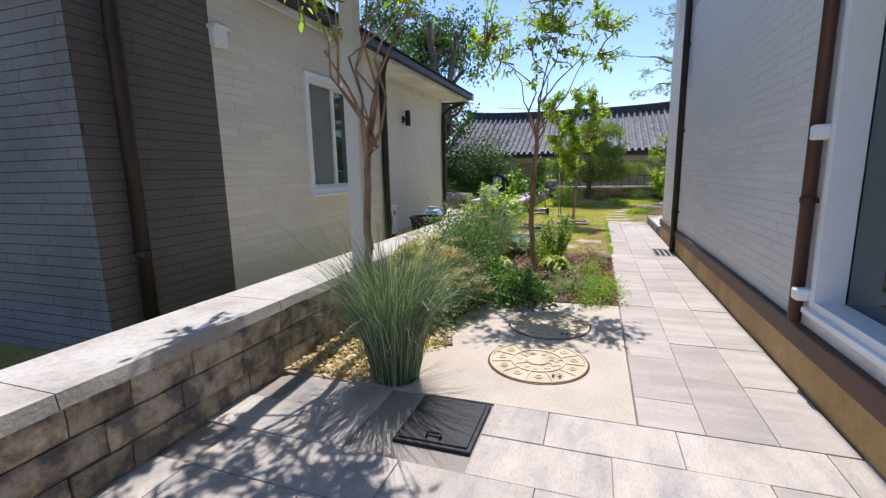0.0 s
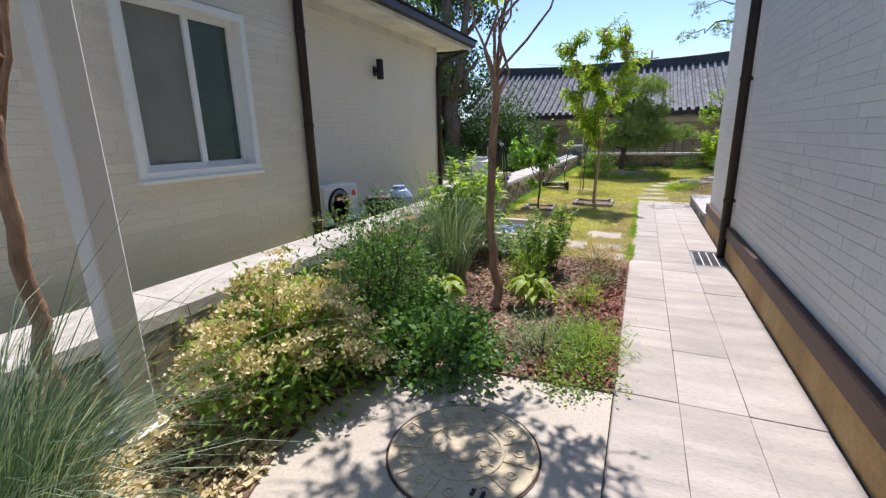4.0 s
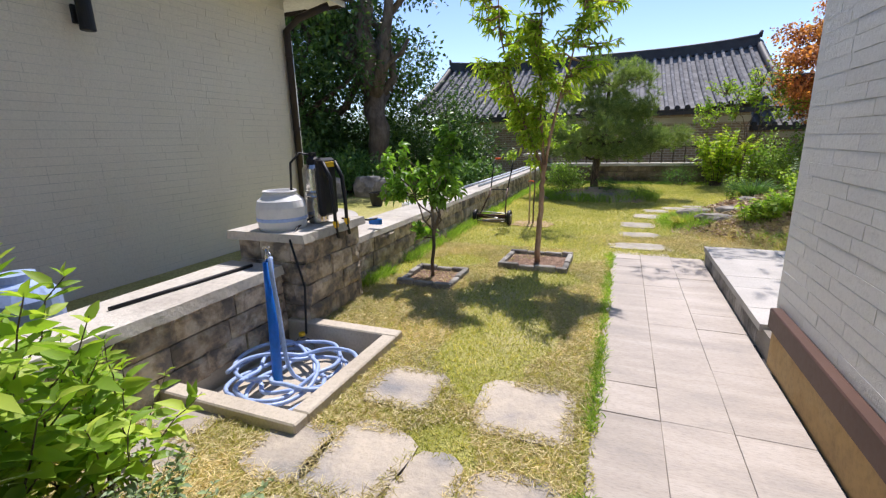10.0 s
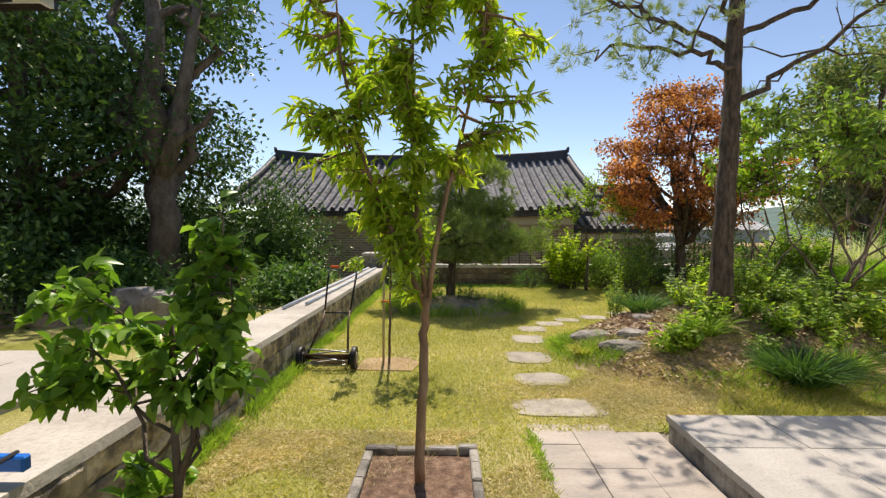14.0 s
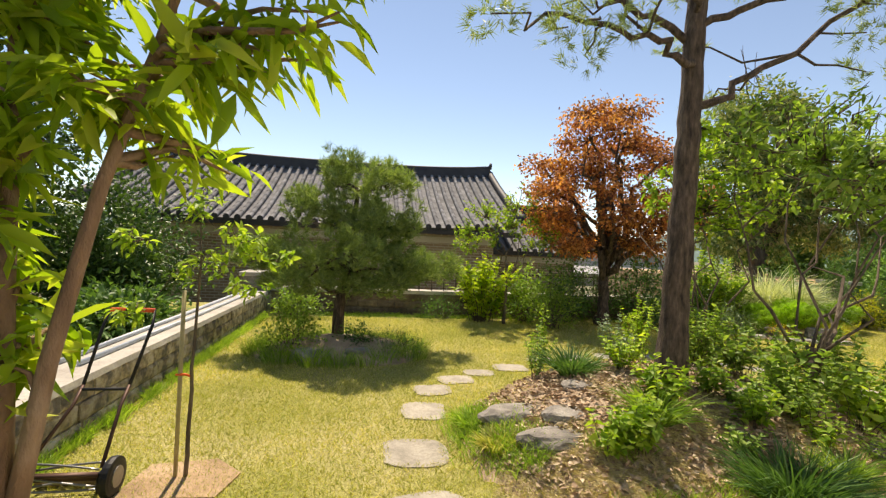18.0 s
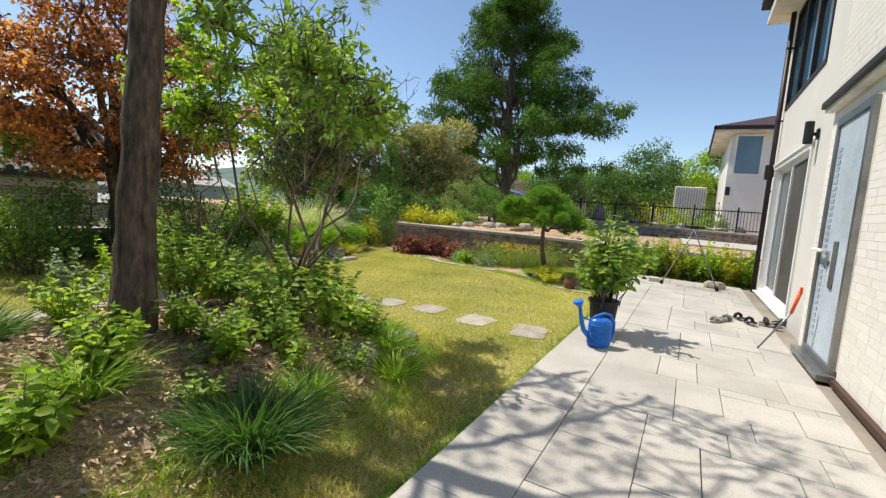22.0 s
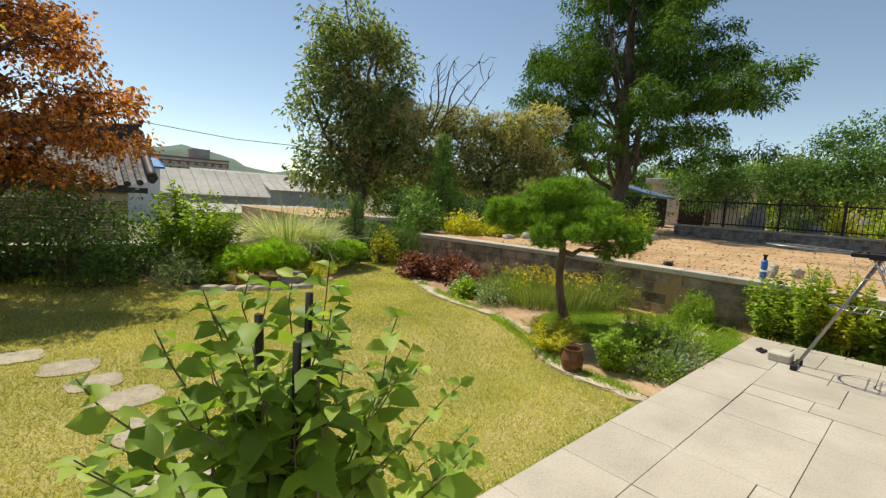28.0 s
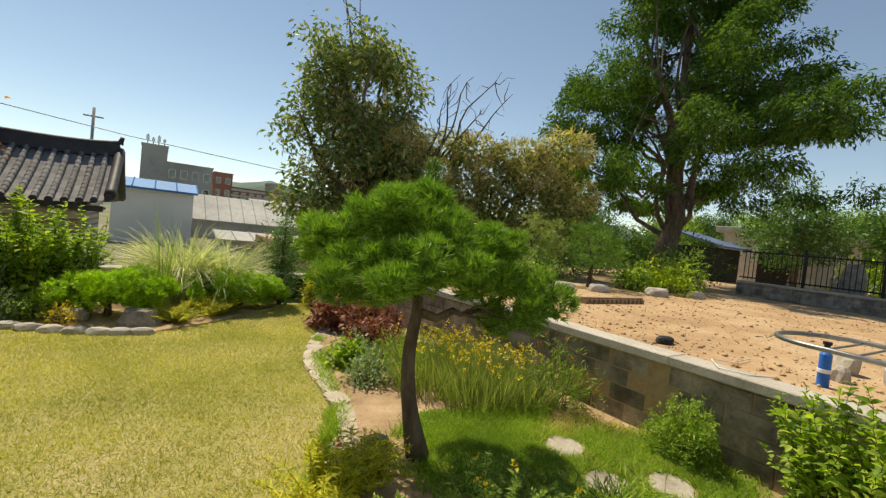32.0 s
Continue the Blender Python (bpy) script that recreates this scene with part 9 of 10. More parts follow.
# behind the gate: chestnut, dawn redwood, spruce and others
big_tree("chestnut_tree", 15.0, 25.0, 0.0, "tall chestnut tree with cream catkins and bare dead branches", [(0, 0, 0), (0.1, 0, 2.0), (0.0, 0.2, 4.0)], [0.28, 0.22, 0.15],
         random_clumps(R, 24, -0.1, 0, 6.5, 2.3, 1.2, 2.1, 0.6) + random_clumps(R, 20, 0.0, 0, 4.6, 3.3, 1.2, 1.3, 0.62) + random_clumps(R, 16, 0.8, 0, 2.9, 3.2, 1.2, 1.1, 0.75),
         19000, (0.22, 0.085), M_bark, L_chest, 220, limbs=22, twigs=260, per=9, sigma=0.18, leaf_droop=0.6, start=0.3, limb_r=0.45, shell=0.6)
ways = [s * 0.42 for s in (-6, -5, -3.6, -2.4, -1.2, 0, 1.2, 2.4, 3.6, 4.8, 5.6)]
big_tree("chestnut_tree", 19.4, 22.3, 0.0, "spreading chestnut covered with cream catkins", [(0, 0, 0), (0, 0.1, 1.4), (0.1, 0, 2.6)], [0.2, 0.17, 0.12],
         [(0.66 * s, -0.75 * s, 3.9 + 0.7 * math.sin(k * 2.3) + 0.35 * (k % 2), 0.85, 0.85, 0.5) for k, s in enumerate(ways)] + [(0.66 * s, -0.75 * s, 2.6, 1.0, 1.0, 0.7) for s in ways[1:-1:2]],
         12000, (0.2, 0.08), M_bark, L_catkin, 221, limbs=10, twigs=160, per=9, sigma=0.15, leaf_droop=0.5, start=0.4, limb_r=0.4, shell=0.6)


def catkins(parent, x, y, z, clumps, n, seed):
    """Cream tassels hanging over the outside of a crown."""
    rng = np.random.default_rng(seed)
    tips, off, _ = crown_tips(clumps, n, rng, 0.85)
    C = np.repeat(tips, 7, 0) + rng.normal(size=(n * 7, 3)) * 0.07 + np.array([x, y, z])
    D = np.repeat(off, 7, 0) * 0.6 + 0.5 * rng.normal(size=C.shape) + np.array([0, 0, 0.3])
    V, F = leaf_arrays(C, D, 0.22, 0.042, rng, droop=0.3)
    tagged(from_arrays("catkin_growth", V, F, P_catkin, parent), kind="stuff")


crowns = [o for o in bpy.data.objects if o.name.startswith("chestnut_tree")]
catkins(crowns[0], 15.0, 25.0, 0.0, random_clumps(R, 22, 0.5, -0.4, 4.4, 2.4, 1.2, 1.8, 0.6), 1200, 222)
catkins(crowns[1], 19.4, 22.3, 0.0, [(0.66 * q, -0.75 * q, 4.0 + 0.7 * math.sin(k * 2.3) + 0.35 * (k % 2), 0.9, 0.9, 0.5) for k, q in enumerate(ways)], 1000, 223)
dead = thing("dead_branches", 17.6, 23.6, 4.4, "bare grey dead branches rising out of the chestnut crown", "branch")
for k in range(8):
    rng_k = np.random.default_rng(230 + k)
    a = np.array([17.2 + 0.12 * k, 23.9 - 0.1 * k, 4.4])
    e = np.array([17.6 + 0.36 * k, 23.8 - 0.3 * k, rng_k.uniform(6.4, 8.4) - 0.12 * k]) if k < 6 else np.array([14.6 - 0.7 * (k - 6), 25.0, 9.6])
    P = wander(a if k < 6 else np.array([15.0, 25.0, 7.0]), e, rng_k, 8, 0.07)
    for _ in range(2):
        P[1:-1] = (P[:-2] + 2 * P[1:-1] + P[2:]) / 4
    tube("branch", P, [0.05, 0.008], M_bark, dead, seg=5, caps=False)
    for q in range(5):
        s = P[rng_k.integers(3, 7)]
        tube("branch", wander(s, s + rng_k.normal(size=3) * np.array([0.45, 0.4, 0.5]), rng_k, 4, 0.1), [0.02, 0.006], M_bark, dead, seg=4, caps=False)
RW = np.random.default_rng(240)
rw_clumps = []
for k in range(84):
    f = RW.uniform(0.1, 1.0)
    a = RW.uniform(0, 6.28)
    rr = (1 - f) ** 0.6 * 5.6 + 0.5
    for q in (0.45, 0.75, 1.0):
        rw_clumps.append((rr * q * math.cos(a), rr * q * math.sin(a), 1.9 + 11.0 * f + 0.5 * q * q, 0.85 - 0.15 * q, 0.85 - 0.15 * q, 0.34))
for dx, dy, z in ((-2.5, -5.0, 5.6), (-1.5, -6.2, 6.2), (-2.0, -4.0, 4.2), (-2.2, -5.8, 5.2)):
    rw_clumps.append((dx, dy, z, 1.1, 1.1, 0.4))
big_tree("dawn_redwood", 27.0, 20.6, 0.7, "huge feathery dawn redwood with drooping sprays", [(0, 0, 0), (0.05, 0, 4.0), (0, 0, 8.0), (0, 0, 13.0)], [0.42, 0.33, 0.2, 0.06],
         rw_clumps, 120000, (0.19, 0.06), M_bark, L_needle_d, 241, limbs=46, twigs=320, per=26, sigma=0.13, leaf_droop=0.8, start=0.15, limb_r=0.2, shell=0.35)
spruce_tiers = [(0.9 * (1 - f) * math.cos(k * 2.4), 0.9 * (1 - f) * math.sin(k * 2.4), 0.35 + 3.1 * f, 0.32 - 0.12 * f, 0.32 - 0.12 * f, 0.12) for k, f in enumerate(np.linspace(0, 1, 42))]
tree("spruce_tree", 15.74, 20.89, 0.2, "pointed green spruce beside the gate", "tree", [(0, 0, 0), (0, 0, 1.8), (0, 0, 3.6)], [0.07, 0.05, 0.015],
     spruce_tiers + [(0, 0, 0.6, 0.5, 0.5, 0.5), (0, 0, 1.5, 0.35, 0.35, 0.5), (0, 0, 2.4, 0.22, 0.22, 0.5), (0, 0, 3.3, 0.08, 0.08, 0.35)], 12000, (0.085, 0.02), M_bark_dark, L_needle, 250, limbs=12, twigs=120, per=12, sigma=0.05)
pad_pine("plot_pine", 17.8, 18.9, 0.72, "small rounded pine on the plot's edge", [(0, 0, 0), (0.05, 0, 0.5), (0, 0.05, 1.1)], [0.07, 0.05, 0.03], [(0, 0, 0.95, 0.8, 0.7, 0.45), (0.2, 0, 1.45, 0.55, 0.5, 0.35), (-0.5, 0, 0.7, 0.5, 0.5, 0.3)], 9000, 0.12, L_needle_p, 252)
pad_pine("plot_pine", 19.0, 17.9, 0.72, "small rounded pine on the plot's edge", [(0, 0, 0), (0.05, 0, 0.5), (0, 0.05, 1.1)], [0.07, 0.05, 0.03], [(0, 0, 0.9, 0.85, 0.7, 0.45), (0.1, 0, 1.4, 0.6, 0.5, 0.35), (0.5, 0, 0.7, 0.5, 0.5, 0.3)], 9000, 0.12, L_needle, 254)
for k, (x, y, r, h, m) in enumerate(((14.8, 18.8, 0.55, 0.5, L_yellow), (15.6, 18.2, 0.5, 0.4, L_yellow), (16.8, 18.2, 0.55, 0.55, L_green), (18.4, 19.2, 0.7, 0.9, L_needle), (20.5, 17.6, 0.5, 0.7, L_green), (21.3, 17.2, 0.8, 0.8, L_bright), (22.4, 17.3, 0.7, 1.3, L_green), (14.2, 20.6, 0.6, 1.3, L_deep), (13.9, 19.6, 0.5, 1.1, L_needle), (16.8, 20.2, 0.8, 1.2, L_deep), (19.8, 19.6, 1.0, 1.5, L_deep), (23.5, 18.5, 1.0, 1.2, L_deep), (24.5, 22.0, 1.6, 2.6, L_deep), (22.5, 23.0, 1.5, 2.4, L_needle_d), (25.5, 18.8, 1.2, 1.9, L_needle_d), (21.0, 21.5, 1.2, 2.2, L_needle))):
    shrub("plot_shrub", x, y, 0.72, "garden shrub on the raised ground beside the plot", "shrub", r, h, 1300, (0.1, 0.045), m, 260 + k, group="plot shrubs", sigma=0.08)
for k, (x, y, s) in enumerate(((16.0, 17.4, 0.3), (17.0, 17.0, 0.35), (18.4, 17.1, 0.3), (20.0, 16.6, 0.35), (15.2, 17.5, 0.2), (14.29, 13.04, 0.12), (21.5, 16.4, 0.3))):
    rock("plot_rock", x, y, 0.72 if k != 5 else 0.74, s, s * 0.7, s * 0.6, 80 + k, "pale boulder on the raised plot", group="plot boulders", material=M_coping if k != 5 else M_iron)
pipe = tagged(thing("blue_standpipe", 14.29, 11.62, 0.74, "blue pipe with a black tap standing in the bare soil", "standpipe"))
part("pipe", lathe([(0.045, -0.05), (0.045, 0.28), (0.03, 0.30), (0.001, 0.30)], 16, (14.29, 11.62, 0.74)), M_blue, pipe)
part("collar", lathe([(0.048, 0.12), (0.05, 0.125), (0.05, 0.15), (0.048, 0.155)], 16, (14.29, 11.62, 0.74)), M_pvc, pipe, "white collar")
part("tap", lathe([(0.022, 0.30), (0.022, 0.36), (0.034, 0.365), (0.034, 0.39), (0.001, 0.39)], 12, (14.29, 11.62, 0.74)), M_black, pipe)
for k, (x, y, q) in enumerate(((14.75, 11.62, 0.09), (15.3, 11.72, 0.12), (15.2, 11.35, 0.11), (14.9, 11.1, 0.07))):
    rock("plot_stone", x, y, 0.74, q, q * 0.8, q * 1.5, 95 + k, "broken grey concrete lump on the bare soil", "stone", M_coping, group="concrete lumps", sub=2, amp=0.4)
wirec = tagged(thing("rope", 13.9, 12.2, 0.8, "thin white rope lying over the wall's coping", "rope"))
tube("strand", [(14.6, 12.3, 0.76), (14.1, 12.25, 0.775), (13.75, 12.28, 0.82), (13.5, 12.1, 0.815), (13.55, 11.9, 0.812), (13.8, 11.8, 0.80)], 0.006, M_pvc, wirec, seg=5)


def clods(n, seed):
    """Crumbs and small stones over the tilled soil."""
    rng = np.random.default_rng(seed)
    C = np.column_stack([13.75 + 11.0 * rng.uniform(0, 1, n) ** 1.5, rng.uniform(8.5, 17.0, n), np.full(n, 0.745)])
    r = 0.008 + 0.03 * rng.uniform(0, 1, n) ** 6
    D = np.array([(1, 0, 0), (0, 1, 0), (-1, 0, 0), (0, -1, 0), (0, 0, 0.8), (0, 0, -0.5)], float)
    V = C[:, None] + D[None] * r[:, None, None] * rng.uniform(0.6, 1.3, (n, 6, 1)) + rng.normal(size=(n, 6, 3)) * r[:, None, None] * 0.15
    T = np.array([(0, 1, 4), (1, 2, 4), (2, 3, 4), (3, 0, 4), (1, 0, 5), (2, 1, 5), (3, 2, 5), (0, 3, 5)])
    F = (np.arange(n)[:, None, None] * 6 + T[None]).reshape(-1, 3)
    tagged(from_arrays("soil_clods", V.reshape(-1, 3), F, M_plot), "crumbs of dry soil strewn over the bare plot", "soil", "", "stuff")


clods(5000, 960)
pal = tagged(thing("wooden_pallet", 16.8, 15.6, 0.74, "row of orange-brown wooden slats lying on the soil", "pallet"))
for k in range(14):
    part("slat", box(15.9 + k * 0.13, 15.98 + k * 0.13, 15.45, 15.75, 0.74, 0.82), M_wood, pal)
part("runner", box(15.9, 17.7, 15.5, 15.58, 0.82, 0.85), M_wood, pal)
slabc = tagged(thing("concrete_slab", 22, 10, 0.74, "pale concrete slab on the far side of the plot", "slab"))
part("body", box(18.5, 24.5, 7.0, 10.6, 0.70, 0.80, 0.01), M_coping, slabc)

# sheds and the far house
shed = tagged(thing("blue_shed", 36.3, 23.5, 0.7, "small green shed with a blue tarpaulin roof", "shed"))
part("body", box(35, 37.6, 22.4, 24.6, 0.6, 2.6), M_iron, shed)
bm = bmesh.new()
bv = [bm.verts.new(c) for c in ((34.7, 22.0, 2.6), (37.9, 22.0, 2.6), (37.9, 25.0, 3.4), (34.7, 25.0, 3.4), (34.7, 22.0, 2.7), (37.9, 22.0, 2.7), (37.9, 25.0, 3.5), (34.7, 25.0, 3.5))]
for fc in ((3, 2, 1, 0), (4, 5, 6, 7), (0, 1, 5, 4), (2, 3, 7, 6), (0, 4, 7, 3), (1, 2, 6, 5)):
    bm.faces.new([bv[i] for i in fc])
part("roof", bm, M_tarp, shed)
shed2 = tagged(thing("grey_shed", 45, 22, 0.7, "long low grey shed with a pale flat roof", "shed"))
part("body", box(42, 50, 20.2, 25.4, 0.6, 3.9), M_mortar, shed2)
part("roof", box(41.6, 50.3, 19.8, 25.8, 3.9, 4.3, 0.03), M_coping, shed2)
part("door", box(41.95, 42.0, 21, 23.2, 0.7, 3.2), M_brown, shed2)
cont = tagged(thing("white_tank_box", 33.7, 10.5, 0.7, "white ribbed metal container beyond the fence", "container"))
part("body", box(32.5, 35, 9.7, 11.4, 0.7, 3.75, 0.03), M_pvc, cont)
for k in range(12):
    part("rib", box(32.46, 32.5, 9.75 + k * 0.14, 9.8 + k * 0.14, 0.8, 3.7), M_coping, cont)


def far_house():
    root = tagged(thing("far_house", 36, 6, 0.7, "two-storey white house with a low brown hipped roof", "house"))
    part("wall", box(33.5, 44, -4, 8.75, 0.6, 7.1), M_pvc, root)
    w = part("window", box(33.44, 33.49, 7.15, 8.45, 4.7, 7.0), M_glass_blue, root, "large blue-tinted window")
    frame_bars(w, "x", 33.38, 7.05, 8.55, 4.6, 7.08, 0.13, 0.1, M_pvc)
    part("eave", box(32.6, 44.8, -5, 9.65, 7.1, 7.35), M_soffit, root)
    part("gutter", box(32.5, 32.62, -5, 9.7, 7.2, 7.42), M_brown, root)
    part("gutter", box(32.5, 44.8, 9.62, 9.74, 7.2, 7.42), M_brown, root)
    bm = bmesh.new()
    v = [bm.verts.new(c) for c in ((32.5, -5, 7.4), (44.9, -5, 7.4), (44.9, 9.75, 7.4), (32.5, 9.75, 7.4), (38.7, 0.5, 9.6), (38.7, 4.0, 9.6))]
    for f in ((0, 1, 4), (1, 2, 5, 4), (2, 3, 5), (3, 0, 4, 5)):
        bm.faces.new([v[i] for i in f])
    part("roof", bm, M_rust, root)
    part("wall_lamp", lathe([(0.12, 0), (0.12, 0.5)], 12, (33.35, 9.0 - 0.4, 3.4)), M_black, root)
    return root


far_house()

# memorial stones and planters beyond the fence: low grey lumps
for k in range(14):
    rock("yard_stone", 27.5 + (k * 1.7) % 6, 8.2 + k * 0.62, 0.74, 0.32 + 0.1 * (k % 3), 0.3, 0.75 + 0.2 * (k % 4), 300 + k, "grey garden stone standing beyond the fence", group="stones beyond the fence", material=M_rock)
for k in range(5):
    shrub("yard_shrub", 28.5 + k * 0.7, 9.5 + k * 1.5, 0.74, "clipped shrub beyond the fence", "shrub", 0.8, 1.5, 900, (0.16, 0.07), (L_green, L_bright, L_yellow)[k % 3], 320 + k, group="shrubs beyond the fence", sigma=0.1)
# woods
for k in range(30):
    rk = np.random.default_rng(400 + k)
    x = 40 + 30 * rk.random() + (0 if k < 18 else 10)
    y = -2 + 46 * (k / 30) + rk.normal() * 2
    h = 6.5 + 2.5 * rk.random()
    big_tree("wood_tree", x, y, 0.0, "broad-leaved tree at the edge of the far woods", [(0, 0, 0), (0, 0, h * 0.5)], [0.25, 0.15],
             random_clumps(rk, 14, 0, 0, h * 0.58, 2.6, 2.6, h * 0.36, 1.2), 7500, (0.2, 0.12), M_bark, (L_green, L_deep, L_fresh, L_deep, L_chest)[k % 5], 430 + k, limbs=4, twigs=10, per=14, sigma=0.24, group="far woods")
for k in range(10):
    rk = np.random.default_rng(480 + k)
    x, y = 20 + 2.6 * k, 29 + 3 * rk.random()
    h = 3.6 + 1.6 * rk.random()
    big_tree("wood_tree", x, y, 0.0, "dark tree behind the chestnut", [(0, 0, 0), (0, 0, h * 0.5)], [0.2, 0.12],
             random_clumps(rk, 12, 0, 0, h * 0.55, 1.9, 1.9, h * 0.42, 1.0), 6500, (0.18, 0.09), M_bark, (L_deep, L_needle_d)[k % 2], 500 + k, limbs=4, twigs=10, per=14, sigma=0.2, group="dark trees behind")

# ---- town and hills ----
M_grey = surface("grey rendered concrete", (0.33, 0.33, 0.34), rough=0.9, coarse=0.2, fine=4, bump=0.0)
M_brickred = surface("red brick far off", (0.30, 0.13, 0.09), rough=0.9, coarse=0.2, fine=4, bump=0.0)
M_sheet = surface("pale sheet roof", (0.42, 0.42, 0.40), rough=0.7, coarse=0.3, fine=3, bump=0.0)
M_sheetblue = surface("blue sheet roof", (0.05, 0.22, 0.50), rough=0.6, coarse=0.3, fine=3, bump=0.0)


def block(name, x0, x1, y0, y1, z1, mat, label, windows=0, floors=0, wx=0.9):
    root = tagged(thing(name, (x0 + x1) / 2, y0, -0.6, label, "building", "town buildings"))
    part("wall", box(x0, x1, y0, y1, -0.6, z1), mat, root)
    part("parapet", box(x0 - 0.1, x1 + 0.1, y0 - 0.1, y1 + 0.1, z1, z1 + 0.3), mat, root)
    for f in range(floors):
        for k in range(windows):
            x = x0 + (x1 - x0) * (k + 0.5) / windows
            z = z1 - 1.6 - f * 2.8
            w = part("window", box(x - wx / 2, x + wx / 2, y0 - 0.06, y0 - 0.02, z - 0.7, z + 0.6), M_glass, root)
            part("frame", box(x - wx / 2 - 0.08, x + wx / 2 + 0.08, y0 - 0.02, y0, z - 0.78, z + 0.68), M_pvc, w)
    return root


block("apartment_tower", 6.5, 10.2, 100, 108, 11.4, M_grey, "grey concrete stair tower with antennas")
for k in range(4):
    a = tagged(thing("antenna", 7.2 + k * 0.8, 101, 11.7, "telecom antenna on the grey tower", "antenna", "antennas"))
    part("mast", box(7.15 + k * 0.8, 7.3 + k * 0.8, 101, 101.15, 11.7, 13.4 - 0.4 * (k % 2)), M_grey, a)
    part("panel", box(7.0 + k * 0.8, 7.45 + k * 0.8, 100.8, 101, 12.3, 13.2 - 0.4 * (k % 2)), M_pvc, a)
block("apartment_block", 10.2, 17.2, 100, 110, 8.9, M_grey, "grey concrete apartment block", 4, 3)
block("brick_block", 20, 24, 128, 136, 10.6, M_brickred, "red brick block with a stair head", 2, 2)
block("brick_block", 24, 40, 128, 138, 7.6, M_brickred, "long red brick building with pale bands", 9, 2)
block("brick_block", 32.5, 36, 129, 134, 9.8, M_grey, "grey stair head on the brick building")
for z in (5.6, 7.0):
    tagged(part("concrete_band", box(23.9, 40.1, 127.8, 127.95, z, z + 0.5), M_sheet), "pale concrete band on the brick building", "band")


def sheet_shed(x0, x1, y0, y1, ze, zr, roof, label, wall=None):
    root = tagged(thing("sheet_roof_shed", (x0 + x1) / 2, y0, -0.6, label, "shed", "town sheds"))
    part("wall", box(x0 + 0.2, x1 - 0.2, y0 + 0.3, y1 - 0.3, -0.6, ze), wall or M_sheet, root)
    ym = (y0 + y1) / 2
    bm = bmesh.new()
    v = [bm.verts.new(c) for c in ((x0, y0, ze), (x1, y0, ze), (x1, ym, zr), (x0, ym, zr), (x0, y1, ze), (x1, y1, ze), (x0, y0, ze - 0.12), (x1, y0, ze - 0.12))]
    for f in ((0, 1, 2, 3), (3, 2, 5, 4), (0, 3, 4), (1, 5, 2), (6, 7, 1, 0)):
        bm.faces.new([v[i] for i in f])
    part("roof", bm, roof, root)
    n = int((x1 - x0) / 0.9)
    for k in range(n + 1):
        x = x0 + (x1 - x0) * k / n
        bm = bmesh.new()
        vs = [bm.verts.new(c) for c in ((x - 0.04, y0, ze + 0.01), (x + 0.04, y0, ze + 0.01), (x + 0.04, ym, zr + 0.01), (x - 0.04, ym, zr + 0.01), (x, y0, ze + 0.07), (x, ym, zr + 0.07))]
        for f in ((0, 4, 5, 3), (4, 1, 2, 5)):
            bm.faces.new([vs[i] for i in f])
        part("seam", bm, roof, root)
    return root


sheet_shed(10.8, 21.5, 51, 58, 0.9, 3.0, M_sheet, "long shed under a pale corrugated roof")
sheet_shed(18.5, 30, 64, 72, 1.8, 3.6, M_sheet, "long grey shed under a sheet roof")
sheet_shed(7.0, 11.4, 41, 46, 2.6, 3.2, M_sheetblue, "white-walled shed under a blue sheet roof", M_pvc)
sheet_shed(12.2, 20, 37, 42, 0.2, 0.6, M_sheet, "low lean-to under a grey sheet roof")
sheet_shed(24, 36, 58, 64, 1.6, 2.6, M_sheet, "shed under a pale grey roof")


def hills():
    M_hill = leafy("wooded hillside far off", (0.10, 0.15, 0.14), (0.13, 0.19, 0.17), (0.17, 0.23, 0.20), glow=0.0, rough=1.0, clump=0.03, gain=1.0)
    for name, d, h, seed, lab in (("hill", 620, 62, 1.0, "low wooded hills behind the town"), ("hill", 300, 14, 7.0, "wooded rise beyond the fields")):
        bm = bmesh.new()
        n, rows = 160, []
        for i in range(n + 1):
            a = radians(-75 + 170 * i / n)
            prof = h * (0.5 + 0.5 * noise.noise(Vector((a * 3.1, seed, 0))) + 0.22 * noise.noise(Vector((a * 11, seed, 4))) + 0.05 * noise.noise(Vector((a * 60, seed, 9))))
            row = []
            for j, (q, f) in enumerate(((0.75, 0), (0.85, 0.35), (0.93, 0.75), (1.0, 1.0), (1.15, 0.6))):
                dd = d * q
                row.append(bm.verts.new((10 + dd * math.sin(a), 10 + dd * math.cos(a), -1 + max(1, prof) * f)))
            rows.append(row)
        for a, b in zip(rows, rows[1:]):
            for j in range(4):
                bm.faces.new((a[j], b[j], b[j + 1], a[j + 1]))
        setting(part("backdrop", bm, M_hill, smooth=True), lab, "hills")


hills()
wire = tagged(thing("power_line", 20, 90, 9, "thin power line over the town", "cable"))
tube("cable", [(-20, 95, 14.2), (5, 92, 11.4), (30, 90, 9.6), (60, 88, 10.0)], 0.05, M_black, wire, seg=4)
for k, (x, y) in enumerate(((0.5, 95),)):
    pl = tagged(thing("power_pole", x, y, -0.6, "grey utility pole with cross arms", "pole", "power poles"))
    tube("mast", [(x, y, -0.6), (x, y, 15 - 4 * k)], 0.2, M_grey, pl, seg=8)
    part("cross_arm", box(x - 1.2, x + 1.2, y - 0.08, y + 0.08, 13.6 - 4 * k, 13.8 - 4 * k), M_grey, pl)

# ---- grass ----


def in_rect(q, x0, x1, y0, y1):
    return (q[:, 0] > x0) & (q[:, 0] < x1) & (q[:, 1] > y0) & (q[:, 1] < y1)


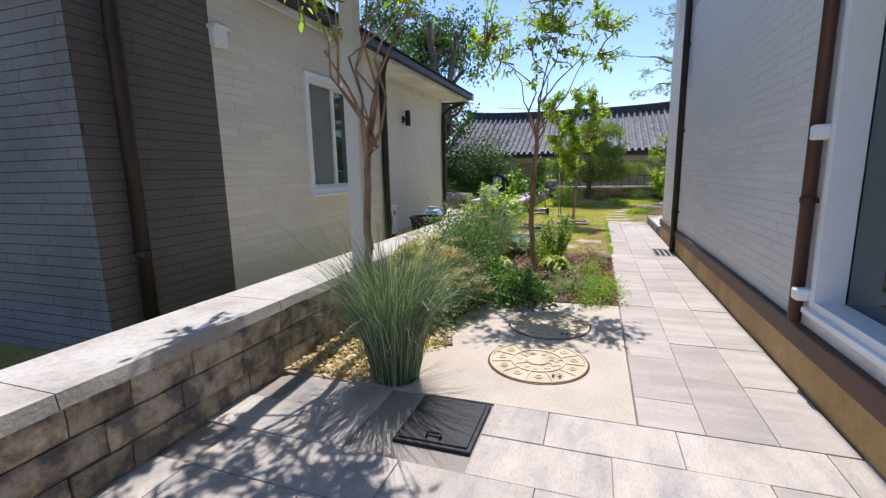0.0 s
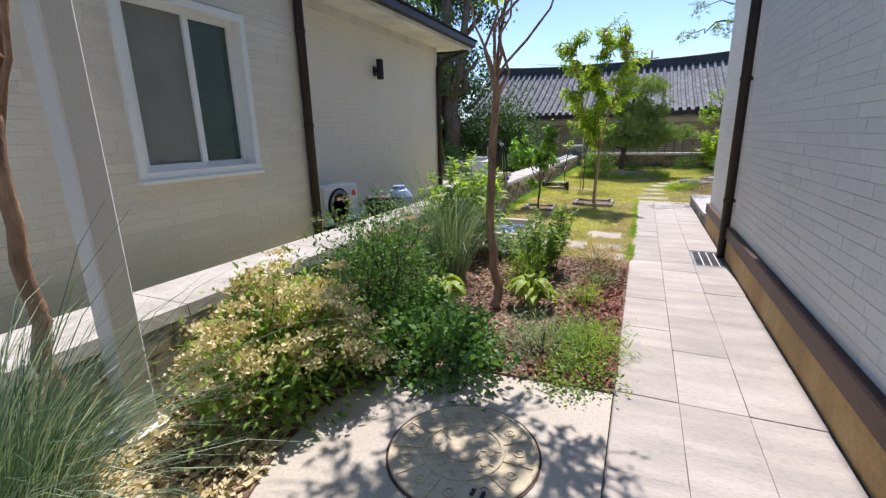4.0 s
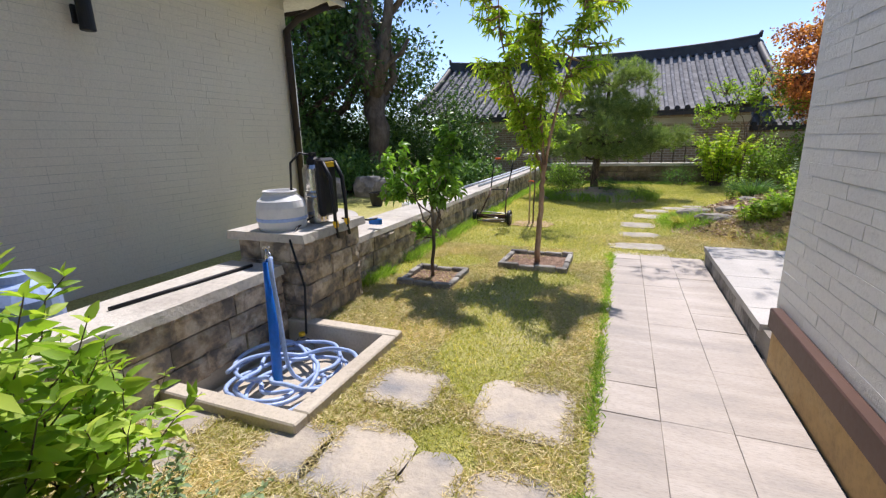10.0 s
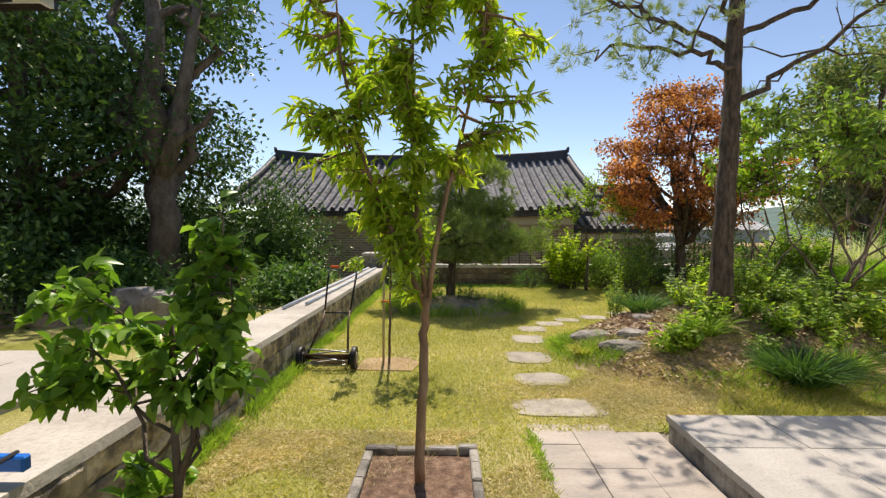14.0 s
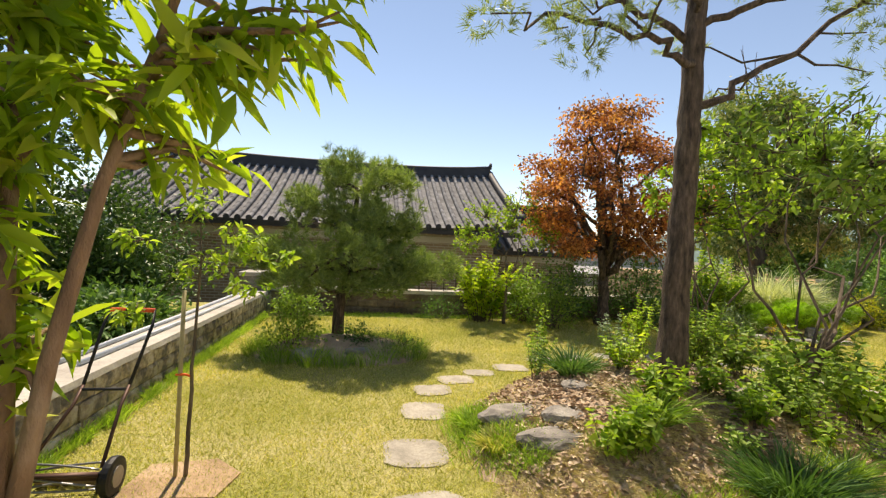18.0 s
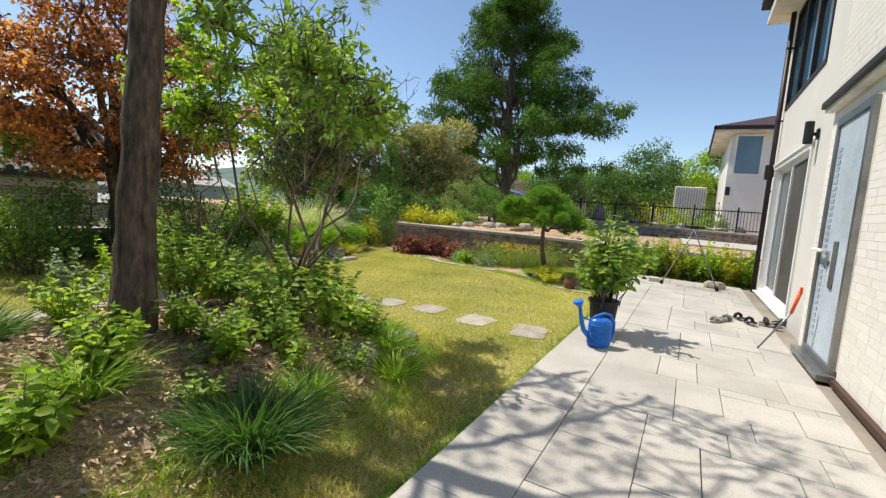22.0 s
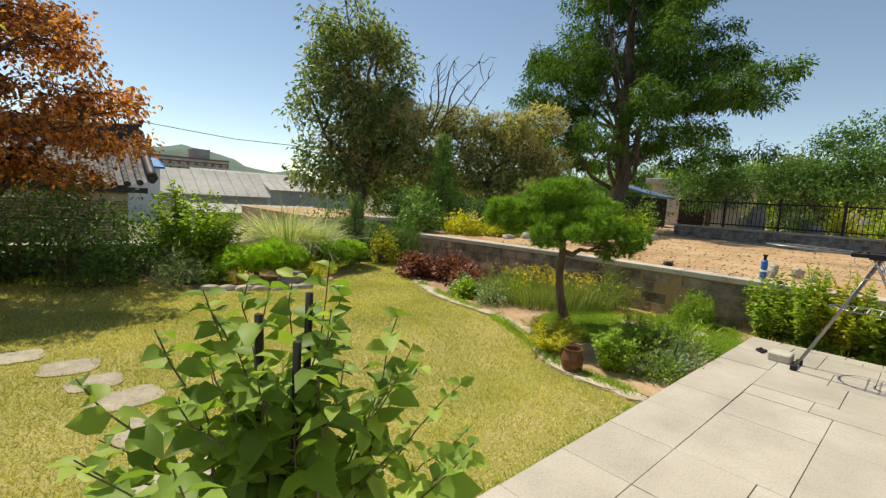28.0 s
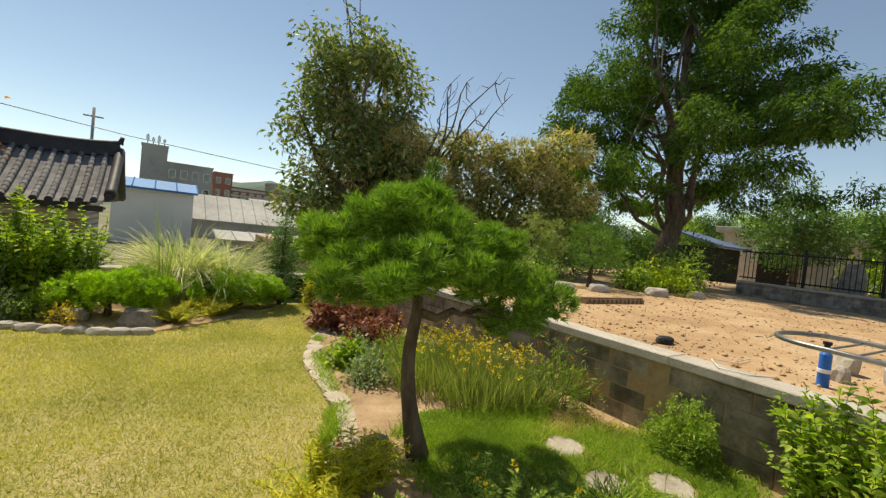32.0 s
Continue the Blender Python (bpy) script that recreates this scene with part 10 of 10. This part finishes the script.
def mound_heights(q):
    d = ((q[:, 0] - 3.05) / 2.1) ** 2 + ((q[:, 1] - 13.55) / 1.65) ** 2
    z = np.zeros(len(q))
    for i in np.nonzero(d < 1.3)[0]:
        z[i] = mound_z(float(q[i, 0]), float(q[i, 1]))
    return z


def lawn_blades(n, seed):
    rng = np.random.default_rng(seed)
    m = int(n * 0.09)
    q = np.concatenate([np.column_stack([rng.uniform(-1.84, 0.33, m), rng.uniform(6.95, 11.34, m)]), np.column_stack([rng.uniform(-1.84, 12.2, n - m), rng.uniform(11.34, 19.2, n - m)])])
    keep = ~in_rect(q, 0.33, 1.25, 10.9, 11.42) & ~in_rect(q, -1.86, -0.95, 7.53, 8.67) & ~in_rect(q, -1.5, -1.04, 9.7, 10.2) & ~in_rect(q, -0.74, -0.12, 10.5, 11.06)
    keep &= ~(((q[:, 0] - 3.0) / 2.0) ** 2 + ((q[:, 1] - 13.5) / 1.5) ** 2 < rng.uniform(0.3, 0.75, len(q)))
    keep &= ~(((q[:, 0] + 0.15) / 0.95) ** 2 + ((q[:, 1] - 16.35) / 0.65) ** 2 < 0.9)
    edge = np.interp(q[:, 1], [11.3, 12.5, 13.2, 14.0, 14.9, 16.2, 17.2, 18.8], [9.95, 10.05, 10.5, 10.85, 10.95, 11.3, 11.65, 12.3])
    keep &= q[:, 0] < edge
    for sx, sy, rx, ry in SLAB_PLACES:
        keep &= ~((np.abs(q[:, 0] - sx) < rx * 0.40) & (np.abs(q[:, 1] - sy) < ry * 0.40))
    q = q[keep]
    C = np.column_stack([q, mound_heights(q)])
    D = np.column_stack([rng.normal(size=(len(q), 2)) * 0.55, np.ones(len(q))])
    V, F = blade_arrays(C, D, 0.042, 0.0065, rng, 0.3, 1)
    tagged(from_arrays("lawn_grass", V, F, L_grass), "short mown yellow-green lawn grass", "grass", "", "stuff")


def edge_grass(pts, n, seed, width, h, label, mat=None):
    """Longer uncut grass along a line."""
    rng = np.random.default_rng(seed)
    P = np.array(pts, float)
    s = rng.uniform(0, len(P) - 1, n)
    q = np.stack([np.interp(s, np.arange(len(P)), P[:, i]) for i in range(2)], 1) + rng.normal(size=(n, 2)) * width
    clump = np.array([noise.noise(Vector((a * 2.2, b * 2.2, seed))) for a, b in q])
    q = q[clump > -0.15]
    C = np.column_stack([q, mound_heights(q)])
    D = np.column_stack([rng.normal(size=(len(q), 2)) * 0.4, np.ones(len(q))])
    V, F = blade_arrays(C, D, h, 0.007, rng, 0.5, 2)
    tagged(from_arrays("edge_grass", V, F, mat or L_grass_green), label, "grass", "", "stuff")


lawn_blades(440000, 900)


def straw(n, seed):
    """Dead straw lying in the thin turf beside the path."""
    rng = np.random.default_rng(seed)
    q = np.concatenate([np.column_stack([rng.uniform(-1.8, 0.28, n), rng.uniform(6.9, 11.4, n)]), np.column_stack([rng.normal(1.4, 0.7, n // 4), rng.normal(12.1, 0.35, n // 4)]), np.column_stack([rng.normal(3.2, 1.0, n // 3), rng.normal(12.05, 0.25, n // 3)]), np.column_stack([rng.normal(2.0, 0.55, n // 4), rng.normal(12.8, 0.5, n // 4)]), np.column_stack([rng.uniform(1.6, 4.6, n // 4), rng.normal(12.5, 0.3, n // 4)])])
    for sx, sy, rx, ry in SLAB_PLACES:
        q = q[~((np.abs(q[:, 0] - sx) < rx * 0.36) & (np.abs(q[:, 1] - sy) < ry * 0.36))]
    dry = np.array([noise.noise(Vector((a * 1.3, b * 1.3, 4.0))) for a, b in q]) > -0.12
    q = q[dry & ~in_rect(q, -1.86, -0.95, 7.53, 8.67) & ~in_rect(q, 0.31, 1.22, 6.0, 11.42) & (q[:, 1] < 13.9) & ((q[:, 1] > 11.34) | (q[:, 0] < 0.3))]
    C = np.column_stack([q, mound_heights(q) + rng.uniform(0.004, 0.02, len(q))])
    V, F = blade_arrays(C, rng.normal(size=C.shape) * np.array([1, 1, 0.25]) + np.array([0, 0, 0.15]), 0.055, 0.0045, rng, 0.1, 1)
    tagged(from_arrays("lawn_straw", V, F, M_straw), "dry straw lying in the thin lawn", "straw", "", "stuff")


straw(90000, 910)
edge_grass([(-1.8, 9.4), (-1.8, 14.0), (-1.8, 19.4)], 9000, 901, 0.05, 0.16, "longer green grass along the low wall")
edge_grass([(0.3, 7.0), (0.3, 9.0), (0.3, 11.4)], 2600, 902, 0.02, 0.05, "grass fringe along the path")
edge_grass([(1.3, 11.4), (4.0, 11.36), (7.0, 11.36), (9.9, 11.36)], 9000, 903, 0.035, 0.10, "grass fringe along the terrace")
edge_grass([(1.2, 13.9), (1.15, 13.3), (1.4, 12.8), (2.2, 12.3), (3.5, 12.0), (4.8, 12.4), (5.1, 13.2)], 6000, 904, 0.13, 0.15, "longer grass round the mound")
edge_grass([(1.9, 12.1), (2.8, 11.85), (3.8, 11.85), (4.9, 12.1), (5.3, 12.8)], 11000, 911, 0.2, 0.09, "dry pale grass along the mound's foot", L_grass)
edge_grass([(10.0, 11.6), (10.0, 12.4), (10.5, 13.2), (10.95, 14.2), (11.15, 15.5), (11.5, 16.6)], 6000, 905, 0.05, 0.10, "grass fringe along the flower bed")


def scatter_grass(cx, cy, rx, ry, n, seed, h, mat, label):
    """Uncut grass over an oval."""
    rng = np.random.default_rng(seed)
    a, q = rng.uniform(0, 2 * math.pi, n), rng.uniform(0, 1, n) ** 0.5
    q *= 1 + 0.16 * np.sin(3 * a + seed) + 0.1 * np.sin(7 * a) + 0.12 * rng.normal(size=n)
    C = np.column_stack([cx + rx * q * np.cos(a), cy + ry * q * np.sin(a), np.full(n, 0.02)])
    for x, y in BED_STONES:
        C = C[np.hypot(C[:, 0] - x, C[:, 1] - y) > 0.19]
    D = np.column_stack([rng.normal(size=(len(C), 2)) * 0.4, np.ones(len(C))])
    V, F = blade_arrays(C, D, h, 0.007, rng, 0.5, 2)
    tagged(from_arrays("edge_grass", V, F, mat), label, "grass", "", "stuff")


scatter_grass(12.55, 12.15, 0.95, 0.8, 30000, 906, 0.10, L_grass_green, "uncut green grass beside the bonsai pine")
scatter_grass(11.75, 12.85, 0.7, 0.42, 12000, 908, 0.09, L_grass_green, "uncut green grass under the bonsai pine")
scatter_grass(12.6, 12.4, 0.9, 0.7, 9000, 909, 0.09, L_grass, "paler uncut grass beside the bonsai pine")
scatter_grass(11.95, 13.3, 0.75, 0.36, 11000, 912, 0.09, L_grass_green, "uncut green grass before the flower stands")
edge_grass([(-1.0, 19.5), (2.0, 19.45), (6.5, 19.3)], 5000, 907, 0.12, 0.12, "uncut grass along the end wall")

# ---- slabs of the paving ----
walkway()
forecourt()
terrace()
